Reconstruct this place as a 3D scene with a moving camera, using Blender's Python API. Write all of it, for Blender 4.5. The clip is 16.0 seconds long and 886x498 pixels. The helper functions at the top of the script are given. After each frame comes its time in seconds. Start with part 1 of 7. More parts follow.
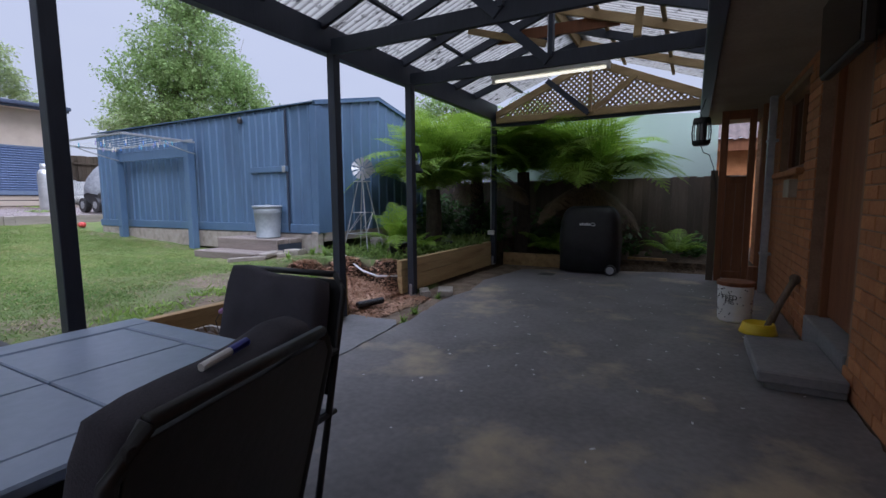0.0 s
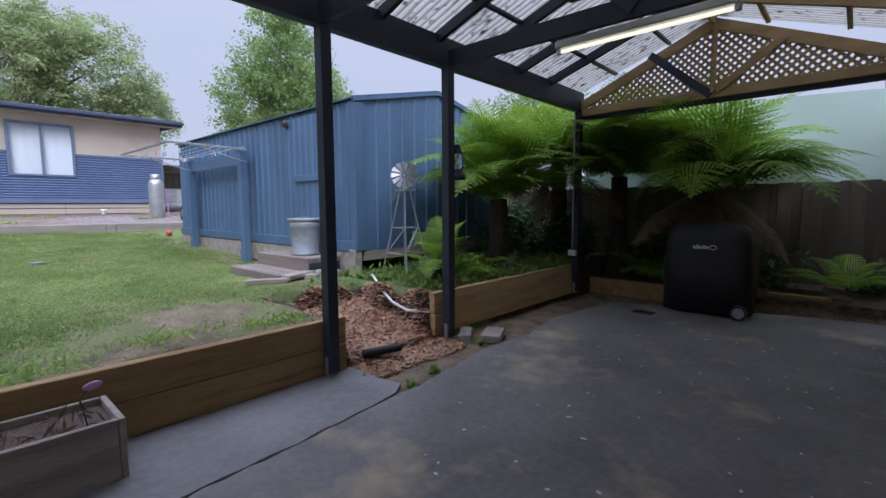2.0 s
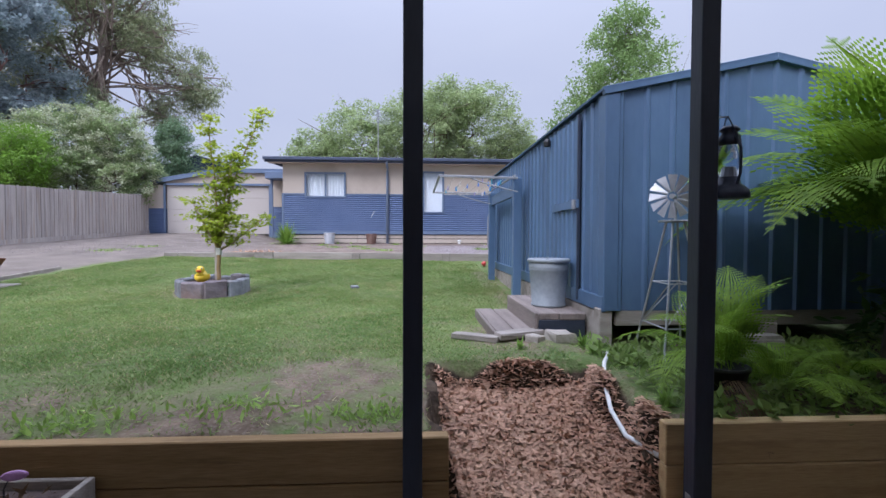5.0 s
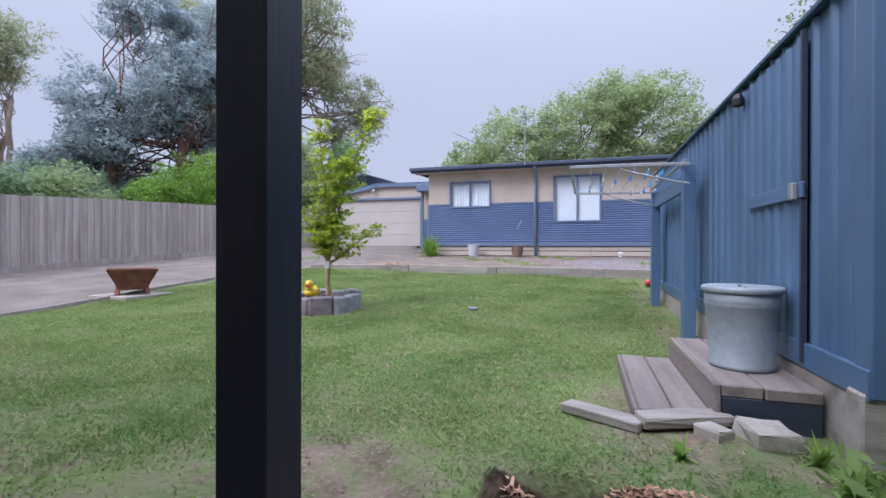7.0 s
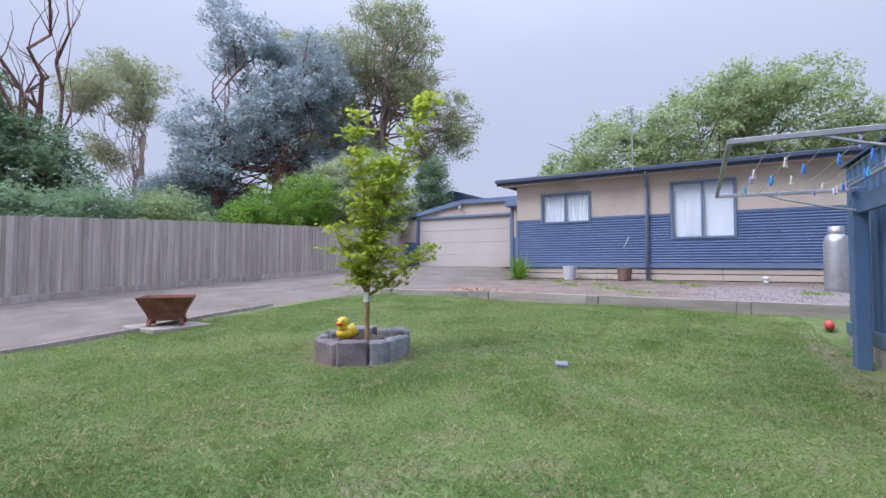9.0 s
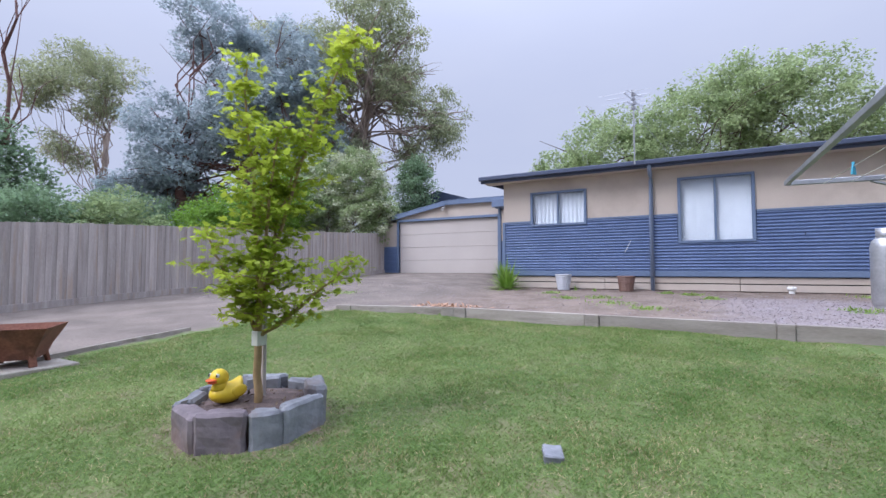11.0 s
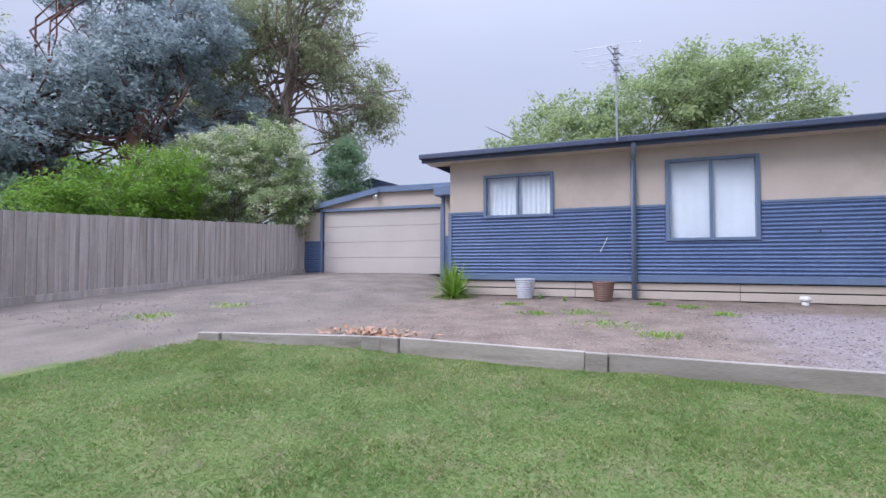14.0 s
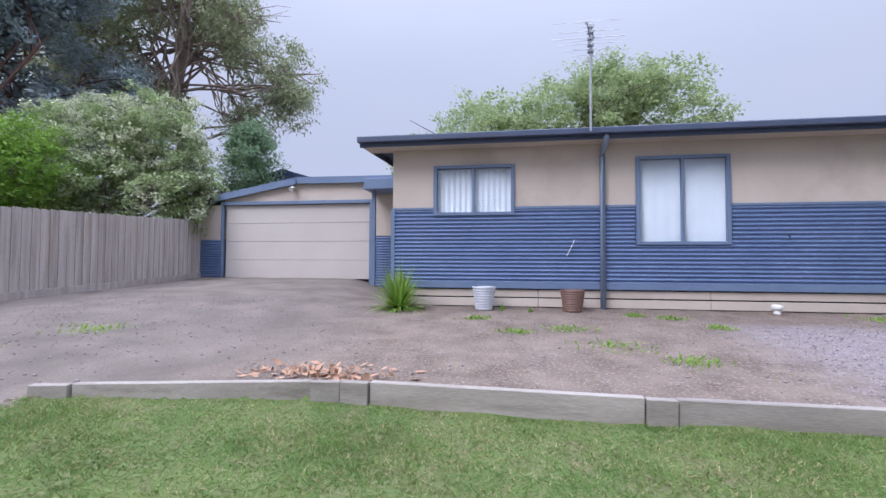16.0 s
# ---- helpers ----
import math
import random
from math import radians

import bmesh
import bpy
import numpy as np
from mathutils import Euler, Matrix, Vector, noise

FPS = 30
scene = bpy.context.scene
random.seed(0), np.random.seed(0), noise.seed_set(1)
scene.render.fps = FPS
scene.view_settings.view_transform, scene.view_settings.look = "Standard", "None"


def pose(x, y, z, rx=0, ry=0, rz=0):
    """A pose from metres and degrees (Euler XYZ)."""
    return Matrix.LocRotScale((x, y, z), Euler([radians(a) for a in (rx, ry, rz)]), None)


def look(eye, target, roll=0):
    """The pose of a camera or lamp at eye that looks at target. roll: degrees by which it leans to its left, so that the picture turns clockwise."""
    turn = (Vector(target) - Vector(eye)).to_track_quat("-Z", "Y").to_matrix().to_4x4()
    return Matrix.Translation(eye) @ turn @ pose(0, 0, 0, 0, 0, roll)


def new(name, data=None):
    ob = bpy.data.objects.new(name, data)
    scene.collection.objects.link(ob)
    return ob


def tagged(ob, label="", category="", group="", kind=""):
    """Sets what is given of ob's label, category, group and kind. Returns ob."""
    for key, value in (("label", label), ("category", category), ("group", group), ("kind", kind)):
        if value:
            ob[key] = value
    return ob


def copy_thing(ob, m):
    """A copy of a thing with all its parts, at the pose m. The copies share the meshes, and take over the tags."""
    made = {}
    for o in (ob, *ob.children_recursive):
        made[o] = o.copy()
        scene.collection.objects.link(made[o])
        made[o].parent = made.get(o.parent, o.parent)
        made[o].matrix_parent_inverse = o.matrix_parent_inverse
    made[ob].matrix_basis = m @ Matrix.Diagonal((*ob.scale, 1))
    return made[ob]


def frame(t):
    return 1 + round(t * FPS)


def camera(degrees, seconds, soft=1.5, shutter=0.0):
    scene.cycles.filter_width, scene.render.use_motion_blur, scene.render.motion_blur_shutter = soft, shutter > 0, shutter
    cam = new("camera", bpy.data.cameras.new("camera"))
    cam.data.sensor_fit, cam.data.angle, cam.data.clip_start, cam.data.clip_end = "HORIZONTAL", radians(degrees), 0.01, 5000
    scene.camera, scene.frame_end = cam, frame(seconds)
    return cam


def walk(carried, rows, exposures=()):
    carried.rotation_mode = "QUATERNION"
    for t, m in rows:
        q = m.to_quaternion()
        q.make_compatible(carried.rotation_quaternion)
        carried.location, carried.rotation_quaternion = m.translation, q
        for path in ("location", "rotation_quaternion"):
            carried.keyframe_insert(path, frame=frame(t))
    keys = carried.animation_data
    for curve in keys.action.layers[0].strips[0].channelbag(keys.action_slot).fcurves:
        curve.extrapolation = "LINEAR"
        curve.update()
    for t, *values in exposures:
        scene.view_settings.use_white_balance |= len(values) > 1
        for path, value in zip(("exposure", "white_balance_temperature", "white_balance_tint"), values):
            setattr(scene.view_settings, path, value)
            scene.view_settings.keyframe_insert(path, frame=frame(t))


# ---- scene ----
cam = camera(88.6, 16.0)
PATH = [
    (0, (0.252, -0.009, 1.223), (-0.706, 1.734, 1.007), -0.4),
    (0.5, (0.217, 0.38, 1.251), (-0.765, 2.109, 1.038), -0.5),
    (1, (0.164, 0.777, 1.282), (-0.897, 2.46, 1.07), -0.5),
    (1.5, (0.115, 1.135, 1.303), (-1.058, 2.742, 1.096), -0.4),
    (2, (0.061, 1.553, 1.311), (-1.278, 3.026, 1.122), -0.3),
    (2.5, (0.004, 1.921, 1.318), (-1.492, 3.237, 1.152), -0.4),
    (3, (-0.077, 2.311, 1.323), (-1.72, 3.441, 1.173), -0.2),
    (3.5, (-0.166, 2.63, 1.344), (-1.943, 3.539, 1.212), -0.1),
    (4, (-0.35, 2.964, 1.373), (-2.244, 3.598, 1.263), -0.0),
    (4.5, (-0.558, 3.26, 1.379), (-2.518, 3.648, 1.299), 0.1),
    (5, (-0.8, 3.527, 1.385), (-2.796, 3.638, 1.33), 0.2),
    (5.2, (-0.925, 3.622, 1.381), (-2.925, 3.621, 1.334), 0.4),
    (7.5, (-2.748, 3.985, 1.395), (-4.615, 3.268, 1.406), 0.0),
    (8, (-3.202, 3.876, 1.436), (-5.012, 3.025, 1.469), 0.1),
    (8.5, (-3.639, 3.771, 1.465), (-5.4, 2.825, 1.526), 0.1),
    (9, (-4.128, 3.667, 1.49), (-5.867, 2.683, 1.566), 0.2),
    (9.2, (-4.34, 3.62, 1.506), (-6.076, 2.63, 1.588), 0.2),
    (11.3, (-6.133, 3.161, 1.668), (-7.893, 2.217, 1.757), -0.1),
    (11.5, (-6.309, 3.121, 1.678), (-8.078, 2.194, 1.766), 0.0),
    (12, (-6.771, 3.005, 1.702), (-8.568, 2.131, 1.786), -0.0),
    (12.5, (-7.246, 2.798, 1.722), (-9.062, 1.964, 1.802), 0.0),
    (13, (-7.665, 2.553, 1.758), (-9.494, 1.748, 1.832), 0.1),
    (13.5, (-8.067, 2.311, 1.784), (-9.915, 1.548, 1.853), 0.1),
    (14, (-8.462, 2.027, 1.827), (-10.33, 1.314, 1.891), 0.1),
    (14.5, (-8.796, 1.749, 1.852), (-10.685, 1.093, 1.918), 0.0),
    (15, (-9.145, 1.46, 1.851), (-11.065, 0.904, 1.917), 0.0),
    (15.5, (-9.451, 1.152, 1.861), (-11.401, 0.711, 1.932), 0.2),
    (16, (-9.764, 0.785, 1.892), (-11.738, 0.47, 1.964), 0.3),
]
walk(cam, [(t, look(eye, target, roll)) for t, eye, target, roll in PATH],
     exposures=[(0.0, 0.15, 5740, 18), (16.0, 0.15, 5740, 18)])

# ---- sky and sun: bright overcast ----
world = bpy.data.worlds.new("world")
scene.world = world
world.use_nodes = True
wn, wl = world.node_tree.nodes, world.node_tree.links
wbg = wn["Background"]
wsky = wn.new("ShaderNodeTexSky")
wsky.sky_type, wsky.sun_disc = "NISHITA", False
wsky.sun_elevation, wsky.sun_rotation = radians(43), radians(128)
wsky.dust_density, wsky.air_density = 4.0, 1.0
wco = wn.new("ShaderNodeTexCoord")
wsep = wn.new("ShaderNodeSeparateXYZ")
wl.new(wco.outputs["Generated"], wsep.inputs[0])
wgrad = wn.new("ShaderNodeMapRange")            # overcast sky: zenith brighter than the horizon
wgrad.inputs["From Min"].default_value, wgrad.inputs["From Max"].default_value = 0.0, 1.0
wgrad.inputs["To Min"].default_value, wgrad.inputs["To Max"].default_value = 6.6, 54.0
wpow = wn.new("ShaderNodeMath")
wpow.operation, wpow.use_clamp = "POWER", True
wl.new(wsep.outputs["Z"], wpow.inputs[0])
wpow.inputs[1].default_value = 4.6
wl.new(wpow.outputs[0], wgrad.inputs["Value"])
wns = wn.new("ShaderNodeTexNoise")
wns.inputs["Scale"].default_value, wns.inputs["Detail"].default_value = 3.2, 5.0
wmap = wn.new("ShaderNodeMapping")
wmap.inputs["Scale"].default_value = (1.0, 1.0, 3.0)
wl.new(wco.outputs["Generated"], wmap.inputs[0])
wl.new(wmap.outputs[0], wns.inputs["Vector"])
wcl = wn.new("ShaderNodeMix")
wcl.data_type = "RGBA"
wcl.inputs["A"].default_value, wcl.inputs["B"].default_value = (0.79, 0.84, 0.98, 1), (0.89, 0.93, 1.02, 1)
wl.new(wns.outputs["Fac"], wcl.inputs["Factor"])
wmul = wn.new("ShaderNodeVectorMath")
wmul.operation = "SCALE"
wl.new(wcl.outputs["Result"], wmul.inputs[0])
wl.new(wgrad.outputs[0], wmul.inputs["Scale"])
wmix = wn.new("ShaderNodeMix")
wmix.data_type = "RGBA"
wmix.inputs["Factor"].default_value = 0.88
wl.new(wsky.outputs[0], wmix.inputs["A"])
wl.new(wmul.outputs[0], wmix.inputs["B"])
wl.new(wmix.outputs["Result"], wbg.inputs["Color"])
wbg.inputs["Strength"].default_value = 0.1

sun_data = bpy.data.lights.new("sun", "SUN")
sun_data.energy, sun_data.angle, sun_data.color = 1.9, radians(25), (1.0, 0.97, 0.92)
sun = new("sun", sun_data)
sun.matrix_world = look((10, -8, 12), (0, 0, 0))

# ---- materials ----
def material(name, c1, c2, scale=3.0, rough=0.7, bump=0.2, fine=40.0, metal=0.0, vary=0.0, stretch=(1, 1, 1), stain=None,
             stain_scale=1.5, stain_amount=0.5, translucent=0.0, spec=0.5):
    """Two colours mixed by a large and a fine noise, an optional stain, a bump; vary: brightness from piece to piece."""
    m = bpy.data.materials.new(name)
    m.use_nodes = True
    n, l = m.node_tree.nodes, m.node_tree.links
    b = n["Principled BSDF"]
    co = n.new("ShaderNodeTexCoord")
    mp = n.new("ShaderNodeMapping")
    mp.inputs["Scale"].default_value = stretch
    l.new(co.outputs["Object"], mp.inputs[0])
    big, small = n.new("ShaderNodeTexNoise"), n.new("ShaderNodeTexNoise")
    big.inputs["Scale"].default_value, big.inputs["Detail"].default_value = scale, 6.0
    small.inputs["Scale"].default_value, small.inputs["Detail"].default_value = fine, 4.0
    vec = mp.outputs[0]
    if vary:
        info = n.new("ShaderNodeObjectInfo")
        shift = n.new("ShaderNodeVectorMath")
        shift.operation = "MULTIPLY_ADD"
        shift.inputs[1].default_value = (37.0, 17.0, 29.0)
        l.new(info.outputs["Random"], shift.inputs[0])
        l.new(mp.outputs[0], shift.inputs[2])
        vec = shift.outputs[0]
    l.new(vec, big.inputs["Vector"])
    l.new(vec, small.inputs["Vector"])
    add = n.new("ShaderNodeMath")
    add.operation = "MULTIPLY_ADD"
    l.new(small.outputs["Fac"], add.inputs[0])
    add.inputs[1].default_value = 0.6
    l.new(big.outputs["Fac"], add.inputs[2])
    rng = n.new("ShaderNodeMapRange")
    rng.inputs["From Min"].default_value, rng.inputs["From Max"].default_value = 0.55, 1.05
    l.new(add.outputs[0], rng.inputs["Value"])
    mix = n.new("ShaderNodeMix")
    mix.data_type = "RGBA"
    mix.inputs["A"].default_value, mix.inputs["B"].default_value = (*c1, 1), (*c2, 1)
    l.new(rng.outputs[0], mix.inputs["Factor"])
    col = mix.outputs["Result"]
    if stain:
        sn = n.new("ShaderNodeTexNoise")
        sn.inputs["Scale"].default_value, sn.inputs["Detail"].default_value, sn.inputs["Roughness"].default_value = stain_scale, 8.0, 0.6
        l.new(vec, sn.inputs["Vector"])
        sr = n.new("ShaderNodeMapRange")
        sr.inputs["From Min"].default_value, sr.inputs["From Max"].default_value = 0.54, 0.66
        sr.inputs["To Max"].default_value = stain_amount
        l.new(sn.outputs["Fac"], sr.inputs["Value"])
        smix = n.new("ShaderNodeMix")
        smix.data_type = "RGBA"
        smix.inputs["B"].default_value = (*stain, 1)
        l.new(sr.outputs[0], smix.inputs["Factor"])
        l.new(col, smix.inputs["A"])
        col = smix.outputs["Result"]
    if vary:
        vr = n.new("ShaderNodeMapRange")
        vr.inputs["To Min"].default_value, vr.inputs["To Max"].default_value = 1 - vary, 1 + vary
        l.new(info.outputs["Random"], vr.inputs["Value"])
        hs = n.new("ShaderNodeHueSaturation")
        l.new(vr.outputs[0], hs.inputs["Value"])
        l.new(col, hs.inputs["Color"])
        col = hs.outputs[0]
    l.new(col, b.inputs["Base Color"])
    b.inputs["Roughness"].default_value, b.inputs["Metallic"].default_value = rough, metal
    b.inputs["Specular IOR Level"].default_value = spec
    if bump:
        bp = n.new("ShaderNodeBump")
        bp.inputs["Strength"].default_value, bp.inputs["Distance"].default_value = bump, 0.02
        l.new(add.outputs[0], bp.inputs["Height"])
        l.new(bp.outputs[0], b.inputs["Normal"])
    if translucent:
        tr = n.new("ShaderNodeBsdfTranslucent")
        l.new(col, tr.inputs["Color"])
        ms = n.new("ShaderNodeMixShader")
        ms.inputs[0].default_value = translucent
        out = [x for x in n if x.type == "OUTPUT_MATERIAL"][0]
        l.new(b.outputs[0], ms.inputs[1])
        l.new(tr.outputs[0], ms.inputs[2])
        l.new(ms.outputs[0], out.inputs[0])
    return m


def leaf_material(name, dark, light, translucent=0.35, rough=0.55):
    """Leaves: colour from leaf to leaf by island, a fine noise over the whole crown."""
    m = material(name, dark, light, scale=1.2, fine=9.0, rough=rough, bump=0.0, translucent=translucent, spec=0.3)
    n, l = m.node_tree.nodes, m.node_tree.links
    geo, hs = n.new("ShaderNodeNewGeometry"), n.new("ShaderNodeHueSaturation")
    vr = n.new("ShaderNodeMapRange")
    vr.inputs["To Min"].default_value, vr.inputs["To Max"].default_value = 0.8, 1.2
    l.new(geo.outputs["Random Per Island"], vr.inputs["Value"])
    l.new(vr.outputs[0], hs.inputs["Value"])
    b = n["Principled BSDF"]
    src = b.inputs["Base Color"].links[0].from_socket
    l.new(src, hs.inputs["Color"])
    l.new(hs.outputs[0], b.inputs["Base Color"])
    for x in n:
        if x.type == "BSDF_TRANSLUCENT":
            l.new(hs.outputs[0], x.inputs["Color"])
    return m


M_NAVY = material("navy_paint", (0.022, 0.03, 0.05), (0.035, 0.045, 0.07), 2.0, 0.45, 0.08, 30)
M_POST = material("post_paint", (0.018, 0.024, 0.04), (0.03, 0.038, 0.058), 4.0, 0.5, 0.12, 60, stretch=(1, 1, 0.15))
M_RAFTER = material("raw_pine", (0.36, 0.25, 0.12), (0.52, 0.38, 0.2), 3.0, 0.75, 0.15, 50, stretch=(1, 4, 4))
M_REDWOOD = material("red_stained_timber", (0.16, 0.055, 0.02), (0.26, 0.1, 0.04), 3.0, 0.65, 0.15, 40, stretch=(4, 4, 0.3))
M_SLEEPER = material("treated_pine_sleeper", (0.25, 0.155, 0.06), (0.43, 0.28, 0.125), 1.8, 0.8, 0.25, 30, stretch=(5, 0.4, 5), vary=0.12,
                     stain=(0.1, 0.06, 0.025), stain_scale=2.5, stain_amount=0.5)
M_NEWSLEEPER = material("fresh_pine_sleeper", (0.4, 0.27, 0.12), (0.6, 0.44, 0.22), 1.8, 0.8, 0.25, 30, stretch=(5, 0.4, 5), vary=0.08,
                        stain=(0.2, 0.12, 0.05), stain_scale=2.5, stain_amount=0.4)
M_GREYSLEEPER = material("weathered_sleeper", (0.24, 0.21, 0.18), (0.4, 0.36, 0.32), 2.0, 0.85, 0.3, 35, stretch=(4, 0.4, 4), vary=0.12,
                         stain=(0.12, 0.1, 0.08), stain_amount=0.5)
M_SLAB = material("patio_concrete", (0.135, 0.127, 0.128), (0.235, 0.223, 0.222), 1.6, 0.6, 0.18, 25,
                  stain=(0.42, 0.35, 0.25), stain_scale=1.1, stain_amount=1.0)
M_SLAB2 = material("pale_concrete", (0.17, 0.17, 0.18), (0.27, 0.265, 0.27), 1.6, 0.75, 0.2, 25, stain=(0.1, 0.1, 0.1), stain_scale=1.3, stain_amount=0.4)
M_CONC = material("rough_concrete", (0.26, 0.23, 0.19), (0.42, 0.385, 0.33), 3.0, 0.85, 0.3, 35, vary=0.08)
M_BRICK = material("orange_brick", (0.36, 0.135, 0.05), (0.5, 0.22, 0.09), 6.0, 0.85, 0.3, 50, vary=0.16)
M_MORTAR = material("mortar", (0.22, 0.13, 0.08), (0.32, 0.2, 0.13), 8.0, 0.9, 0.3, 60)
M_SOFFIT = material("soffit_board", (0.3, 0.25, 0.19), (0.4, 0.34, 0.27), 2.0, 0.8, 0.05, 30)
M_SHED = material("shed_blue_steel", (0.075, 0.135, 0.235), (0.1, 0.17, 0.28), 1.2, 0.42, 0.05, 18, metal=0.1,
                  stain=(0.06, 0.1, 0.17), stain_scale=0.9, stain_amount=0.6, stretch=(1, 1, 0.35))
M_CLAD = material("corrugated_blue_steel", (0.115, 0.17, 0.31), (0.155, 0.215, 0.37), 1.2, 0.45, 0.03, 18, metal=0.1)
M_TRIM = material("trim_blue", (0.12, 0.17, 0.27), (0.155, 0.21, 0.32), 1.5, 0.5, 0.04, 20)
M_PIPE = material("pale_blue_pipe", (0.2, 0.26, 0.37), (0.25, 0.31, 0.43), 1.5, 0.5, 0.03, 20)
M_PALEPOT = material("pale_grey_glaze", (0.48, 0.5, 0.54), (0.58, 0.6, 0.64), 4.0, 0.5, 0.05, 30)
M_ROOFTRIM = material("dark_blue_gutter", (0.05, 0.065, 0.11), (0.07, 0.09, 0.15), 1.5, 0.4, 0.03, 20)
M_BEIGE = material("beige_render", (0.5, 0.43, 0.37), (0.58, 0.51, 0.44), 1.0, 0.85, 0.12, 60, stain=(0.36, 0.3, 0.25), stain_scale=0.7, stain_amount=0.4)
M_GARDOOR = material("garage_door_steel", (0.5, 0.455, 0.42), (0.56, 0.515, 0.475), 0.8, 0.5, 0.02, 20)
M_PALING = material("grey_paling", (0.29, 0.255, 0.235), (0.49, 0.445, 0.41), 1.6, 0.85, 0.25, 30, stretch=(6, 6, 0.5), vary=0.16,
                    stain=(0.36, 0.26, 0.18), stain_scale=1.5, stain_amount=0.5)
M_BROWNFENCE = material("brown_paling", (0.06, 0.045, 0.033), (0.12, 0.095, 0.07), 1.6, 0.85, 0.25, 30, stretch=(6, 6, 0.5), vary=0.2)
M_SCREEN = material("shade_cloth", (0.42, 0.56, 0.5), (0.5, 0.63, 0.57), 0.6, 0.9, 0.1, 90, translucent=0.3)
M_CURTAIN = material("white_curtain", (0.6, 0.62, 0.65), (0.69, 0.71, 0.74), 1.5, 0.9, 0.05, 25)
M_GALV = material("galvanised_steel", (0.36, 0.37, 0.38), (0.52, 0.53, 0.54), 5.0, 0.42, 0.06, 25, metal=0.65)
M_ALU = material("grey_metal", (0.3, 0.31, 0.33), (0.42, 0.43, 0.45), 5.0, 0.45, 0.05, 30, metal=0.6)
M_BLACK = material("black_plastic", (0.012, 0.012, 0.013), (0.022, 0.022, 0.024), 4.0, 0.45, 0.08, 40)
M_COVER = material("black_vinyl_cover", (0.01, 0.01, 0.012), (0.02, 0.02, 0.023), 3.0, 0.6, 0.3, 12)
M_CUSHION = material("charcoal_fabric", (0.042, 0.04, 0.05), (0.07, 0.066, 0.08), 8.0, 0.95, 0.3, 250)
M_SLATE = material("slate_blue_table", (0.24, 0.31, 0.43), (0.32, 0.39, 0.52), 2.5, 0.32, 0.05, 30)
M_WHITE = material("white_plastic", (0.7, 0.7, 0.68), (0.8, 0.8, 0.78), 4.0, 0.5, 0.05, 30)
M_YELLOW = material("yellow_rubber", (0.75, 0.52, 0.02), (0.82, 0.6, 0.03), 4.0, 0.4, 0.02)
M_ORANGE = material("orange_beak", (0.75, 0.1, 0.02), (0.8, 0.14, 0.03), 4.0, 0.4, 0.02)
M_RUST = material("rusted_steel", (0.15, 0.055, 0.035), (0.27, 0.115, 0.07), 5.0, 0.8, 0.3, 40, metal=0.1, stain=(0.05, 0.025, 0.02), stain_scale=4)
M_STEP = material("worn_step_timber", (0.15, 0.125, 0.11), (0.27, 0.225, 0.2), 2.0, 0.85, 0.3, 35, stretch=(0.4, 4, 4), vary=0.12, stain=(0.09, 0.075, 0.065), stain_amount=0.5)
M_STONE = material("bluestone", (0.13, 0.135, 0.15), (0.27, 0.28, 0.3), 4.0, 0.8, 0.6, 18, vary=0.25, stain=(0.2, 0.15, 0.13), stain_scale=2.5, stain_amount=0.6)
M_SOIL = material("dark_soil", (0.06, 0.042, 0.036), (0.15, 0.11, 0.1), 8.0, 0.95, 0.6, 40)
M_BARK = material("brown_bark", (0.1, 0.07, 0.05), (0.2, 0.15, 0.11), 5.0, 0.9, 0.5, 20, stretch=(3, 3, 0.5))
M_EUCBARK = material("eucalypt_bark", (0.2, 0.14, 0.11), (0.42, 0.34, 0.28), 1.2, 0.8, 0.3, 8, stretch=(3, 3, 0.4))
M_MAPLEBARK = material("maple_bark", (0.3, 0.2, 0.09), (0.42, 0.3, 0.15), 8.0, 0.8, 0.2, 40)
M_REDBARK = material("red_brown_bark", (0.12, 0.06, 0.05), (0.22, 0.12, 0.1), 3.0, 0.85, 0.3, 12)
M_FERNTRUNK = material("fern_trunk", (0.025, 0.018, 0.012), (0.06, 0.045, 0.03), 12.0, 0.95, 0.9, 40)
M_FROND = leaf_material("fern_frond", (0.12, 0.23, 0.02), (0.28, 0.43, 0.05), 0.48)
M_DRYFROND = leaf_material("dry_frond", (0.12, 0.075, 0.04), (0.22, 0.15, 0.09), 0.2)
M_UNDER = leaf_material("undergrowth_leaf", (0.02, 0.06, 0.012), (0.07, 0.14, 0.032), 0.3)
M_MAPLE = leaf_material("maple_leaf", (0.27, 0.37, 0.035), (0.52, 0.58, 0.07), 0.62)
M_EUC = leaf_material("eucalypt_leaf", (0.28, 0.32, 0.18), (0.46, 0.49, 0.3), 0.55)
M_SILVER = leaf_material("silver_wattle_leaf", (0.3, 0.37, 0.38), (0.5, 0.57, 0.59), 0.52)
M_ROUND = leaf_material("poplar_leaf", (0.28, 0.36, 0.17), (0.46, 0.54, 0.28), 0.55)
M_BIRCH = leaf_material("birch_leaf", (0.19, 0.3, 0.1), (0.35, 0.46, 0.19), 0.5)
M_SHRUB = leaf_material("shrub_leaf", (0.24, 0.32, 0.14), (0.42, 0.5, 0.26), 0.5)
M_FLOWER = leaf_material("cream_blossom", (0.5, 0.54, 0.36), (0.66, 0.68, 0.5), 0.4)
M_LIME = leaf_material("bright_hedge_leaf", (0.14, 0.27, 0.03), (0.28, 0.44, 0.08), 0.45)
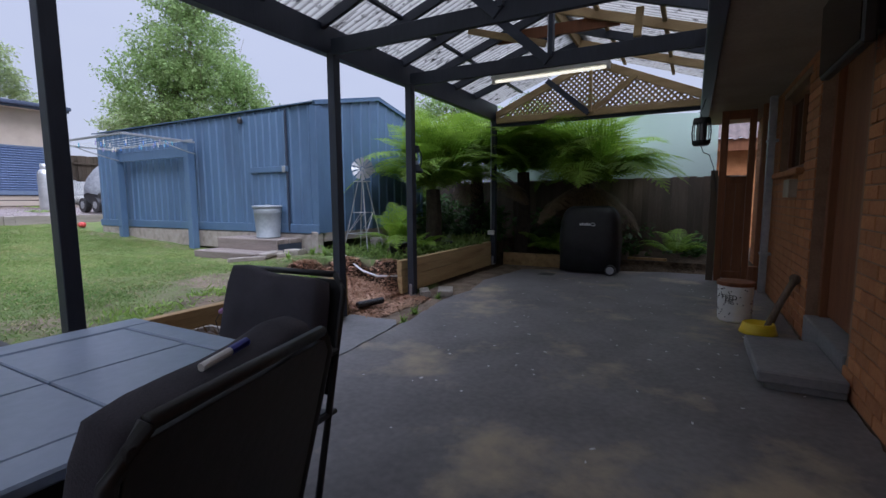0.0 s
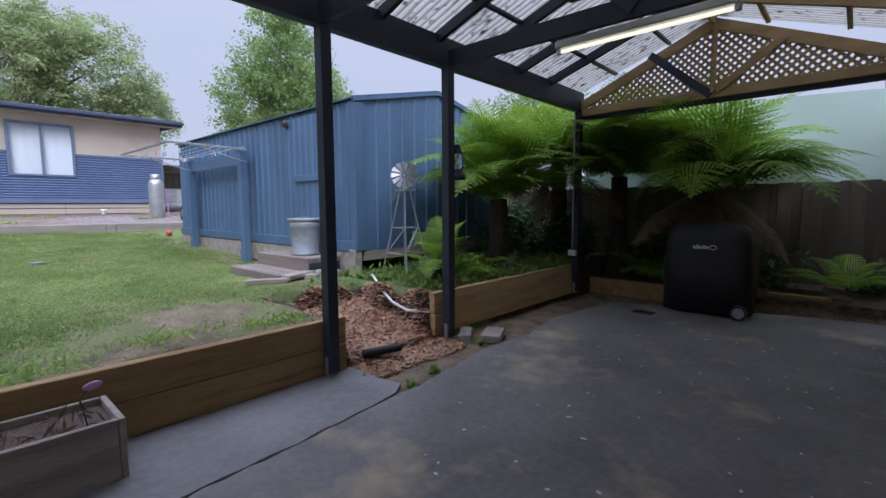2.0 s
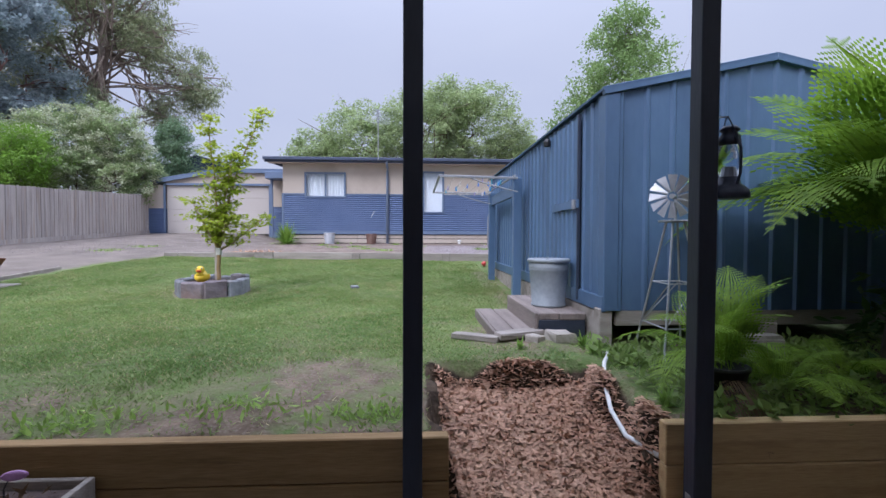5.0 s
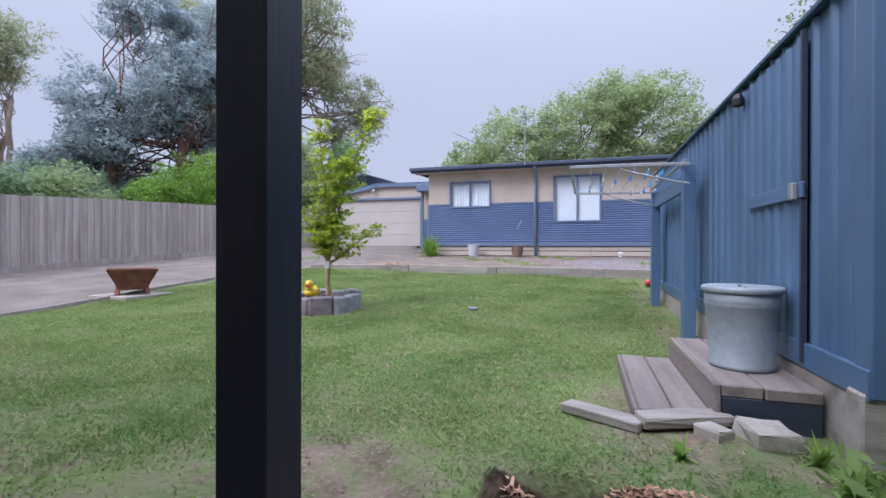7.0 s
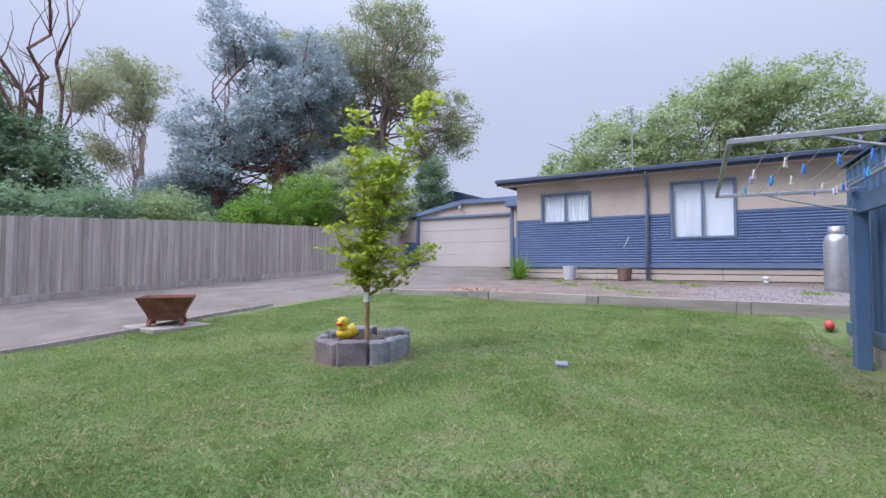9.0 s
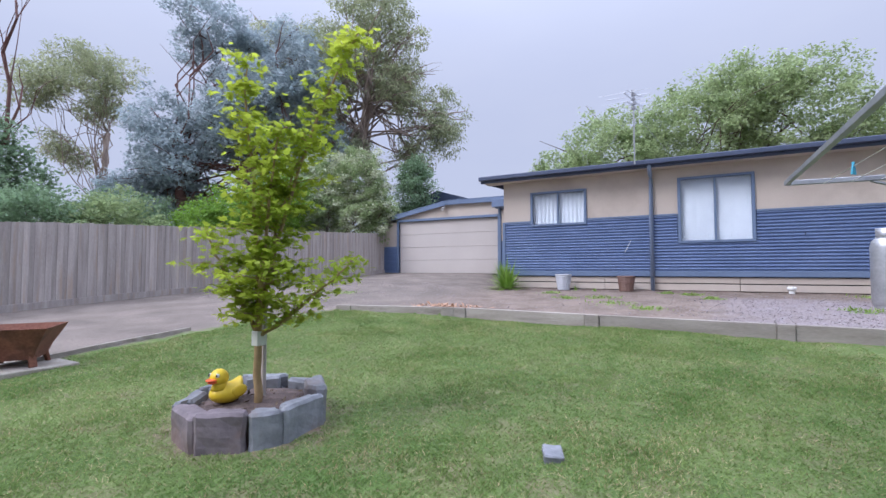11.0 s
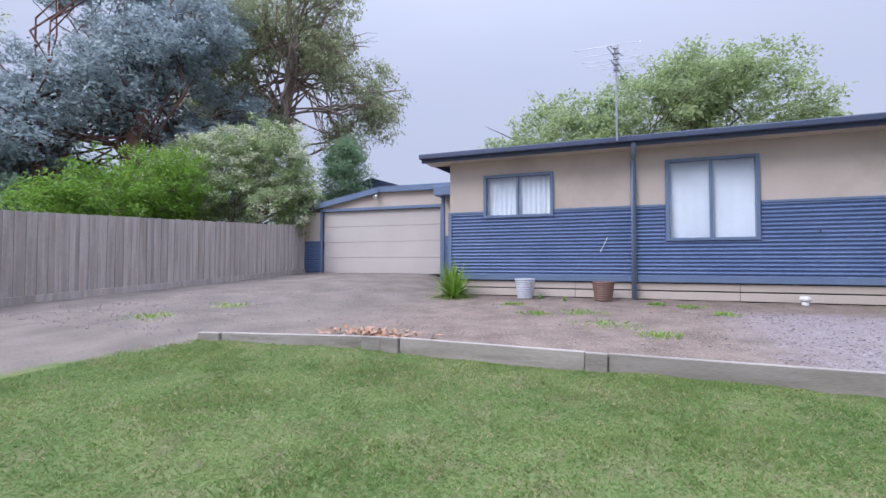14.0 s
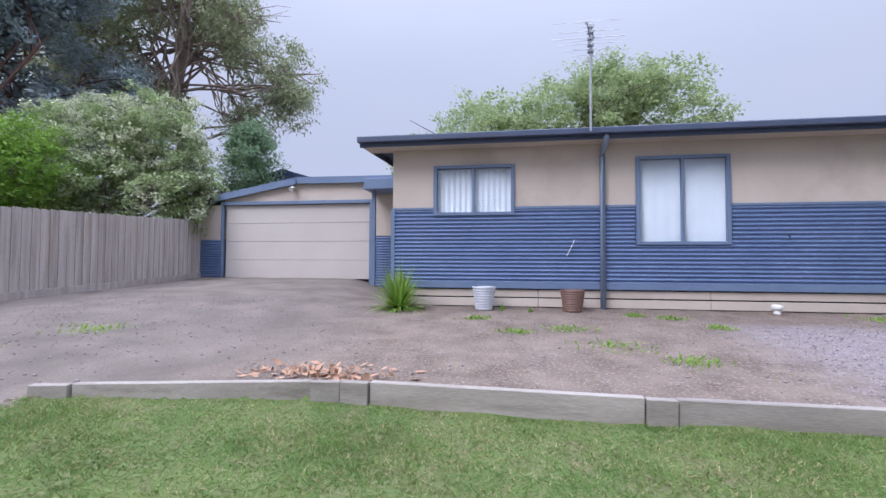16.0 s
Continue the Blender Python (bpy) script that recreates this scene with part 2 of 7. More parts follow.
M_DARKLEAF = leaf_material("dark_leaf", (0.16, 0.25, 0.14), (0.3, 0.41, 0.24), 0.5)
M_FLAX = leaf_material("flax_leaf", (0.2, 0.34, 0.05), (0.34, 0.5, 0.1), 0.45)
M_GRASS = leaf_material("grass_blade", (0.13, 0.225, 0.053), (0.255, 0.335, 0.108), 0.5, 0.6)
M_STRAW = leaf_material("dry_grass_blade", (0.36, 0.3, 0.15), (0.5, 0.43, 0.25), 0.4, 0.7)
M_PEBBLE = material("drive_pebble", (0.2, 0.165, 0.165), (0.36, 0.32, 0.32), 3.0, 0.85, 0.0, 20.0)
M_CHIP = leaf_material("wood_chip", (0.34, 0.18, 0.105), (0.58, 0.38, 0.26), 0.0, 0.85)
M_BINGALV = material("weathered_galvanised", (0.22, 0.25, 0.28), (0.32, 0.355, 0.39), 4.0, 0.6, 0.05, 25, metal=0.25)

# corrugated sheet that lets light through, with dark dirt and moss
M_POLY = material("weathered_clear_sheet", (0.42, 0.41, 0.38), (0.55, 0.54, 0.5), 2.0, 0.5, 0.0, 25, translucent=0.55,
                  stain=(0.015, 0.014, 0.012), stain_scale=8.0, stain_amount=1.0, stretch=(1.0, 2.0, 1.0))
pn, pl = M_POLY.node_tree.nodes, M_POLY.node_tree.links
pco, psep, psin, pmix = pn.new("ShaderNodeTexCoord"), pn.new("ShaderNodeSeparateXYZ"), pn.new("ShaderNodeMath"), pn.new("ShaderNodeMix")
pl.new(pco.outputs["Object"], psep.inputs[0])
pk = pn.new("ShaderNodeMath")
pk.operation = "MULTIPLY"
pk.inputs[1].default_value = 2 * math.pi / 0.076
pl.new(psep.outputs["Y"], pk.inputs[0])
psin.operation = "SINE"
pl.new(pk.outputs[0], psin.inputs[0])
prg = pn.new("ShaderNodeMapRange")                # darker valley bands: the waves' shading put into the colour
prg.inputs["From Min"].default_value, prg.inputs["From Max"].default_value = 0.2, -1.0
prg.inputs["To Max"].default_value = 0.75
pl.new(psin.outputs[0], prg.inputs["Value"])
pmix.data_type = "RGBA"
pmix.inputs["B"].default_value = (0.09, 0.085, 0.075, 1)
pl.new(prg.outputs[0], pmix.inputs["Factor"])
psrc = pn["Principled BSDF"].inputs["Base Color"].links[0].from_socket
pl.new(psrc, pmix.inputs["A"])
pl.new(pmix.outputs["Result"], pn["Principled BSDF"].inputs["Base Color"])
for nd in pn:
    if nd.type == "BSDF_TRANSLUCENT":
        pl.new(pmix.outputs["Result"], nd.inputs["Color"])


# ---- building helpers ----
def origin(ob):
    p = Vector((0, 0, 0))
    while ob:
        p += ob.location
        ob = ob.parent
    return p


def part(name, bm, mat, parent=None, label="", smooth=False):
    """Links a bmesh, modelled in world coordinates, as one mesh object under its thing."""
    me = bpy.data.meshes.new(name)
    if parent:
        bmesh.ops.translate(bm, verts=bm.verts, vec=-origin(parent))
    bm.to_mesh(me)
    bm.free()
    me.materials.append(mat)
    if smooth:
        me.polygons.foreach_set("use_smooth", [True] * len(me.polygons))
    ob = new(name, me)
    ob.parent = parent
    if label:
        ob["label"] = label
    return ob


def thing(name, at, label, category, group="", kind=""):
    ob = new(name)
    ob.location = at
    ob.empty_display_size = 0.1
    return tagged(ob, label, category, group, kind)


def solid(name, bm, mat, label, category, group="", kind="", smooth=False):
    """A thing that is one mesh, with its origin at the middle of its base."""
    vs = [v.co for v in bm.verts]
    lo = [min(v[i] for v in vs) for i in range(3)]
    hi = [max(v[i] for v in vs) for i in range(3)]
    at = Vector(((lo[0] + hi[0]) / 2, (lo[1] + hi[1]) / 2, lo[2]))
    bmesh.ops.translate(bm, verts=bm.verts, vec=-at)
    ob = part(name, bm, mat, None, "", smooth)
    ob.location = at
    return tagged(ob, label, category, group, kind)


def box(x0, x1, y0, y1, z0, z1, bevel=0.0, bm=None, m=None):
    own = bmesh.new()
    bmesh.ops.create_cube(own, size=1.0)
    for v in own.verts:
        v.co = Vector(((x0 + x1) / 2 + v.co.x * (x1 - x0), (y0 + y1) / 2 + v.co.y * (y1 - y0), (z0 + z1) / 2 + v.co.z * (z1 - z0)))
    if bevel:
        bmesh.ops.bevel(own, geom=own.edges[:], offset=bevel, segments=1, affect="EDGES", clamp_overlap=True)
    if m:
        own.transform(m)
    return merge(bm, own)


def merge(bm, own):
    if bm is None:
        return own
    me = bpy.data.meshes.new("tmp")
    own.to_mesh(me)
    own.free()
    bm.from_mesh(me)
    bpy.data.meshes.remove(me)
    return bm


def bar(p0, p1, w, h, bm=None, bevel=0.003, up=(0, 0, 1)):
    """A straight timber from p0 to p1, w wide and h deep."""
    p0, p1 = Vector(p0), Vector(p1)
    d = (p1 - p0)
    z = d.normalized()
    x = z.cross(Vector(up))
    x = x.normalized() if x.length > 1e-4 else Vector((1, 0, 0))
    y = z.cross(x)
    m = Matrix((x, y, z)).transposed().to_4x4()
    m.translation = (p0 + p1) / 2
    return box(-w / 2, w / 2, -h / 2, h / 2, -d.length / 2, d.length / 2, bevel, bm, m)


def tube(points, radii, seg=8, bm=None, cap=True):
    """A round tube along points, with a radius at each."""
    own = bmesh.new()
    pts = [Vector(p) for p in points]
    radii = radii if isinstance(radii, (list, tuple)) else [radii] * len(pts)
    rings = []
    ref = Vector((0.31, 0.17, 0.94))
    for i, p in enumerate(pts):
        d = (pts[min(i + 1, len(pts) - 1)] - pts[max(i - 1, 0)]).normalized()
        x = d.cross(ref)
        if x.length < 0.05:
            x = d.cross(Vector((1, 0, 0)))
        x.normalize()
        y = d.cross(x)
        rings.append([own.verts.new(p + (x * math.cos(a) + y * math.sin(a)) * radii[i]) for a in [k * 2 * math.pi / seg for k in range(seg)]])
    for a, b in zip(rings, rings[1:]):
        for k in range(seg):
            own.faces.new((a[k], a[(k + 1) % seg], b[(k + 1) % seg], b[k]))
    if cap:
        own.faces.new(rings[0][::-1])
        own.faces.new(rings[-1])
    bmesh.ops.recalc_face_normals(own, faces=own.faces[:])
    return merge(bm, own)


def lathe(cx, cy, profile, seg=20, bm=None, cap=True):
    """A turned body round a vertical axis; profile: (radius, z)."""
    own = bmesh.new()
    rings = [[own.verts.new((cx + r * math.cos(k * 2 * math.pi / seg), cy + r * math.sin(k * 2 * math.pi / seg), z)) for k in range(seg)] for r, z in profile]
    for a, b in zip(rings, rings[1:]):
        for k in range(seg):
            own.faces.new((a[k], a[(k + 1) % seg], b[(k + 1) % seg], b[k]))
    if cap:
        own.faces.new(rings[0][::-1])
        own.faces.new(rings[-1])
    bmesh.ops.recalc_face_normals(own, faces=own.faces[:])
    return merge(bm, own)


def soup(name, verts, faces, mat, parent=None, label=""):
    """A mesh from arrays: verts n x 3, faces m x k with the same number of corners each."""
    me = bpy.data.meshes.new(name)
    verts = np.asarray(verts, dtype=np.float32)
    if parent:
        verts = verts - np.array(origin(parent), dtype=np.float32)
    faces = np.asarray(faces, dtype=np.int32)
    k = faces.shape[1]
    me.vertices.add(len(verts))
    me.vertices.foreach_set("co", verts.ravel())
    me.loops.add(faces.size)
    me.loops.foreach_set("vertex_index", faces.ravel())
    me.polygons.add(len(faces))
    me.polygons.foreach_set("loop_start", np.arange(0, faces.size, k, dtype=np.int32))
    me.polygons.foreach_set("loop_total", np.full(len(faces), k, dtype=np.int32))
    me.update(calc_edges=True)
    me.validate()
    me.materials.append(mat)
    ob = new(name, me)
    ob.parent = parent
    if label:
        ob["label"] = label
    return ob


def corrugated(u0, u1, pitch, depth, place, n_across, steps=6):
    """A corrugated sheet: waves along u; place(u, v, d) gives the point, v from 0 to 1 across, d the height of the wave."""
    us = np.linspace(u0, u1, max(2, int((u1 - u0) / pitch * steps)) + 1)
    ds = depth * 0.5 * np.sin(2 * np.pi * us / pitch)
    verts = [place(u, v / n_across, d) for v in range(n_across + 1) for u, d in zip(us, ds)]
    n = len(us)
    faces = [(r * n + i, r * n + i + 1, (r + 1) * n + i + 1, (r + 1) * n + i) for r in range(n_across) for i in range(n - 1)]
    return np.array(verts), np.array(faces)


rng = np.random.default_rng(7)


def leaf_quads(centres, size, spread=0.35, droop=0.0, aspect=0.5, rnd=rng):
    """One pointed leaf (a kite) at each centre, turned at random; droop pulls the tips down."""
    n = len(centres)
    d = rnd.normal(size=(n, 3))
    d[:, 2] = d[:, 2] * (1 - droop) * 0.6 - droop * 1.2
    d /= np.linalg.norm(d, axis=1)[:, None]
    s = np.cross(d, rnd.normal(size=(n, 3)) * 0.6 + np.array([0, 0, 1.0]))
    s /= np.linalg.norm(s, axis=1)[:, None] + 1e-6
    ln = size * (1 + spread * rnd.normal(size=(n, 1))).clip(0.4, 1.8)
    a = centres
    b = centres + d * ln * 0.45 + s * ln * aspect * 0.5
    c = centres + d * ln
    e = centres + d * ln * 0.45 - s * ln * aspect * 0.5
    v = np.stack([a, b, c, e], 1).reshape(-1, 3)
    return v, np.arange(4 * n).reshape(n, 4)

# ---- the ground: one sheet, with soil, lawn, drive and gravel by masks ----
def smooth(a, b, v):
    t = np.clip((v - a) / (b - a), 0, 1)
    return t * t * (3 - 2 * t)


def kerb_x(y):
    return np.interp(y, (-3.1, -2.7, -0.6, 1.8, 4.3, 9.0), (-12.78, -12.88, -13.36, -13.33, -13.4, -13.6))


def lawn_left(x):
    """The y at which the lawn ends and the drive begins."""
    return np.interp(x, (-14, -12.6, -11.4, -9.6, -7.5, -6.0, -3.0), (-2.95, -2.98, -3.4, -3.5, -3.12, -2.95, -2.8)) - 0.05 * np.sin(x * 2.1)


def ground_z(x, y):
    x, y = np.asarray(x, float), np.asarray(y, float)
    lawn = 0.42 - 0.055 * smooth(-4.6, -6.0, x) * smooth(2.8, 4.6, y) + 0.058 * np.clip(-x - 7.6, 0, 7) + 0.12 * smooth(0.5, -3, y)
    drive = 0.57 + 0.0615 * np.clip(-x - 7.7, -3, 15) + 0.025 * np.clip(-3.2 - y, 0, 6) * smooth(-22, -10, x)
    pad = 0.905 + 0.04 * np.clip(kerb_x(y) - x, 0, 6) - 0.01 * np.clip(y, 0, 6) * smooth(3, 0, kerb_x(y) - x)
    z = np.where(x < kerb_x(y), pad * smooth(-4.2, -2.4, y) + drive * (1 - smooth(-4.2, -2.4, y)), lawn)
    w = smooth(0.35, -0.35, y - lawn_left(x)) * np.where(x < kerb_x(y), 0, 1)
    z = z * (1 - w) + drive * w
    # the bark-covered cutting between the sleepers
    dx = np.minimum(x + 4.22, -2.9 - x)
    dy = np.minimum(y - 3.66, 4.8 - y)
    inside = smooth(-0.05, 0.05, np.minimum(dx, dy) + 0.05 * np.sin(x * 9 + y * 7))
    cut = 0.02 + 0.19 * smooth(-2.95, -4.2, x)
    z = z * (1 - inside) + cut * inside
    # the patio's level, and the bed behind it
    patio = np.where(y > 8.35, 0.16, -0.035)
    p = (x > np.where(y > 4.72, -3.03, -2.955)).astype(float)
    z = z * (1 - p) + patio * p
    under = (x > -2.2) & (y < 7.5)
    return np.where(under, -0.12, z)


def span(*knots):
    out = []
    for (a, step), (b, _) in zip(knots, knots[1:]):
        out += list(np.arange(a, b - 1e-6, step))
    return np.array(out + [knots[-1][0]])


GX = span((-2500, 800), (-900, 300), (-300, 80), (-60, 12), (-36, 3), (-24, 0.2), (-14.4, 0.035), (-12.6, 0.14), (-4.6, 0.05), (-2.9, 0.1), (-2.0, 0.5), (2, 6), (20, 60), (80, 400), (880, 800), (2500, 1))
GY = span((-2500, 800), (-900, 300), (-300, 80), (-60, 12), (-24, 3), (-12, 0.3), (-4.2, 0.12), (3.4, 0.05), (5.1, 0.12), (8.2, 0.05), (8.6, 0.2), (11, 6), (41, 60), (281, 600), (2500, 1))
gx, gy = np.meshgrid(GX, GY, indexing="ij")
gz = ground_z(gx, gy)
rough_n = np.array([noise.noise((a * 2.3, b * 2.3, 0.3)) + 0.5 * noise.noise((a * 6, b * 6, 4.0)) for a, b in zip(gx.ravel(), gy.ravel())]).reshape(gx.shape)
near = (gx > -24) & (gx < -2) & (gy > -12) & (gy < 11)
gz = gz + np.where(near, rough_n * 0.018, 0) - np.where((np.abs(gx) > 40) | (np.abs(gy) > 40), 0.6, 0)
nx, ny = gx.shape


def surface_z(x, y):
    """The ground's height with its small unevenness."""
    x, y = np.atleast_1d(np.asarray(x, float)), np.atleast_1d(np.asarray(y, float))
    i = np.clip(np.searchsorted(GX, x) - 1, 0, nx - 2)
    j = np.clip(np.searchsorted(GY, y) - 1, 0, ny - 2)
    u, v = (x - GX[i]) / (GX[i + 1] - GX[i]), (y - GY[j]) / (GY[j + 1] - GY[j])
    return gz[i, j] * (1 - u) * (1 - v) + gz[i + 1, j] * u * (1 - v) + gz[i, j + 1] * (1 - u) * v + gz[i + 1, j + 1] * u * v


gi = np.arange(nx * ny).reshape(nx, ny)
gfaces = np.stack([gi[:-1, :-1], gi[1:, :-1], gi[1:, 1:], gi[:-1, 1:]], -1).reshape(-1, 4)

M_GROUND = bpy.data.materials.new("ground")
M_GROUND.use_nodes = True
gn, gl = M_GROUND.node_tree.nodes, M_GROUND.node_tree.links
gb = gn["Principled BSDF"]
gb.inputs["Roughness"].default_value = 0.95
gb.inputs["Specular IOR Level"].default_value = 0.2
gco = gn.new("ShaderNodeTexCoord")


def g_noise(scale, detail=6.0):
    t = gn.new("ShaderNodeTexNoise")
    t.inputs["Scale"].default_value, t.inputs["Detail"].default_value = scale, detail
    gl.new(gco.outputs["Object"], t.inputs["Vector"])
    return t.outputs["Fac"]


def g_mix(fac, a, b):
    t = gn.new("ShaderNodeMix")
    t.data_type = "RGBA"
    for key, v in (("A", a), ("B", b)):
        if isinstance(v, tuple):
            t.inputs[key].default_value = (*v, 1)
        else:
            gl.new(v, t.inputs[key])
    gl.new(fac, t.inputs["Factor"])
    return t.outputs["Result"]


def g_range(v, a, b):
    t = gn.new("ShaderNodeMapRange")
    t.inputs["From Min"].default_value, t.inputs["From Max"].default_value = a, b
    gl.new(v, t.inputs["Value"])
    return t.outputs[0]


def g_mask(name, width=0.16):
    """A mask from the mesh, with its border frayed by noise."""
    at = gn.new("ShaderNodeAttribute")
    at.attribute_name = name
    ad = gn.new("ShaderNodeMath")
    ad.operation = "MULTIPLY_ADD"
    gl.new(g_noise(7.0, 8.0), ad.inputs[0])
    ad.inputs[1].default_value = 0.9
    gl.new(at.outputs["Fac"], ad.inputs[2])
    return g_range(ad.outputs[0], 0.95 - width, 0.95 + width)


turf = g_mix(g_range(g_noise(1.1), 0.38, 0.62), (0.085, 0.14, 0.038), (0.15, 0.195, 0.066))
turf = g_mix(g_range(g_noise(3.4), 0.5, 0.68), turf, (0.17, 0.17, 0.085))
turf = g_mix(g_range(g_noise(24.0), 0.5, 0.8), turf, (0.2, 0.19, 0.1))
earth = g_mix(g_range(g_noise(5.0), 0.35, 0.65), (0.13, 0.095, 0.065), (0.25, 0.19, 0.135))
earth = g_mix(g_range(g_noise(40.0), 0.5, 0.8), earth, (0.3, 0.25, 0.2))
dust = g_mix(g_range(g_noise(1.4), 0.35, 0.65), (0.155, 0.132, 0.112), (0.23, 0.195, 0.165))
dust = g_mix(g_range(g_noise(45.0, 3.0), 0.52, 0.75), dust, (0.12, 0.095, 0.085))
stones = g_mix(g_range(g_noise(60.0, 3.0), 0.35, 0.65), (0.14, 0.115, 0.12), (0.4, 0.36, 0.37))
dark = g_mix(g_range(g_noise(12.0), 0.35, 0.65), (0.035, 0.024, 0.016), (0.1, 0.07, 0.045))
gcol = g_mix(g_mask("bare"), turf, earth)
gcol = g_mix(g_mask("drive"), gcol, dust)
clay = g_mix(g_range(g_noise(2.2), 0.35, 0.65), (0.135, 0.1, 0.077), (0.235, 0.185, 0.145))
clay = g_mix(g_range(g_noise(38.0, 3.0), 0.5, 0.72), clay, (0.34, 0.28, 0.25))
gcol = g_mix(g_mask("clay", 0.3), gcol, clay)
gcol = g_mix(g_mask("gravel", 0.3), gcol, stones)
gcol = g_mix(g_mask("soil"), gcol, dark)
gl.new(gcol, gb.inputs["Base Color"])
gbp = gn.new("ShaderNodeBump")
gbp.inputs["Strength"].default_value, gbp.inputs["Distance"].default_value = 0.6, 0.03
gl.new(g_noise(30.0), gbp.inputs["Height"])
gl.new(gbp.outputs[0], gb.inputs["Normal"])

ground = soup("ground", np.stack([gx, gy, gz], -1).reshape(-1, 3), gfaces, M_GROUND)
tagged(ground, "sloping ground of lawn, bare earth and dusty drive", "ground", kind="structure")
ground.data.polygons.foreach_set("use_smooth", [True] * len(ground.data.polygons))
X, Y = gx.ravel(), gy.ravel()
cutting = smooth(0.12, -0.02, np.maximum(np.maximum(-4.25 - X, X + 2.9), np.maximum(3.62 - Y, Y - 4.84)))
bare_m = np.maximum.reduce([
    smooth(-4.6, -3.4, X) * (X < -2.9) * (Y < 5) * (0.56 + 0.45 * rough_n.ravel()),
    0.62 * smooth(1.0, 0.2, np.hypot((X + 3.9) / 1.1, (Y - 2.9) / 1.1)), 0.55 * smooth(1.2, 0.4, np.hypot((X + 5.2) / 1.2, (Y - 4.4) / 0.7)),
    0.5 * smooth(0.9, 0.2, np.abs(Y - 4.9) / 0.4) * (X > -11.3) * (X < -4.5),
    0.5 * smooth(1.0, 0.6, np.hypot(X + 8.32, Y - 0.22) / 1.0),
    (X > -2.96).astype(float) * 0.9])
drive_m = np.where(X < kerb_x(Y), 1.0, smooth(0.3, -0.3, Y - lawn_left(X))) * (X < -4)
gravel_m = smooth(0.2, 0.8, (Y - 2.0) / 3) * smooth(-17.6, -16.6, X) * (X < kerb_x(Y)) * 0.62
soil_m = np.maximum(smooth(0.2, 0.6, (Y - 5.2) / 1.2) * (X > -4.8) * (X < -2.9) * 0.75, ((Y > 8.35) & (X > -3)).astype(float))
soil_m = np.maximum(soil_m, np.where(cutting > 0.5, 0.85, 0))
clay_m = np.where(X < kerb_x(Y), smooth(-3.6, -0.5, Y) * 0.72, 0.0) * (X > -19)
for key, vals in (("clay", clay_m), ("bare", bare_m), ("drive", drive_m), ("gravel", gravel_m), ("soil", soil_m)):
    at = ground.data.attributes.new(key, "FLOAT", "POINT")
    at.data.foreach_set("value", vals.astype(np.float32))


# ---- patio slab, broken at its edge ----
def ragged(points, step=0.12, amount=0.012, seed=0):
    out = []
    for i, p in enumerate(points):
        q = points[(i + 1) % len(points)]
        n = max(1, int(math.dist(p, q) / step))
        for k in range(n):
            x, y = p[0] + (q[0] - p[0]) * k / n, p[1] + (q[1] - p[1]) * k / n
            out.append((x + amount * noise.noise((x * 9, y * 9, seed)) * 2, y + amount * noise.noise((x * 9, y * 9, seed + 7)) * 2))
    return out


def plate(points, z0, z1):
    bm = bmesh.new()
    top = [bm.verts.new((x, y, z1)) for x, y in points]
    low = [bm.verts.new((x, y, z0)) for x, y in points]
    bm.faces.new(top)
    bm.faces.new(low[::-1])
    for i in range(len(points)):
        j = (i + 1) % len(points)
        bm.faces.new((low[i], low[j], top[j], top[i]))
    bmesh.ops.recalc_face_normals(bm, faces=bm.faces[:])
    return bm


CRACK = [(-2.02, -4.2), (-2.05, 0.2), (-2.1, 1.87), (-2.13, 2.28), (-2.17, 2.9), (-2.25, 3.63)]
main = [(1.12, -4.2), (1.12, 8.9), (0.55, 8.5), (-0.75, 8.1), (-2.34, 7.6), (-2.42, 6.9), (-2.5, 6.27), (-2.42, 5.9), (-2.34, 5.41), (-2.41, 5.0), (-2.39, 4.67), (-2.3, 4.2), (-2.235, 3.8)] + [(x + 0.008, y) for x, y in CRACK[::-1]]
floor = solid("floor", plate(ragged(main, 0.09, 0.014, 1), -0.09, 0.0), M_SLAB, "dark stained concrete patio slab, worn and patched", "floor", kind="structure")
strip = [(-2.925, -4.2)] + [(x - 0.008, y) for x, y in CRACK] + [(-2.37, 3.74), (-2.6, 3.72), (-2.925, 3.71)]
solid("floor_strip", plate(ragged(strip, 0.09, 0.012, 2), -0.09, 0.003), M_SLAB2, "paler concrete strip along the sleeper wall", "floor", kind="structure")


# ---- sleeper retaining walls ----
def sleeper_wall(name, x, y0, y1, label, cuts, z0=0.0, mat=M_SLEEPER, h=0.213):
    w = thing(name, (x, y0, z0), label, "retaining wall", kind="structure")
    for row in range(2):
        ys = [y0] + [c + 0.35 * (row - 0.5) for c in cuts] + [y1]
        for a, b in zip(ys, ys[1:]):
            part("sleeper", box(x - 0.075, x - 0.004 * row, a + 0.002, b - 0.002, z0 + row * (h + 0.004), z0 + row * (h + 0.004) + h, 0.006), mat, w)
    return w


sleeper_wall("retaining_wall", -2.93, -4.2, 3.68, "two-high treated pine sleeper wall holding back the lawn", [-1.4, 1.0], 0.0)
sleeper_wall("retaining_wall_bed", -2.98, 4.77, 7.72, "two-high fresh pine sleeper wall of the fern bed", [], 0.02, M_NEWSLEEPER)
bed = thing("garden_edging", (-1.6, 8.3, 0), "low pine sleeper edging of the back bed", "garden edging", kind="structure")
part("sleeper", box(-2.95, -1.75, 8.25, 8.32, -0.05, 0.2, 0.006), M_SLEEPER, bed)
part("sleeper", box(-0.72, -0.1, 8.5, 8.57, -0.05, 0.2, 0.006), M_SLEEPER, bed)


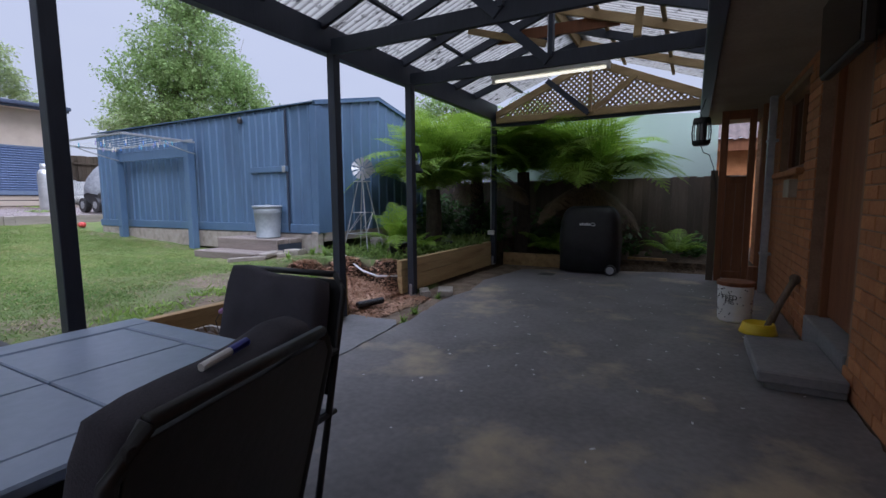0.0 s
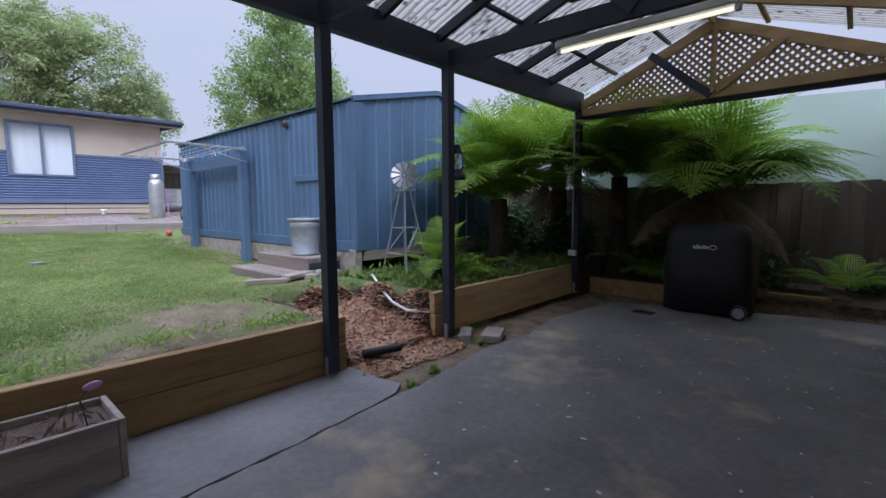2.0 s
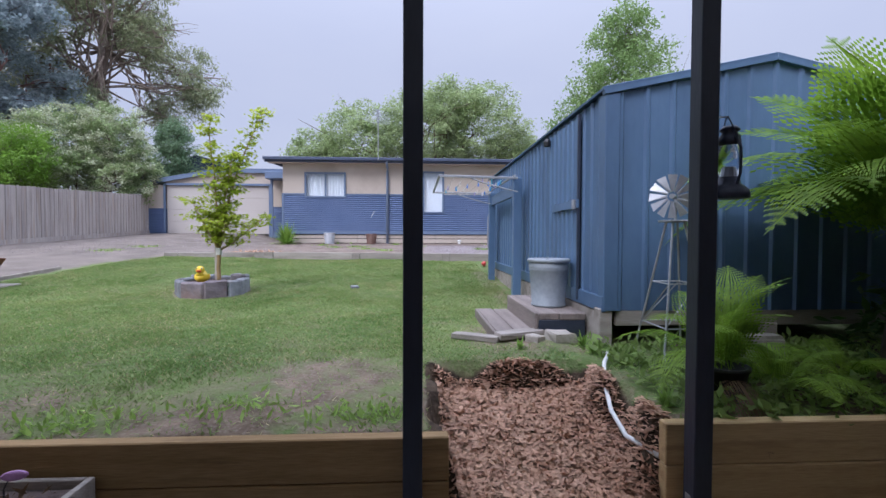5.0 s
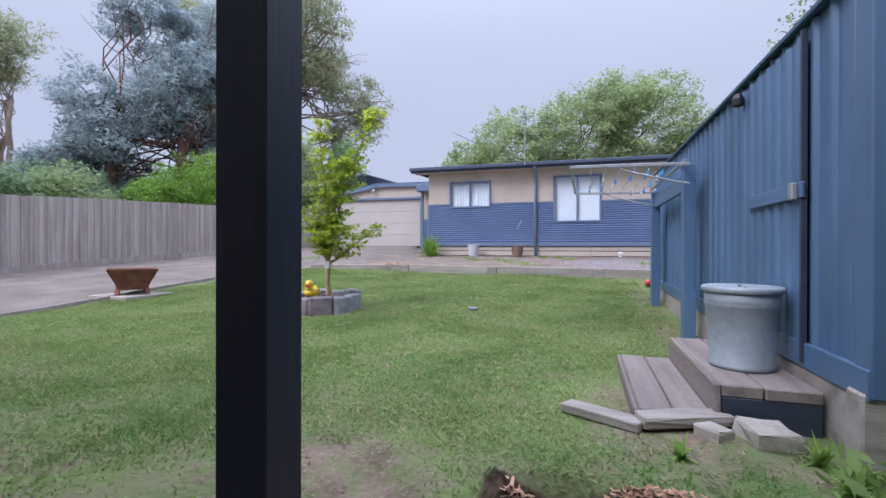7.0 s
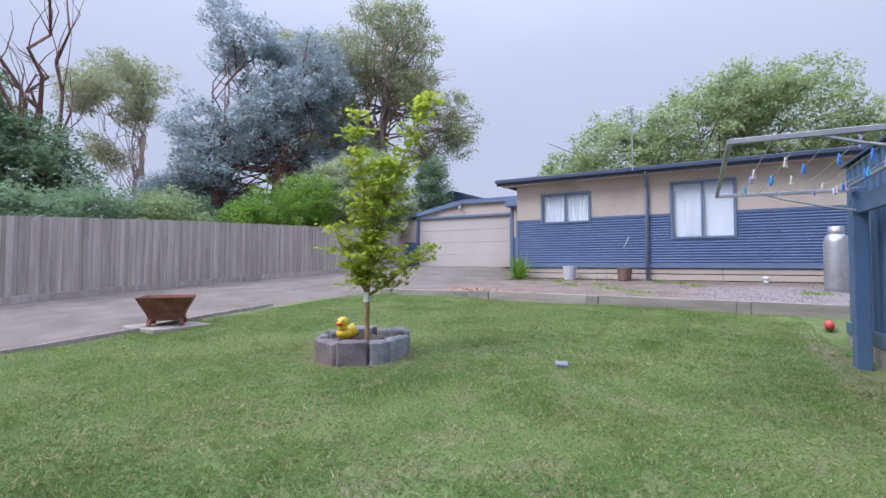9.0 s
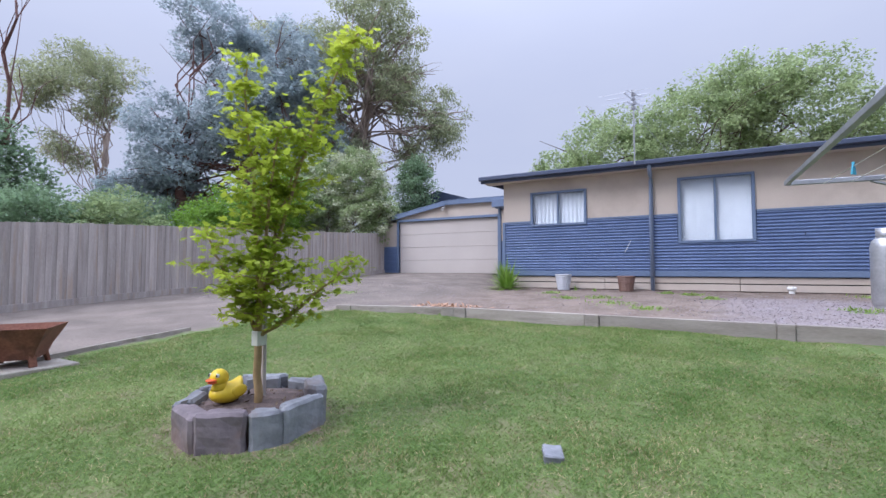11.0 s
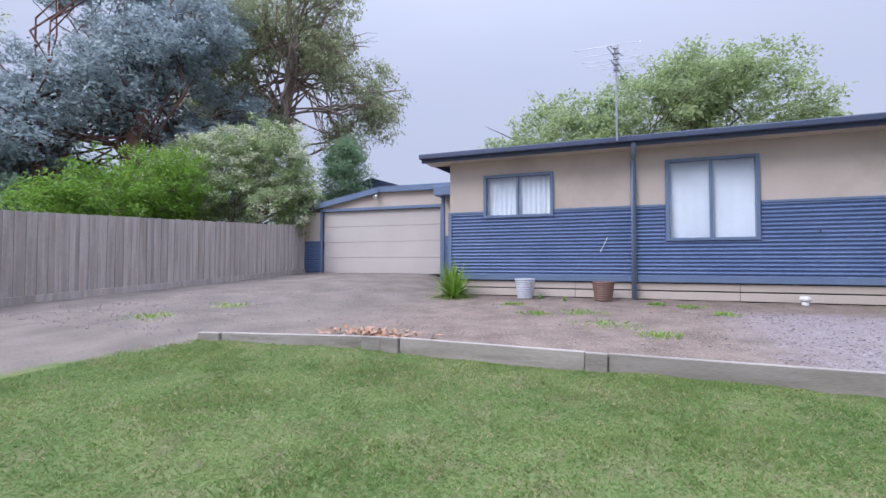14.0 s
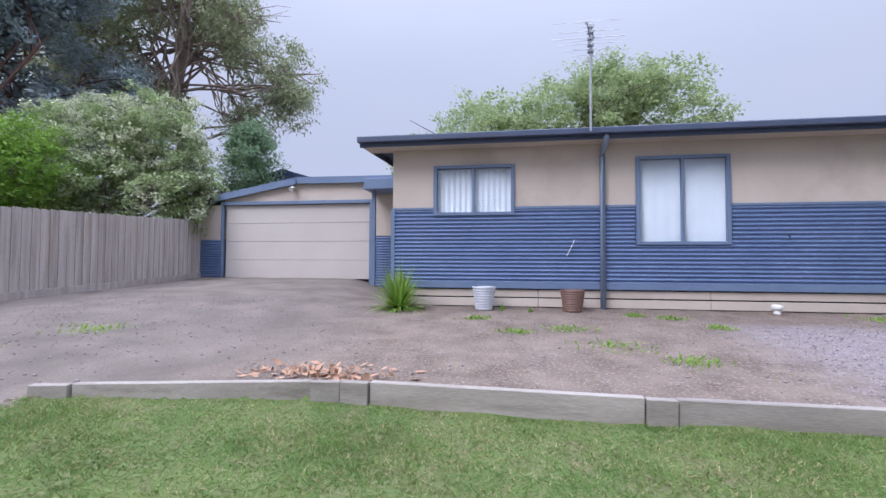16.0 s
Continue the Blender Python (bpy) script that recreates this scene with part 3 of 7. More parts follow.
# ---- pergola ----
def post(x, y, z0, z1):
    t = thing("post", (x, y, z0), "square navy-painted timber pergola post", "post", "pergola posts", "structure")
    part("shaft", box(x - 0.045, x + 0.045, y - 0.045, y + 0.045, z0 + 0.03, z1, 0.004), M_POST, t)
    part("stirrup", box(x - 0.02, x + 0.02, y - 0.05, y + 0.05, z0, z0 + 0.16, 0.002), M_GALV, t, "galvanised post stirrup")
    return t


for px, py, pz in ((-2.885, -3.6, 0.0), (-2.885, -1.2, 0.0), (-2.885, 1.22, 0.0), (-2.885, 3.505, 0.0), (-2.885, 4.875, -0.01), (-2.96, 7.78, 0.02)):
    post(px, py, pz, 2.64)
pergola = thing("pergola_frame", (-1.3, 2, 2.6), "navy and raw pine pergola roof frame", "pergola", kind="structure")
RX, RZ, EZ, EX = -1.3, 3.5, 2.9, 0.42
part("side_beam", bar((-2.92, -4.2, 2.765), (-2.97, 7.86, 2.765), 0.09, 0.27), M_POST, pergola)
part("house_beam", bar((0.36, -4.2, 2.66), (0.36, 8.1, 2.66), 0.07, 0.24), M_POST, pergola)
for ty in (-3.6, -1.2, 1.22, 3.46, 4.86):
    part("tie_beam", bar((-2.87, ty + 0.02, 2.69), (0.33, ty + 0.02, 2.66), 0.045, 0.15), M_POST, pergola)
    part("web", bar((-1.15, ty + 0.0, 2.66), (-1.84, ty + 0.0, 3.3), 0.045, 0.1), M_NAVY, pergola)
    part("king_post", bar((-1.12, ty, 2.7), (-1.12, ty, 3.4), 0.045, 0.09), M_NAVY, pergola)
    part("web", bar((-2.1, ty + 0.07, 3.15), (-1.2, ty + 0.07, 2.86), 0.04, 0.07), M_RAFTER, pergola)
    part("web", bar((-0.3, ty + 0.07, 2.78), (-0.28, ty + 0.07, 3.05), 0.04, 0.07), M_RAFTER, pergola)
part("collar_tie", bar((-2.0, 5.56, 3.22), (-0.55, 5.56, 3.2), 0.045, 0.13), M_REDWOOD, pergola)
part("ridge_board", bar((RX, -4.2, RZ - 0.03), (RX, 7.8, RZ - 0.03), 0.04, 0.14), M_RAFTER, pergola)
for i, ry in enumerate(np.arange(-3.6, 7.6, 0.7)):
    part("rafter", bar((-2.97, ry, EZ - 0.03), (RX, ry, RZ - 0.06), 0.045, 0.1), M_POST, pergola)
    part("rafter", bar((0.42, ry, EZ - 0.03), (RX, ry, RZ - 0.06), 0.045, 0.1), M_RAFTER if i % 2 else M_POST, pergola)
for k in (0.3, 0.7):
    for xe in (-2.97, 0.42):
        part("batten", bar((xe + (RX - xe) * k, -4.2, EZ + (RZ - EZ) * k + 0.0), (xe + (RX - xe) * k, 7.85, EZ + (RZ - EZ) * k + 0.0), 0.045, 0.035), M_RAFTER if xe > 0 else M_POST, pergola)
# gable: frame and lattice
GYY = 7.8
gable = thing("lattice_gable", (-1.3, GYY, 2.6), "pine-framed lattice gable at the pergola's end", "lattice", kind="structure")
GA, GB, GC = Vector((-2.95, 2.62)), Vector((0.36, 2.62)), Vector((-1.3, 3.44))
part("bottom_rail", bar((-2.95, GYY, 2.62), (0.4, GYY, 2.62), 0.05, 0.1), M_RAFTER, gable)
part("bottom_beam", bar((-2.95, GYY + 0.06, 2.56), (0.4, GYY + 0.06, 2.56), 0.05, 0.09), M_POST, gable)
part("rake_rail", bar((-2.95, GYY, 2.7), (-1.3, GYY, 3.42), 0.05, 0.12), M_RAFTER, gable)
part("rake_rail", bar((0.36, GYY, 2.7), (-1.3, GYY, 3.42), 0.05, 0.12), M_RAFTER, gable)
part("king_post", bar((-1.28, GYY - 0.03, 2.62), (-1.28, GYY - 0.03, 3.4), 0.04, 0.08), M_RAFTER, gable)
part("web", bar((-1.3, GYY - 0.04, 2.6), (-2.0, GYY - 0.04, 3.2), 0.045, 0.09), M_NAVY, gable)
part("web", bar((-1.25, GYY - 0.03, 2.64), (-0.6, GYY - 0.03, 3.12), 0.04, 0.08), M_RAFTER, gable)


def clip_line(p, d, tri):
    lo, hi = -9.0, 9.0
    for i in range(3):
        a, b = tri[i], tri[(i + 1) % 3]
        nrm = Vector((-(b - a).y, (b - a).x))
        den, num = nrm.dot(d), nrm.dot(a - p)
        if abs(den) < 1e-9:
            continue
        t = num / den
        if den > 0:
            lo = max(lo, t)
        else:
            hi = min(hi, t)
    return lo, hi


for s, dep in ((1, 0.0), (-1, 0.008)):
    d = Vector((1, s)).normalized()
    for k in np.arange(-4.0, 4.0, 0.088):
        p = Vector((-1.3 + k, 2.62))
        lo, hi = clip_line(p, d, [GA, GB, GC])
        if hi - lo > 0.06:
            a, b = p + d * lo, p + d * hi
            part("slat", bar((a.x, GYY + 0.01 + dep, a.y), (b.x, GYY + 0.01 + dep, b.y), 0.032, 0.007, None, 0.0, (0, 1, 0)), M_RAFTER, gable)

for name, xe in (("roof_sheet_lawn_side", -3.06), ("roof_sheet_house_side", 0.5)):
    ze = EZ + (RZ - EZ) * (xe - (-2.97 if xe < 0 else 0.42)) / (RX - (-2.97 if xe < 0 else 0.42))
    v, f = corrugated(-4.3, 7.95, 0.076, 0.017, lambda u, t, d, xe=xe, ze=ze: (xe + (RX - xe) * t, u, ze + 0.05 + (RZ - ze) * t + d), 3)
    tagged(soup(name, v, f, M_POLY), "weathered translucent corrugated roof sheeting spotted with dirt", "roof", kind="structure")
solid("ridge_cap", bar((RX, -4.3, RZ + 0.07), (RX, 7.95, RZ + 0.07), 0.3, 0.012), M_GALV, "galvanised ridge cap", "roof", kind="structure")


# ---- brick house beside the patio ----
house = thing("wall_house", (1.12, 2, 0), "orange brick wall of the house along the patio", "wall", kind="structure")
HX = 1.14
OPEN = ((3.62, 4.85, 0.22, 2.3), (5.35, 6.75, 1.5, 2.35), (8.0, 8.5, 1.6, 2.3))   # door, window, small window
for y0, y1, z0, z1 in ((-4.2, 3.62, -0.1, 2.5), (3.62, 4.85, -0.1, 0.2), (3.62, 4.85, 2.3, 2.5), (4.85, 5.35, -0.1, 2.5), (5.35, 6.75, -0.1, 1.5),
                       (5.35, 6.75, 2.35, 2.5), (6.75, 8.0, -0.1, 2.5), (8.0, 8.5, -0.1, 1.6), (8.0, 8.5, 2.3, 2.5), (8.5, 9.2, -0.1, 2.5)):
    part("wall_core", box(HX, HX + 0.24, y0, y1, z0, z1), M_MORTAR, house)
part("inner_wall", box(HX + 0.6, HX + 0.7, -4.2, 9.2, -0.1, 2.5), M_SOFFIT, house)
solid("ceiling_soffit", box(0.4, HX + 1.2, -4.2, 9.2, 2.46, 2.5), M_SOFFIT, "cream painted eave soffit", "soffit", kind="structure")
solid("eave_gutter", box(0.28, 0.4, -4.2, 9.2, 2.42, 2.52, 0.01), M_ROOFTRIM, "dark blue eave gutter of the house", "gutter", kind="structure")
solid("roof_house", plate([(0.5, -4.2), (0.5, 9.2), (4.5, 9.2), (4.5, -4.2)], 2.95, 3.05), M_ROOFTRIM, "dark roof of the house over the eaves", "roof", kind="structure")
door = thing("door_1", (HX + 0.16, 4.3, 0.25), "brown timber back door in the brick wall", "door", kind="structure")
part("door_leaf", box(HX + 0.13, HX + 0.17, 3.7, 4.77, 0.24, 2.26, 0.004), M_REDWOOD, door)
part("door_frame", box(HX + 0.08, HX + 0.2, 3.62, 3.7, 0.22, 2.3, 0.004), M_REDWOOD, door)
part("door_frame", box(HX + 0.08, HX + 0.2, 4.77, 4.85, 0.22, 2.3, 0.004), M_REDWOOD, door)
part("door_handle", lathe(HX + 0.1, 3.8, [(0.008, 1.25), (0.026, 1.26), (0.03, 1.29), (0.026, 1.32), (0.008, 1.33)], 10), M_BLACK, door, "black door knob")
hw = thing("window_house", (HX + 0.1, 6, 1.5), "dark timber window in the brick wall", "window", kind="structure")
M_DARKGLASS = material("dark_window_glass", (0.01, 0.01, 0.012), (0.015, 0.015, 0.018), 2, 0.05, 0.0)
for a, b, c, d in ((5.35, 5.42, 1.5, 2.35), (6.68, 6.75, 1.5, 2.35), (5.42, 6.68, 2.28, 2.35), (5.42, 6.68, 1.5, 1.56), (6.02, 6.07, 1.56, 2.28)):
    part("window_frame", box(HX + 0.07, HX + 0.14, a, b, c, d, 0.003), M_REDWOOD, hw)
part("pane", box(HX + 0.1, HX + 0.106, 5.42, 6.68, 1.56, 2.28), M_DARKGLASS, hw)
part("window_sill", box(HX - 0.07, HX + 0.12, 5.3, 6.8, 1.44, 1.5, 0.01), M_BRICK, hw)

# ---- fences round the place ----
def paling_fence(name, p0, p1, z_of, height, mat, label, plinth, width=0.105, thick=0.016, normal=1):
    p0, p1 = Vector(p0), Vector(p1)
    d = (p1 - p0)
    length = d.length
    d.normalize()
    nv = Vector((-d.y, d.x)) * normal
    f = thing(name, (p0.x, p0.y, z_of(p0.x, p0.y)), label, "fence", kind="structure")
    ang = math.atan2(d.y, d.x)
    me = bpy.data.meshes.new("paling")
    bm = box(0, width, -thick / 2, thick / 2, 0, height, 0.002)
    bm.to_mesh(me)
    bm.free()
    me.materials.append(mat)
    r = random.Random(5)
    count = int(length / (width * 0.9))
    for i in range(count):
        s = i * width * 0.9
        x, y = p0.x + d.x * s, p0.y + d.y * s
        off = nv * (thick * (i % 2) * 0.9)
        ob = new("paling", me)
        ob.parent = f
        ob.location = Vector((x + off.x, y + off.y, z_of(x, y) + plinth + r.uniform(-0.01, 0.012))) - f.location
        ob.rotation_euler = (r.uniform(-0.006, 0.006), r.uniform(-0.004, 0.004), ang + r.uniform(-0.02, 0.02))
        ob.scale = (r.uniform(0.97, 1.1), 1, 1)
    n = max(1, int(length / 2.7))
    for i in range(n):
        a, b = p0 + d * (length * i / n), p0 + d * (length * (i + 1) / n)
        za, zb = z_of(a.x, a.y), z_of(b.x, b.y)
        if plinth:
            part("plinth_board", bar((a.x + nv.x * 0.03, a.y + nv.y * 0.03, za + plinth / 2), (b.x + nv.x * 0.03, b.y + nv.y * 0.03, zb + plinth / 2), 0.025, plinth + 0.02), mat, f)
        for k in (0.25, 0.85):
            part("rail", bar((a.x - nv.x * 0.05, a.y - nv.y * 0.05, za + height * k), (b.x - nv.x * 0.05, b.y - nv.y * 0.05, zb + height * k), 0.04, 0.07), mat, f)
        part("fence_post", box(a.x - nv.x * 0.1 - 0.05, a.x - nv.x * 0.1 + 0.05, a.y - nv.y * 0.1 - 0.05, a.y - nv.y * 0.1 + 0.05, za, za + height), mat, f)
    return f


paling_fence("fence_drive", (-2.5, -8.2), (-22.45, -8.85), lambda x, y: float(ground_z(x, y)) - 0.02, 1.63, M_PALING, "long weathered grey timber paling fence along the drive", 0.16, normal=-1)
paling_fence("fence_back", (1.1, 9.9), (-11.5, 9.9), lambda x, y: 0.0, 1.62, M_BROWNFENCE, "dark brown paling fence behind the fern bed", 0.0, width=0.15, normal=1)
paling_fence("fence_side", (-20.6, 7.15), (-20.6, 12.5), lambda x, y: 1.05, 1.95, M_BROWNFENCE, "brown paling fence beyond the gas cylinder", 0.0, width=0.15, normal=1)
scr = bmesh.new()
sv = [[scr.verts.new((-3.9 + 4.5 * i / 12, 9.98 + 0.03 * math.sin(i * 1.3 + k), 1.58 + (1.42 - 0.2 * i / 12) * k / 5)) for i in range(13)] for k in range(6)]
for a, b in zip(sv, sv[1:]):
    for i in range(12):
        scr.faces.new((a[i], a[i + 1], b[i + 1], b[i]))
solid("shade_screen", scr, M_SCREEN, "pale green shade cloth stretched above the back fence", "screen", smooth=True)

# ---- blue shed ----
SX, SY, SXF, SYB = -4.8, 5.22, -11.25, 8.3
SE, SA, SB = 2.68, 3.0, 0.72
shed = thing("garden_shed", (-8, 6.7, 0.45), "blue painted ribbed steel garden shed on sleepers", "shed")


def ribbed(x0, y0, x1, y1, z0, top, nrm, step=0.2, rib=0.022, w=0.03):
    """A wall sheet with narrow upright ribs; top(s) gives the height along it."""
    bm = bmesh.new()
    length = math.dist((x0, y0), (x1, y1))
    ux, uy = (x1 - x0) / length, (y1 - y0) / length
    prof = [(0.0, 0.0)]
    s = step * 0.5
    while s < length - w:
        prof += [(s - w, 0.0), (s - w * 0.45, rib), (s + w * 0.45, rib), (s + w, 0.0)]
        s += step
    prof.append((length, 0.0))
    lows, tops = [], []
    for s, d in prof:
        x, y = x0 + ux * s + nrm[0] * d, y0 + uy * s + nrm[1] * d
        lows.append(bm.verts.new((x, y, z0)))
        tops.append(bm.verts.new((x, y, top(s))))
    for i in range(len(prof) - 1):
        bm.faces.new((lows[i], lows[i + 1], tops[i + 1], tops[i]))
    return bm


part("front_wall", ribbed(SXF, SY, SX, SY, SB, lambda s: SE, (0, -1)), M_SHED, shed)
part("back_wall", ribbed(SXF, SYB, SX, SYB, SB, lambda s: SE, (0, 1)), M_SHED, shed)
apex = lambda s: SE + (SA - SE) * (1 - abs(s - (SYB - SY) / 2) / ((SYB - SY) / 2))
part("end_wall", ribbed(SX, SY, SX, SYB, SB, apex, (1, 0), 0.24), M_SHED, shed)
part("end_wall", ribbed(SXF, SY, SXF, SYB, SB, apex, (-1, 0), 0.24), M_SHED, shed)
YM = (SY + SYB) / 2
for ya, za, yb, zb in ((SY - 0.06, SE - 0.005, YM, SA + 0.02), (SYB + 0.06, SE - 0.005, YM, SA + 0.02)):
    part("roof_sheet", bar(((SX + SXF) / 2, ya, za + 0.02), ((SX + SXF) / 2, yb, zb + 0.02), 6.55, 0.02, None, 0.0, (0, 0, 1)), M_SHED, shed)
part("barge_trim", bar((SX + 0.02, SY - 0.05, SE), (SX + 0.02, YM, SA + 0.02), 0.06, 0.07), M_SHED, shed)
part("barge_trim", bar((SX + 0.02, SYB + 0.05, SE), (SX + 0.02, YM, SA + 0.02), 0.06, 0.07), M_SHED, shed)
part("corner_trim", box(SX - 0.1, SX + 0.035, SY - 0.035, SY + 0.02, SB, SE - 0.02, 0.006), M_SHED, shed)
part("corner_trim", box(SX - 0.02, SX + 0.036, SY - 0.03, SY + 0.1, SB, SE - 0.02, 0.006), M_SHED, shed)
part("base_trim", box(SXF, SX + 0.03, SY - 0.045, SY - 0.005, SB - 0.01, SB + 0.13, 0.005), M_SHED, shed)
part("base_board", box(SXF + 0.02, SX - 0.1, SY - 0.03, SY + 0.04, 0.4, 0.7, 0.008), M_GREYSLEEPER, shed)
part("base_board", box(SX - 0.06, SX + 0.0, SY + 0.1, SYB, 0.58, 0.72, 0.008), M_GREYSLEEPER, shed)
part("stump", box(SX - 0.12, SX + 0.02, SY - 0.06, SY + 0.06, 0.38, 0.74, 0.01), M_GREYSLEEPER, shed)
part("stump", box(SX - 0.08, SX + 0.02, SY + 1.5, SY + 1.62, 0.38, 0.6, 0.01), M_GREYSLEEPER, shed)
# black box added below the floor, in place of the shade under the shed
part("underfloor_shade", box(SXF + 0.1, SX - 0.12, SY + 0.08, SYB - 0.1, 0.6, 0.7), M_BLACK, shed)
part("shed_door", ribbed(-6.5, SY - 0.03, -5.4, SY - 0.03, SB + 0.02, lambda s: 2.62, (0, -1), 0.16, 0.018), M_SHED, shed)
part("bolt_plate", box(-6.22, -5.36, SY - 0.07, SY - 0.05, 1.68, 1.77, 0.004), M_SHED, shed)
part("padlock", box(-5.46, -5.4, SY - 0.1, SY - 0.07, 1.67, 1.77, 0.006), M_ALU, shed, "brass and steel padlock")
part("door_edge", box(-5.405, -5.38, SY - 0.06, SY - 0.03, SB + 0.02, 2.64, 0.002), M_NAVY, shed)
part("sensor_lamp", lathe(-6.4, SY - 0.09, [(0.018, 2.5), (0.042, 2.51), (0.045, 2.56), (0.025, 2.6)], 12), M_BLACK, shed, "black sensor lamp under the eave")

# ---- blue granny flat across the lawn ----
BX, B0, B1 = -18.455, -1.61, 6.98
flat = thing("granny_flat", (-21, 2.7, 1.1), "beige and blue corrugated single-storey flat on a timber plinth", "house")
WIN = ((-0.74, 0.72, 2.96, 3.83), (3.0, 4.49, 2.385, 3.9))
segs = ((B0, -0.74, 3.05, 4.2), (-0.74, 0.72, 3.83, 4.2), (0.72, 3.0, 3.05, 4.2), (3.0, 4.49, 3.9, 4.2), (4.49, B1, 3.05, 4.2))
for a, b, c, d in segs:
    part("wall", box(BX - 0.12, BX, a, b, c, d), M_BEIGE, flat)
for a, b, c, d in ((B0, 3.0, 1.5, 2.96), (B0, -0.74, 2.96, 3.05), (0.72, 3.0, 2.96, 3.05), (3.0, 4.49, 1.5, 2.385), (4.49, B1, 1.5, 3.05)):
    part("wall_core", box(BX - 0.12, BX - 0.012, a, b, c, d), M_CLAD, flat)


def clad(name, y0, y1, z0, z1, x, parent):
    v, f = corrugated(z0, z1, 0.076, 0.036, lambda u, t, d: (x + 0.012 + d, y0 + (y1 - y0) * t, u), 1, 8)
    return soup(name, v, f, M_CLAD, parent)


for a, b, c, d in ((B0 + 0.03, -0.79, 1.63, 3.02), (-0.79, 0.77, 1.63, 2.9), (0.77, 2.93, 1.63, 3.02), (2.93, 4.56, 1.63, 2.34), (4.56, B1 - 0.03, 1.63, 3.02)):
    clad("cladding", a, b, c, d, BX, flat)
for a, b in ((B0, -0.79), (0.77, 2.93), (4.56, B1)):
    part("top_trim", box(BX, BX + 0.03, a, b, 3.01, 3.06, 0.004), M_TRIM, flat)
part("base_trim", box(BX - 0.01, BX + 0.035, B0, B1, 1.51, 1.64, 0.004), M_TRIM, flat)
part("corner_trim", box(BX - 0.02, BX + 0.035, B0 - 0.03, B0 + 0.05, 1.52, 3.05, 0.004), M_TRIM, flat)
part("corner_trim", box(BX - 0.02, BX + 0.035, B1 - 0.05, B1 + 0.03, 1.52, 3.05, 0.004), M_TRIM, flat)
for k, (z0, z1) in enumerate(((1.35, 1.485), (1.17, 1.325), (1.0, 1.145))):
    for a, b in ((B0 + 0.1, 1.2), (1.21, 4.2), (4.21, B1)):
        part("plinth_board", box(BX - 0.06, BX - 0.02 + 0.004 * k, a, b, z0, z1, 0.004), M_BEIGE, flat)
# black filler behind the plinth gaps, standing in for the unlit void
part("underfloor_shade", box(BX - 0.5, BX - 0.08, B0, B1, 0.9, 1.5), M_BLACK, flat)
part("side_wall", box(BX - 6, BX - 0.121, B0, B0 + 0.12, 1.0, 4.3), M_BEIGE, flat)
part("side_wall", box(BX - 6, BX - 0.121, B1 - 0.12, B1, 1.0, 4.3), M_BEIGE, flat)
part("back_wall", box(BX - 6.1, BX - 6.0, B0, B1, 1.0, 4.4), M_BEIGE, flat)
part("soffit", box(BX - 0.12, BX + 0.4, B0 - 0.5, B1 + 0.55, 4.2, 4.225), M_BEIGE, flat)
part("fascia", box(BX + 0.4, BX + 0.43, B0 - 0.55, B1 + 0.6, 4.18, 4.31, 0.003), M_ROOFTRIM, flat)
part("gutter", box(BX + 0.43, BX + 0.55, B0 - 0.57, B1 + 0.62, 4.25, 4.36, 0.012), M_ROOFTRIM, flat)
part("barge", bar((BX + 0.42, B0 - 0.54, 4.3), (BX - 6.2, B0 - 0.54, 4.62), 0.03, 0.17), M_ROOFTRIM, flat)
part("barge", bar((BX + 0.42, B1 + 0.59, 4.3), (BX - 6.2, B1 + 0.59, 4.62), 0.03, 0.17), M_ROOFTRIM, flat)
part("roof", bar((BX + 0.5, (B0 + B1) / 2, 4.36), (BX - 6.2, (B0 + B1) / 2, 4.66), 9.75, 0.03, None, 0.0), M_ROOFTRIM, flat)
M_GLASS = bpy.data.materials.new("window_glass")
M_GLASS.use_nodes = True
for nd in [M_GLASS.node_tree.nodes["Principled BSDF"]]:
    nd.inputs["Base Color"].default_value, nd.inputs["Roughness"].default_value = (0.9, 0.95, 1, 1), 0.03
    nd.inputs["Transmission Weight"].default_value, nd.inputs["IOR"].default_value = 1.0, 1.45
for wi, (a, b, c, d) in enumerate(WIN):
    w = part("window", box(BX - 0.03, BX + 0.05, a - 0.05, b + 0.05, c - 0.06, c, 0.004), M_TRIM, flat)
    for y0, y1, z0, z1 in ((a - 0.05, a + 0.02, c, d + 0.04), (b - 0.02, b + 0.05, c, d + 0.04), (a + 0.02, b - 0.02, d - 0.02, d + 0.04)):
        part("frame", box(BX - 0.03, BX + 0.045, y0, y1, z0, z1, 0.004), M_TRIM, w)
    part("frame", box(BX - 0.03, BX + 0.03, (a + b) / 2 - 0.025, (a + b) / 2 + 0.025, c, d - 0.02, 0.004), M_TRIM, w)
    for y0, y1 in ((a + 0.02, (a + b) / 2 - 0.025), ((a + b) / 2 + 0.025, b - 0.02)):
        pane = part("pane", box(BX - 0.012, BX - 0.007, y0, y1, c, d - 0.02), M_GLASS, w)
        pane.visible_shadow = False
    v, f = corrugated(a - 0.03, b + 0.03, 0.11 if wi == 0 else 0.2, 0.011 if wi == 0 else 0.003, lambda u, t, dd, c=c, d=d: (BX - 0.07 + dd, u, c - 0.02 + (d - c + 0.04) * t), 1, 8)
    soup("curtain", v, f, M_CURTAIN, w, "white curtain behind the panes")
part("downpipe", tube([(BX + 0.48, 2.36, 4.28), (BX + 0.48, 2.36, 4.2), (BX + 0.4, 2.36, 4.13), (BX + 0.12, 2.36, 4.03), (BX + 0.07, 2.36, 3.95), (BX + 0.07, 2.36, 1.08)], 0.05, 12), M_PIPE, flat, "lighter blue downpipe", smooth=True)
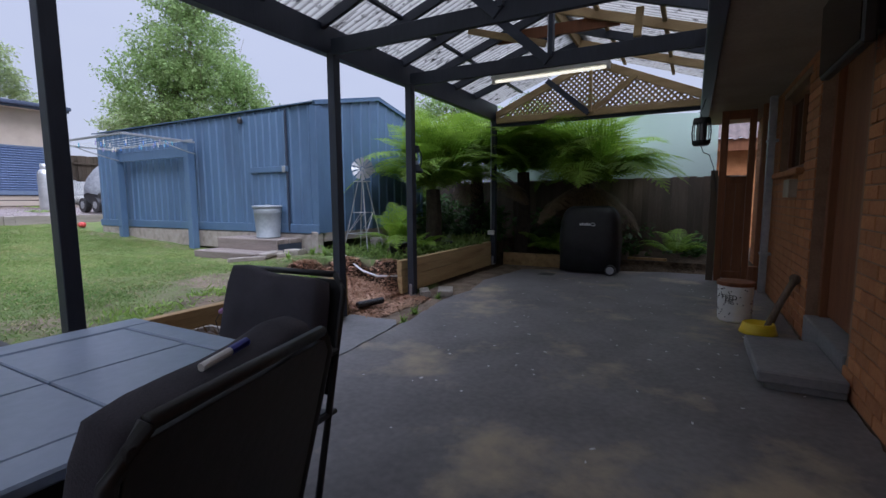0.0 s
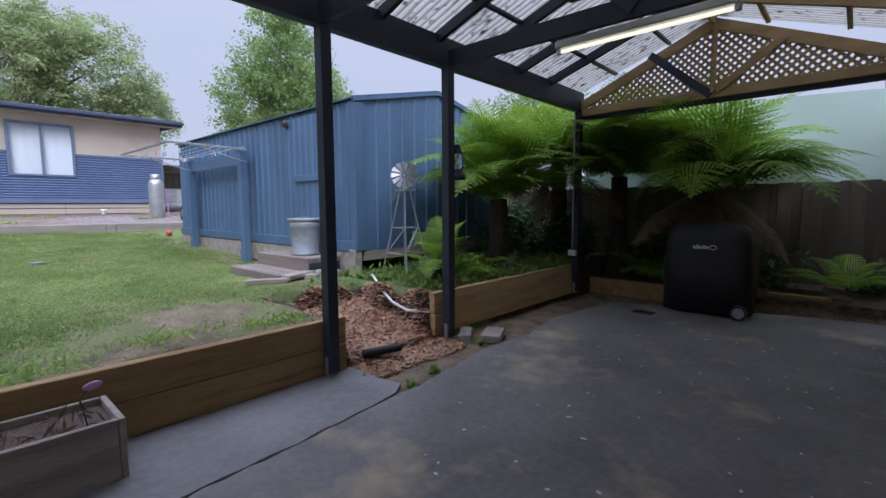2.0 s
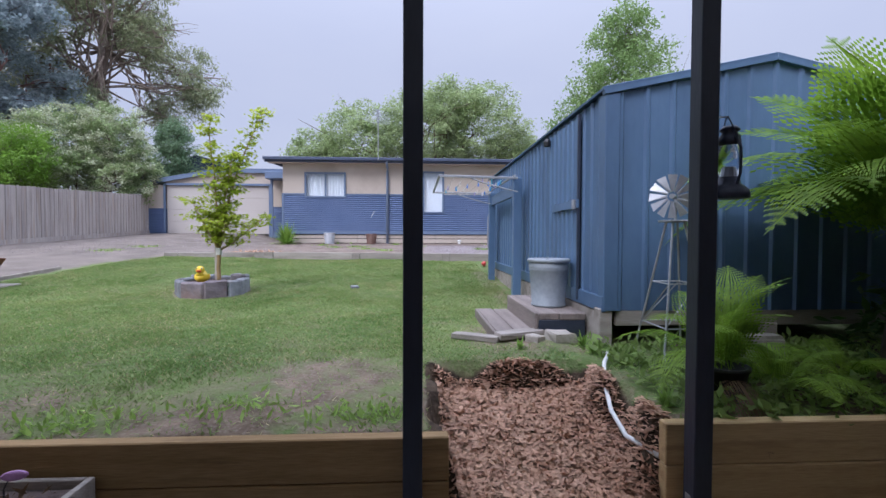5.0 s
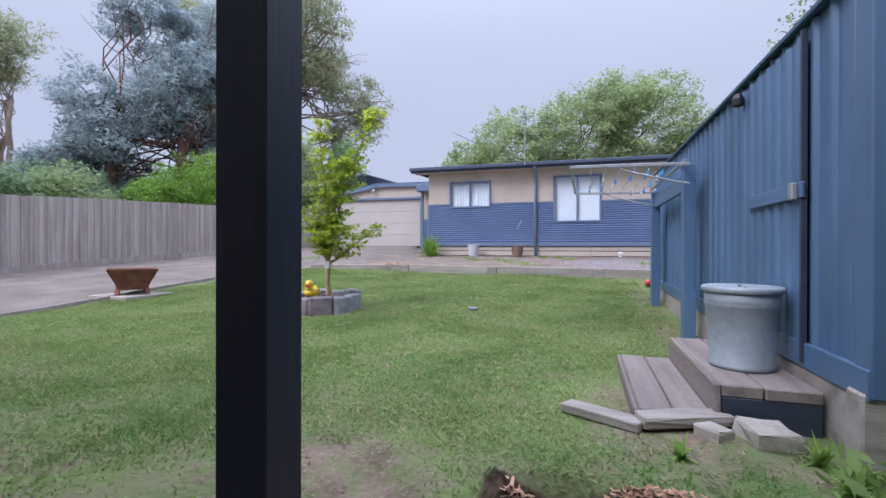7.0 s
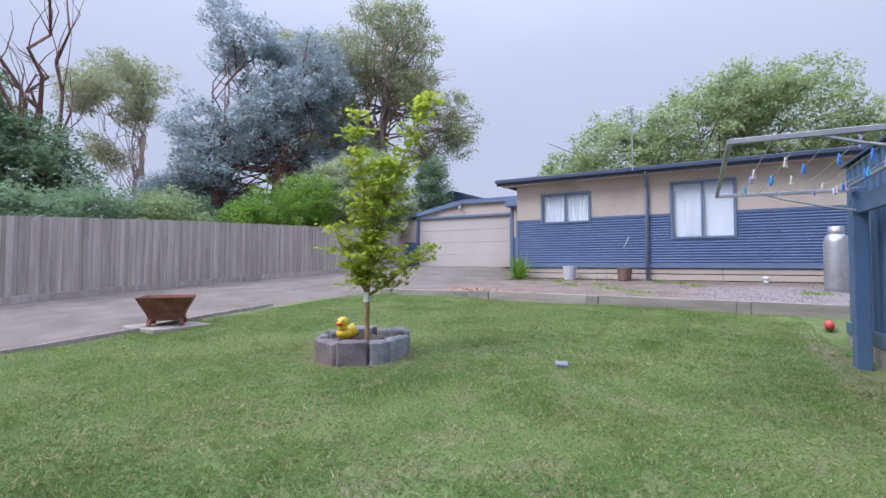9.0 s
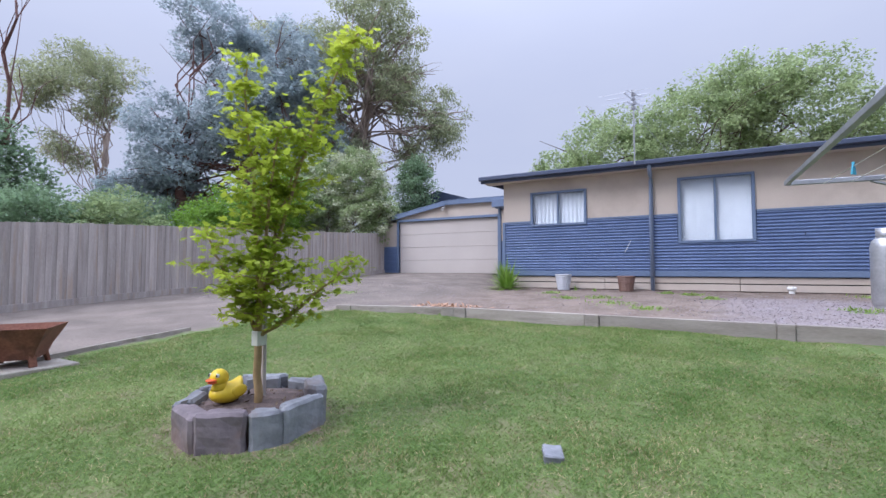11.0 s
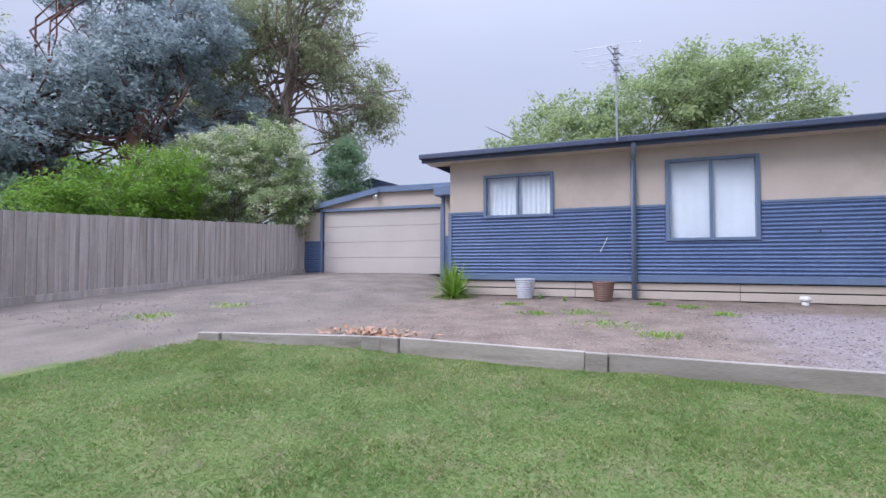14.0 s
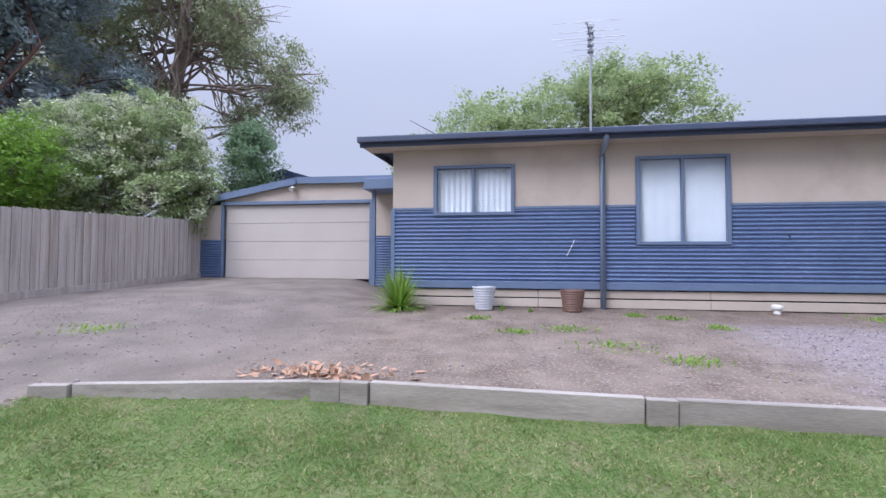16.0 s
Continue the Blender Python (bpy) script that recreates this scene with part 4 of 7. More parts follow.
part("tap", tube([(BX + 0.05, 5.42, 2.48), (BX + 0.1, 5.42, 2.48), (BX + 0.11, 5.42, 2.43)], 0.012, 6), M_NAVY, flat)
part("cable", tube([(BX + 0.04, 1.86, 2.42), (BX + 0.05, 1.84, 2.36), (BX + 0.05, 1.72, 2.12)], 0.009, 6), M_WHITE, flat, "short white loose cable")
flat.location.z -= 0.045          # the whole flat sits low on its stumps

# ---- garage at the end of the drive ----
AX = -22.6
garage = thing("garage", (-25, -5, 1.5), "beige garage with blue trim and a sectional door", "garage")
DY0, DY1, DZ0, DZ1 = -8.14, -3.45, 1.47, 3.72
part("wall", box(AX - 0.15, AX, -9.1, DY0, 2.65, 3.72), M_BEIGE, garage)
part("wall_core", box(AX - 0.15, AX - 0.012, -9.1, DY0, 1.2, 2.65), M_CLAD, garage)
clad("cladding", -9.1, DY0 - 0.1, 1.4, 2.64, AX, garage)
part("wall", box(AX - 0.15, AX, DY1, -1.3, 2.75, 4.36), M_BEIGE, garage)
part("wall_core", box(AX - 0.15, AX - 0.012, DY1, -1.3, 1.2, 2.75), M_CLAD, garage)
clad("cladding", DY1 + 0.12, -1.3, 1.3, 2.74, AX, garage)
gbm = bmesh.new()
pts = [(DY0, DZ1), (DY1, DZ1), (DY1, 4.36), (-5.7, 4.4), (DY0, 3.95)]
gv = [[gbm.verts.new((x, y, z)) for y, z in pts] for x in (AX, AX - 0.15)]
gbm.faces.new(gv[0])
gbm.faces.new(gv[1][::-1])
for k in range(5):
    gbm.faces.new((gv[0][k], gv[1][k], gv[1][(k + 1) % 5], gv[0][(k + 1) % 5]))
part("gable_wall", gbm, M_BEIGE, garage)
for k in range(4):
    part("door_panel", box(AX - 0.1, AX - 0.05, DY0 + 0.02, DY1 - 0.02, DZ0 + k * 0.562, DZ0 + (k + 1) * 0.562 - 0.006, 0.008), M_GARDOOR, garage)
part("door_trim", box(AX - 0.05, AX + 0.05, DY0 - 0.1, DY0, 1.3, DZ1 + 0.1, 0.004), M_TRIM, garage)
part("door_trim", box(AX - 0.05, AX + 0.05, DY1, DY1 + 0.1, 1.3, DZ1 + 0.1, 0.004), M_TRIM, garage)
part("door_trim", box(AX - 0.05, AX + 0.06, DY0, DY1, DZ1, DZ1 + 0.1, 0.004), M_TRIM, garage)
part("barge", bar((AX + 0.12, -8.5, 3.9), (AX + 0.12, -5.7, 4.42), 0.06, 0.2), M_TRIM, garage)
part("barge", bar((AX + 0.12, -5.74, 4.42), (AX + 0.12, -1.4, 4.4), 0.06, 0.2), M_TRIM, garage)
part("awning_beam", box(AX + 0.02, AX + 0.9, -3.35, -1.7, 3.98, 4.28, 0.01), M_TRIM, garage)
part("awning_post", box(AX + 0.5, AX + 0.6, -3.2, -3.1, 1.3, 4.0, 0.004), M_TRIM, garage)
part("roof", bar((AX - 3, -9.2, 3.8), (AX - 3, -5.7, 4.5), 6.3, 0.03, None, 0.0), M_ROOFTRIM, garage)
part("roof", bar((AX - 3, -5.7, 4.5), (AX - 3, -1.3, 4.48), 6.3, 0.03, None, 0.0), M_ROOFTRIM, garage)
part("side_wall", box(AX - 6, AX - 0.151, -9.1, -8.98, 1.2, 3.72), M_BEIGE, garage)
part("back_wall", box(AX - 6.1, AX - 6, -9.1, -1.3, 1.2, 4.2), M_BEIGE, garage)
part("sensor_lamp", tube([(AX + 0.02, -5.85, 4.24), (AX + 0.12, -5.85, 4.2), (AX + 0.2, -5.85, 4.14)], [0.05, 0.05, 0.07], 10), M_WHITE, garage, "white sensor lamp")
roofh = thing("neighbour_roof", (-31, -9.2, 3), "dark corrugated gable roof of a house behind the garage", "house")
rb = bmesh.new()
rp = [(-12.4, 4.2), (-12.4, 5.1), (-9.25, 6.05), (-5.5, 4.95), (-5.5, 4.2)]
ra, rbk = [rb.verts.new((-28.0, y, z)) for y, z in rp], [rb.verts.new((-36, y, z)) for y, z in rp]
rb.faces.new(ra)
for i in range(4):
    rb.faces.new((ra[i], ra[i + 1], rbk[i + 1], rbk[i]))
part("roof", rb, M_ROOFTRIM, roofh)
part("wall", box(-36, -28.05, -12.0, -5.8, 0.8, 4.22), M_BEIGE, roofh)

# ---- kerb of sleepers along the pad ----
kerb = thing("sleeper_kerb", (-13.2, 1, 0.55), "weathered grey sleeper kerb between lawn and pad", "kerb", kind="structure")
ky = [-2.95, -2.66, -0.86, -0.62, -0.38, 1.72, 1.94, 4.2, 4.4, 6.6, 8.9]
for a, b in zip(ky, ky[1:]):
    short = b - a < 0.6
    x0, x1 = float(kerb_x(a)), float(kerb_x(b))
    off = 0.03 if short else 0.0
    part("sleeper", bar((x0 + off, a + 0.004, 0.828 - 0.008 * max(a, 0)), (x1 + off, b - 0.004, 0.828 - 0.008 * max(b, 0)), 0.075, 0.24, None, 0.006), M_GREYSLEEPER, kerb)

# ---- trees ----
def branch(p0, p1, r0, r1, r, bm, bend=0.12, seg=6, n=4):
    p0, p1 = Vector(p0), Vector(p1)
    ln = (p1 - p0).length
    pts = [p0.lerp(p1, i / n) + Vector((r.uniform(-1, 1), r.uniform(-1, 1), r.uniform(-0.5, 0.8))) * (bend * ln * (0 if i in (0, n) else 0.5)) for i in range(n + 1)]
    tube(pts, [r0 + (r1 - r0) * i / n for i in range(n + 1)], seg, bm)
    return pts


def leaf_centres(blobs, clumps, per, clump_r, g, low=0.25):
    vol = np.array([b[3] * b[4] * b[5] for b in blobs]) ** 0.8
    pick = g.choice(len(blobs), size=clumps, p=vol / vol.sum())
    d = g.normal(size=(clumps, 3))
    d /= np.linalg.norm(d, axis=1)[:, None]
    r = g.uniform(low, 1, size=(clumps, 1)) ** 0.55 * (1 + 0.1 * np.clip(g.normal(size=(clumps, 1)), -1.5, 1.5))
    B = np.array(blobs, float)[pick]
    c = B[:, :3] + d * r * B[:, 3:6]
    return (c[:, None, :] + np.clip(g.normal(size=(clumps, per, 3)), -1.6, 1.6) * clump_r * np.array([1, 1, 0.7])).reshape(-1, 3), c


def tree(name, base, label, blobs, bark, leaf, trunk_r, clumps=500, per=14, clump_r=0.35, size=0.22, aspect=0.5, droop=0.2, seed=1, twigs=60,
         fork=None, second=None, share=0.0, stems=1, split=0):
    """split: each mass of the crown breaks up into that many smaller clumps, with gaps between."""
    r, g = random.Random(seed), np.random.default_rng(seed)
    if split:
        small = []
        for x in blobs:
            for k in range(split):
                d = Vector((r.gauss(0, 1), r.gauss(0, 1), r.gauss(0, 0.8))).normalized() * r.uniform(0.45, 0.95)
                c = r.uniform(0.38, 0.6)
                small.append((x[0] + d.x * x[3], x[1] + d.y * x[4], x[2] + d.z * x[5], x[3] * c * 1.15, x[4] * c * 1.15, x[5] * c))
        blobs = small
    t = thing(name, base, label, "tree" if "shrub" not in name and "hedge" not in name and "bush" not in name else "shrub")
    bm, tw = bmesh.new(), bmesh.new()
    b = Vector(base)
    top = Vector(fork) if fork else b.lerp(Vector(np.mean([x[:3] for x in blobs], axis=0)), 0.55)
    for s in range(stems):
        off = Vector((r.uniform(-1, 1), r.uniform(-1, 1), 0)) * trunk_r * 2.5 * (stems > 1)
        spine = branch(b + off - Vector((0, 0, 0.1)), top + off * 3, trunk_r, trunk_r * 0.6, r, bm, 0.05, 9, 6)
        for x in blobs[s::stems]:
            start = spine[r.randint(3, 6)]
            lb = bmesh.new()
            mid = branch(start, x[:3], trunk_r * (0.17 if split else 0.45), trunk_r * (0.05 if split else 0.12), r, lb, 0.2, 6, 5)
            part("limb", lb, bark, t, smooth=True)
            for k in range(max(3, twigs // len(blobs))):
                e = Vector(x[:3]) + Vector((r.gauss(0, 0.5) * x[3], r.gauss(0, 0.5) * x[4], r.gauss(0.1, 0.5) * x[5]))
                branch(mid[r.randint(2, 5)], e, trunk_r * 0.14, trunk_r * 0.03, r, tw, 0.25, 4, 3)
    part("trunk", bm, bark, t, smooth=True)
    tagged(part("twig_mass", tw, bark, t), kind="stuff")
    c, _ = leaf_centres(blobs, int(clumps * 1.7), int(per * 2.3), clump_r * 0.62, g)
    size = size * 0.66
    if second:
        cut = int(len(c) * (1 - share))
        v, f = leaf_quads(c[cut:] + np.array([0, 0, 0.05]), size * 0.7, 0.3, 0.0, 0.9, g)
        soup("blossom", v, f, second, t, "cream blossom")
        c = c[:cut]
    v, f = leaf_quads(c, size, 0.35, droop, aspect, g)
    tagged(soup("crown", v, f, leaf, t), kind="stuff")
    return t


tree("eucalyptus", (-28.8, -15.0, 1.0), "tall eucalypt with peeling pale bark and drooping grey-green leaves",
     [(-30.3, -11.6, 11, 2.2, 1.9, 2.2), (-29.8, -12.3, 13.6, 2.5, 2.5, 2.2), (-28.8, -15.8, 15.8, 3.3, 3.3, 3), (-27.6, -18.6, 13, 3, 3, 2.8), (-28, -17, 10, 2.0, 2.0, 1.8),
      (-29, -13.5, 18, 3, 3, 2.4), (-29.8, -12.4, 8.8, 1.1, 1.1, 1.3), (-27.8, -20.5, 16.5, 2.6, 2.6, 2.4), (-30.6, -10.0, 10.2, 1.2, 1.1, 1.2), (-27.5, -16.5, 8.4, 2.2, 2.2, 1.6), (-28.4, -19.5, 10.5, 2.6, 2.6, 2.2)], M_EUCBARK, M_EUC, 0.42, 1250, 17, 0.4, 0.34, 0.26, 0.6, 3, 160, (-29.2, -15.1, 14.5), split=6)
tree("silver_wattle", (-20.8, -18.5, 1.0), "silver-blue wattle tree with red-brown limbs",
     [(-20.8, -18.5, 10.6, 3.4, 3.4, 3.6), (-22.6, -17.4, 8, 2.8, 2.8, 2.8), (-19.3, -19.6, 7.6, 2.4, 2.4, 2.6), (-23.4, -16.6, 11.3, 2.6, 2.6, 2.6), (-25, -16.5, 8.6, 2.2, 2.2, 2.2), (-20.5, -18, 14, 2.2, 2.2, 1.8), (-24.5, -17, 13.8, 2.2, 2.2, 2), (-20.4, -19.4, 4.6, 2.6, 2.4, 2.0), (-23.6, -17.6, 5.2, 2.6, 2.4, 2.2), (-18.6, -20.6, 5.0, 1.8, 1.8, 1.8)],
     M_REDBARK, M_SILVER, 0.34, 1500, 20, 0.34, 0.28, 0.42, 0.1, 4, 120, (-21.4, -18.2, 8.0), stems=2, split=7)
tree("slim_eucalyptus", (-19.2, -28.5, 0.9), "slender leaning eucalypt with sparse foliage", [(-19.0, -29.5, 14, 2.6, 2.6, 1.8), (-17.8, -28.2, 11.6, 1.9, 1.9, 1.5), (-20.6, -29, 12.2, 1.8, 1.8, 1.6), (-19.5, -30, 9, 1.6, 1.6, 1.4)],
     M_EUCBARK, M_EUC, 0.2, 330, 15, 0.34, 0.34, 0.26, 0.5, 5, 90, (-19.1, -29, 10.0), stems=2, split=6)
tree("dark_tree", (-12.2, -24.5, 0.9), "dense dark green tree behind the fence", [(-12.2, -24.5, 6.2, 3, 3, 3), (-10.5, -25, 8, 2.6, 2.6, 2.6), (-14, -24.2, 5, 2.2, 2.2, 2.4), (-9, -24, 5.5, 2.6, 2.6, 3)], M_BARK, M_DARKLEAF, 0.3, 520, 22, 0.42, 0.3, 0.5, 0.2, 6)
tree("green_hedge_shrub", (-18, -12.4, 1.2), "bright green hedge shrub above the fence", [(-17.8, -12.4, 3.6, 1.7, 1.5, 1.7), (-19.4, -12.2, 4.1, 1.7, 1.5, 1.6), (-16.4, -12.6, 3.1, 1.2, 1.2, 1.2)], M_BARK, M_LIME, 0.12, 380, 24, 0.26, 0.15, 0.5, 0.1, 7)
tree("flowering_shrub", (-22.2, -11.8, 1.3), "large dense shrub with cream blossom leaning over the fence",
     [(-22, -12.4, 5.3, 1.9, 1.9, 2.1), (-22.6, -10.6, 5.7, 1.6, 1.6, 1.8), (-22.4, -9.2, 3.9, 1.1, 0.9, 1.1), (-21.2, -13.9, 4.6, 1.7, 1.7, 1.7), (-22.6, -9.5, 4.5, 1.0, 0.9, 1.3), (-21.2, -11.2, 4.0, 1.4, 1.3, 1.3), (-21.5, -9.7, 3.7, 0.9, 0.8, 0.9)],
     M_BARK, M_SHRUB, 0.16, 900, 24, 0.2, 0.16, 0.5, 0.45, 8, 50, second=M_FLOWER, share=0.42)
tree("dark_gum", (-26.5, -9.3, 1.3), "dark green tree behind the garage", [(-26.2, -9.6, 5.2, 1.3, 1.1, 1.9), (-26.8, -9.9, 6.6, 1.1, 0.9, 1.3)], M_BARK, M_DARKLEAF, 0.14, 150, 24, 0.3, 0.24, 0.3, 0.4, 9)
tree("poplar", (-35, 3.5, 1.2), "broad rounded pale green tree behind the flat",
     [(-36, 8.2, 9.6, 3.6, 3.8, 3.6), (-33.1, -0.6, 7.6, 3, 3.2, 3), (-34.5, 3.8, 9, 3.4, 3.6, 3.2), (-32.6, -3.2, 6, 2, 2.2, 2.0), (-37, 11.6, 7.8, 2, 2.2, 2.4), (-35, 6, 11.2, 2.2, 2.4, 2), (-33.4, -3.6, 6.9, 1.9, 2.3, 1.9)], M_BARK, M_ROUND, 0.4, 900, 26, 0.42, 0.28, 0.5, 0.25, 10, 60)
tree("birch", (-15.9, 10.4, 0.7), "light green birch behind the shed", [(-15.9, 10.3, 6.6, 1.6, 1.6, 2.0), (-14.9, 10.7, 5, 1.7, 1.7, 1.8), (-16.9, 9.9, 4.9, 1.8, 1.7, 1.9), (-15.7, 10.4, 8.2, 0.9, 0.9, 0.9), (-13.6, 10.6, 4.2, 1.0, 1.0, 1.4)], M_BARK, M_BIRCH, 0.14, 520, 26, 0.28, 0.15, 0.55, 0.45, 11, 60)
tree("garden_tree", (-6.0, 11.6, 0.2), "light green tree behind the back fence", [(-6.0, 11.6, 3.4, 1.2, 0.9, 0.9), (-4.9, 11.4, 3.0, 0.8, 0.7, 0.7)], M_BARK, M_BIRCH, 0.09, 130, 22, 0.22, 0.15, 0.5, 0.2, 12)
tree("side_tree", (-24, 13, 1.0), "green tree beyond the flat's corner", [(-24, 13, 5.0, 1.7, 1.7, 1.4), (-22.5, 13.5, 3.6, 1.6, 1.6, 1.4)], M_BARK, M_ROUND, 0.18, 180, 22, 0.35, 0.24, 0.5, 0.2, 13)
for i, (hx, hy, hz, hr, m) in enumerate(((-9.5, -14.5, 2.6, 1.3, M_DARKLEAF), (-12, -15.5, 2.9, 1.6, M_DARKLEAF), (-14.4, -14.8, 2.9, 1.5, M_SHRUB), (-6.5, -15, 3.2, 1.8, M_DARKLEAF), (-16.2, -17.5, 3.2, 1.9, M_DARKLEAF))):
    tree("bush", (hx, hy, 0.9), "dark green bush showing over the fence", [(hx, hy, hz, hr * 1.3, hr, hr)], M_BARK, m, 0.08, 130, 24, 0.3, 0.2, 0.5, 0.2, 20 + i, 10)
ebm, er = bmesh.new(), random.Random(44)
for k in range(7):
    p = Vector((-29.2, -15.0, 11.5 + k * 0.6))
    e = p + Vector((er.uniform(-0.5, 1.0), er.uniform(1.5, 4.0), er.uniform(0.8, 2.6)))
    mid = branch(p, e, 0.09, 0.025, er, ebm, 0.16, 5, 5)
    for q in range(5):
        branch(mid[er.randint(2, 5)], e + Vector((er.uniform(-0.6, 0.6), er.uniform(-0.4, 1.4), er.uniform(-0.9, 0.8))), 0.022, 0.006, er, ebm, 0.2, 4, 3)
bare_limb = part("dead_limb", ebm, M_EUCBARK, bpy.data.objects["eucalyptus"], "bare pale dead limbs")
tagged(bare_limb, kind="stuff")
dead = thing("dead_tree", (-13.8, -23.8, 0.9), "bare dead tree with forking grey branches", "tree")
dbm, dr = bmesh.new(), random.Random(31)
spine = branch((-13.8, -23.8, 0.8), (-13.4, -24.0, 9.0), 0.24, 0.14, dr, dbm, 0.06, 7, 6)
for k in range(9):
    e = Vector((-13.4 + dr.uniform(-3.2, 3.2), -24.0 + dr.uniform(-2, 2), dr.uniform(10, 15.5)))
    mid = branch(spine[dr.randint(3, 6)], e, 0.11, 0.04, dr, dbm, 0.2, 5, 5)
    for q in range(6):
        branch(mid[dr.randint(2, 5)], mid[5] + Vector((dr.uniform(-1.4, 1.4), dr.uniform(-1, 1), dr.uniform(-0.6, 1.3))), 0.03, 0.008, dr, dbm, 0.2, 4, 3)
tagged(part("twig_mass", dbm, M_REDBARK, dead), kind="stuff")

# ---- maple in the stone ring ----
MX, MY, MZ = -8.24, 0.34, 0.67
maple = thing("maple_sapling", (MX, MY, MZ), "young maple with bright lime-green leaves", "tree")
mb, mr, mg = bmesh.new(), random.Random(2), np.random.default_rng(2)
trunk = branch((MX, MY, MZ - 0.1), (MX + 0.02, MY + 0.03, 1.3), 0.032, 0.026, mr, mb, 0.03, 10, 5)
part("trunk", mb, M_MAPLEBARK, maple, smooth=True)
AXR, AXF = Vector((-0.499, 0.866, 0)), Vector((0.866, 0.499, 0))
clusters = []
# leaders: end across, end along, top height, start height, side shoots, longest shoot
for u, w, zt, z0, shoots, longest in ((-0.12, 0.05, 3.2, 1.2, 22, 0.34), (0.72, 0.0, 3.5, 1.25, 24, 0.32), (0.3, -0.16, 2.75, 1.25, 15, 0.34), (0.22, 0.22, 2.7, 1.25, 15, 0.34),
                                     (0.72, 0.05, 1.72, 1.14, 9, 0.2), (-0.36, 0.08, 1.9, 1.18, 8, 0.24), (-0.1, -0.3, 1.75, 1.2, 8, 0.24), (0.12, 0.3, 1.7, 1.2, 8, 0.24)):
    lb = bmesh.new()
    p0 = Vector((MX + 0.015, MY + 0.02, z0))
    p1 = Vector((MX, MY, zt)) + AXR * u + AXF * w
    steep = zt > 2.2
    pts = []
    for k in range(13):
        t = k / 12
        q = p0.lerp(p1, t)
        bow = math.sin(math.pi * t) * (0.1 if steep else -0.04)
        pts.append(q - AXR * bow * u + Vector((mr.gauss(0, 0.008), mr.gauss(0, 0.008), bow * 0.3)))
    tube(pts, [0.017 * (1 - 0.8 * k / 12) + 0.002 for k in range(13)], 7, lb)
    part("limb", lb, M_MAPLEBARK, maple, smooth=True)
    for k in range(shoots):
        t = 0.12 + 0.88 * (k + mr.random()) / shoots
        q = pts[int(t * 12)].lerp(pts[min(12, int(t * 12) + 1)], t * 12 - int(t * 12)) if t < 1 else pts[12]
        a = k * 2.4 + mr.uniform(-0.5, 0.5)
        ln = longest * (1.0 - 0.72 * t if steep else 1.0) * mr.uniform(0.6, 1.15)
        e = q + Vector((math.cos(a) * ln, math.sin(a) * ln, ln * mr.uniform(0.05, 0.45)))
        tw = bmesh.new()
        tube([q, q.lerp(e, 0.5) + Vector((0, 0, 0.015)), e], [0.005, 0.0035, 0.0015], 5, tw)
        part("twig", tw, M_MAPLEBARK, maple, smooth=True)
        for f in (0.35, 0.65, 0.95):
            clusters.append(q.lerp(e, f))
    clusters.append(pts[12])
tips = clusters
star = []
for a, ln in ((0, 1.0), (0.65, 0.85), (1.35, 0.6), (2.2, 0.35), (3.14, 0.1), (4.08, 0.35), (4.93, 0.6), (5.63, 0.85)):
    star += [(math.cos(a) * ln, math.sin(a) * ln), (math.cos(a + 0.33) * 0.42, math.sin(a + 0.33) * 0.42)]
star = np.array(star)
tc = np.array([tuple(p) for p in tips])
cen = (tc[:, None, :] + mg.normal(size=(len(tc), 14, 3)) * np.array([0.07, 0.07, 0.024])).reshape(-1, 3)
nl = len(cen)
nrm = np.array([0, 0, 1.0]) + mg.normal(size=(nl, 3)) * 0.38
nrm /= np.linalg.norm(nrm, axis=1)[:, None]
du = np.cross(nrm, mg.normal(size=(nl, 3)))
du /= np.linalg.norm(du, axis=1)[:, None]
dv = np.cross(nrm, du)
sz = mg.uniform(0.032, 0.062, size=(nl, 1, 1))
lv = cen[:, None, :] + sz * (star[None, :, :1] * du[:, None, :] + star[None, :, 1:] * dv[:, None, :]) - np.array([0, 0, 1.0]) * (sz * 0.35 * (star[None, :, :1] ** 2))
soup("crown", lv.reshape(-1, 3), np.arange(nl * len(star)).reshape(nl, len(star)), M_MAPLE, maple)
part("plant_tag", box(MX - 0.04, MX + 0.045, MY - 0.02, MY + 0.05, 1.08, 1.19, 0.004), M_WHITE, maple, "pale plant tag tied round the trunk")
solid("tree_stake", box(MX - 0.14, MX - 0.105, MY - 0.1, MY - 0.065, 0.5, 1.42, 0.004), M_PALING, "grey hardwood stake beside the maple", "stake")

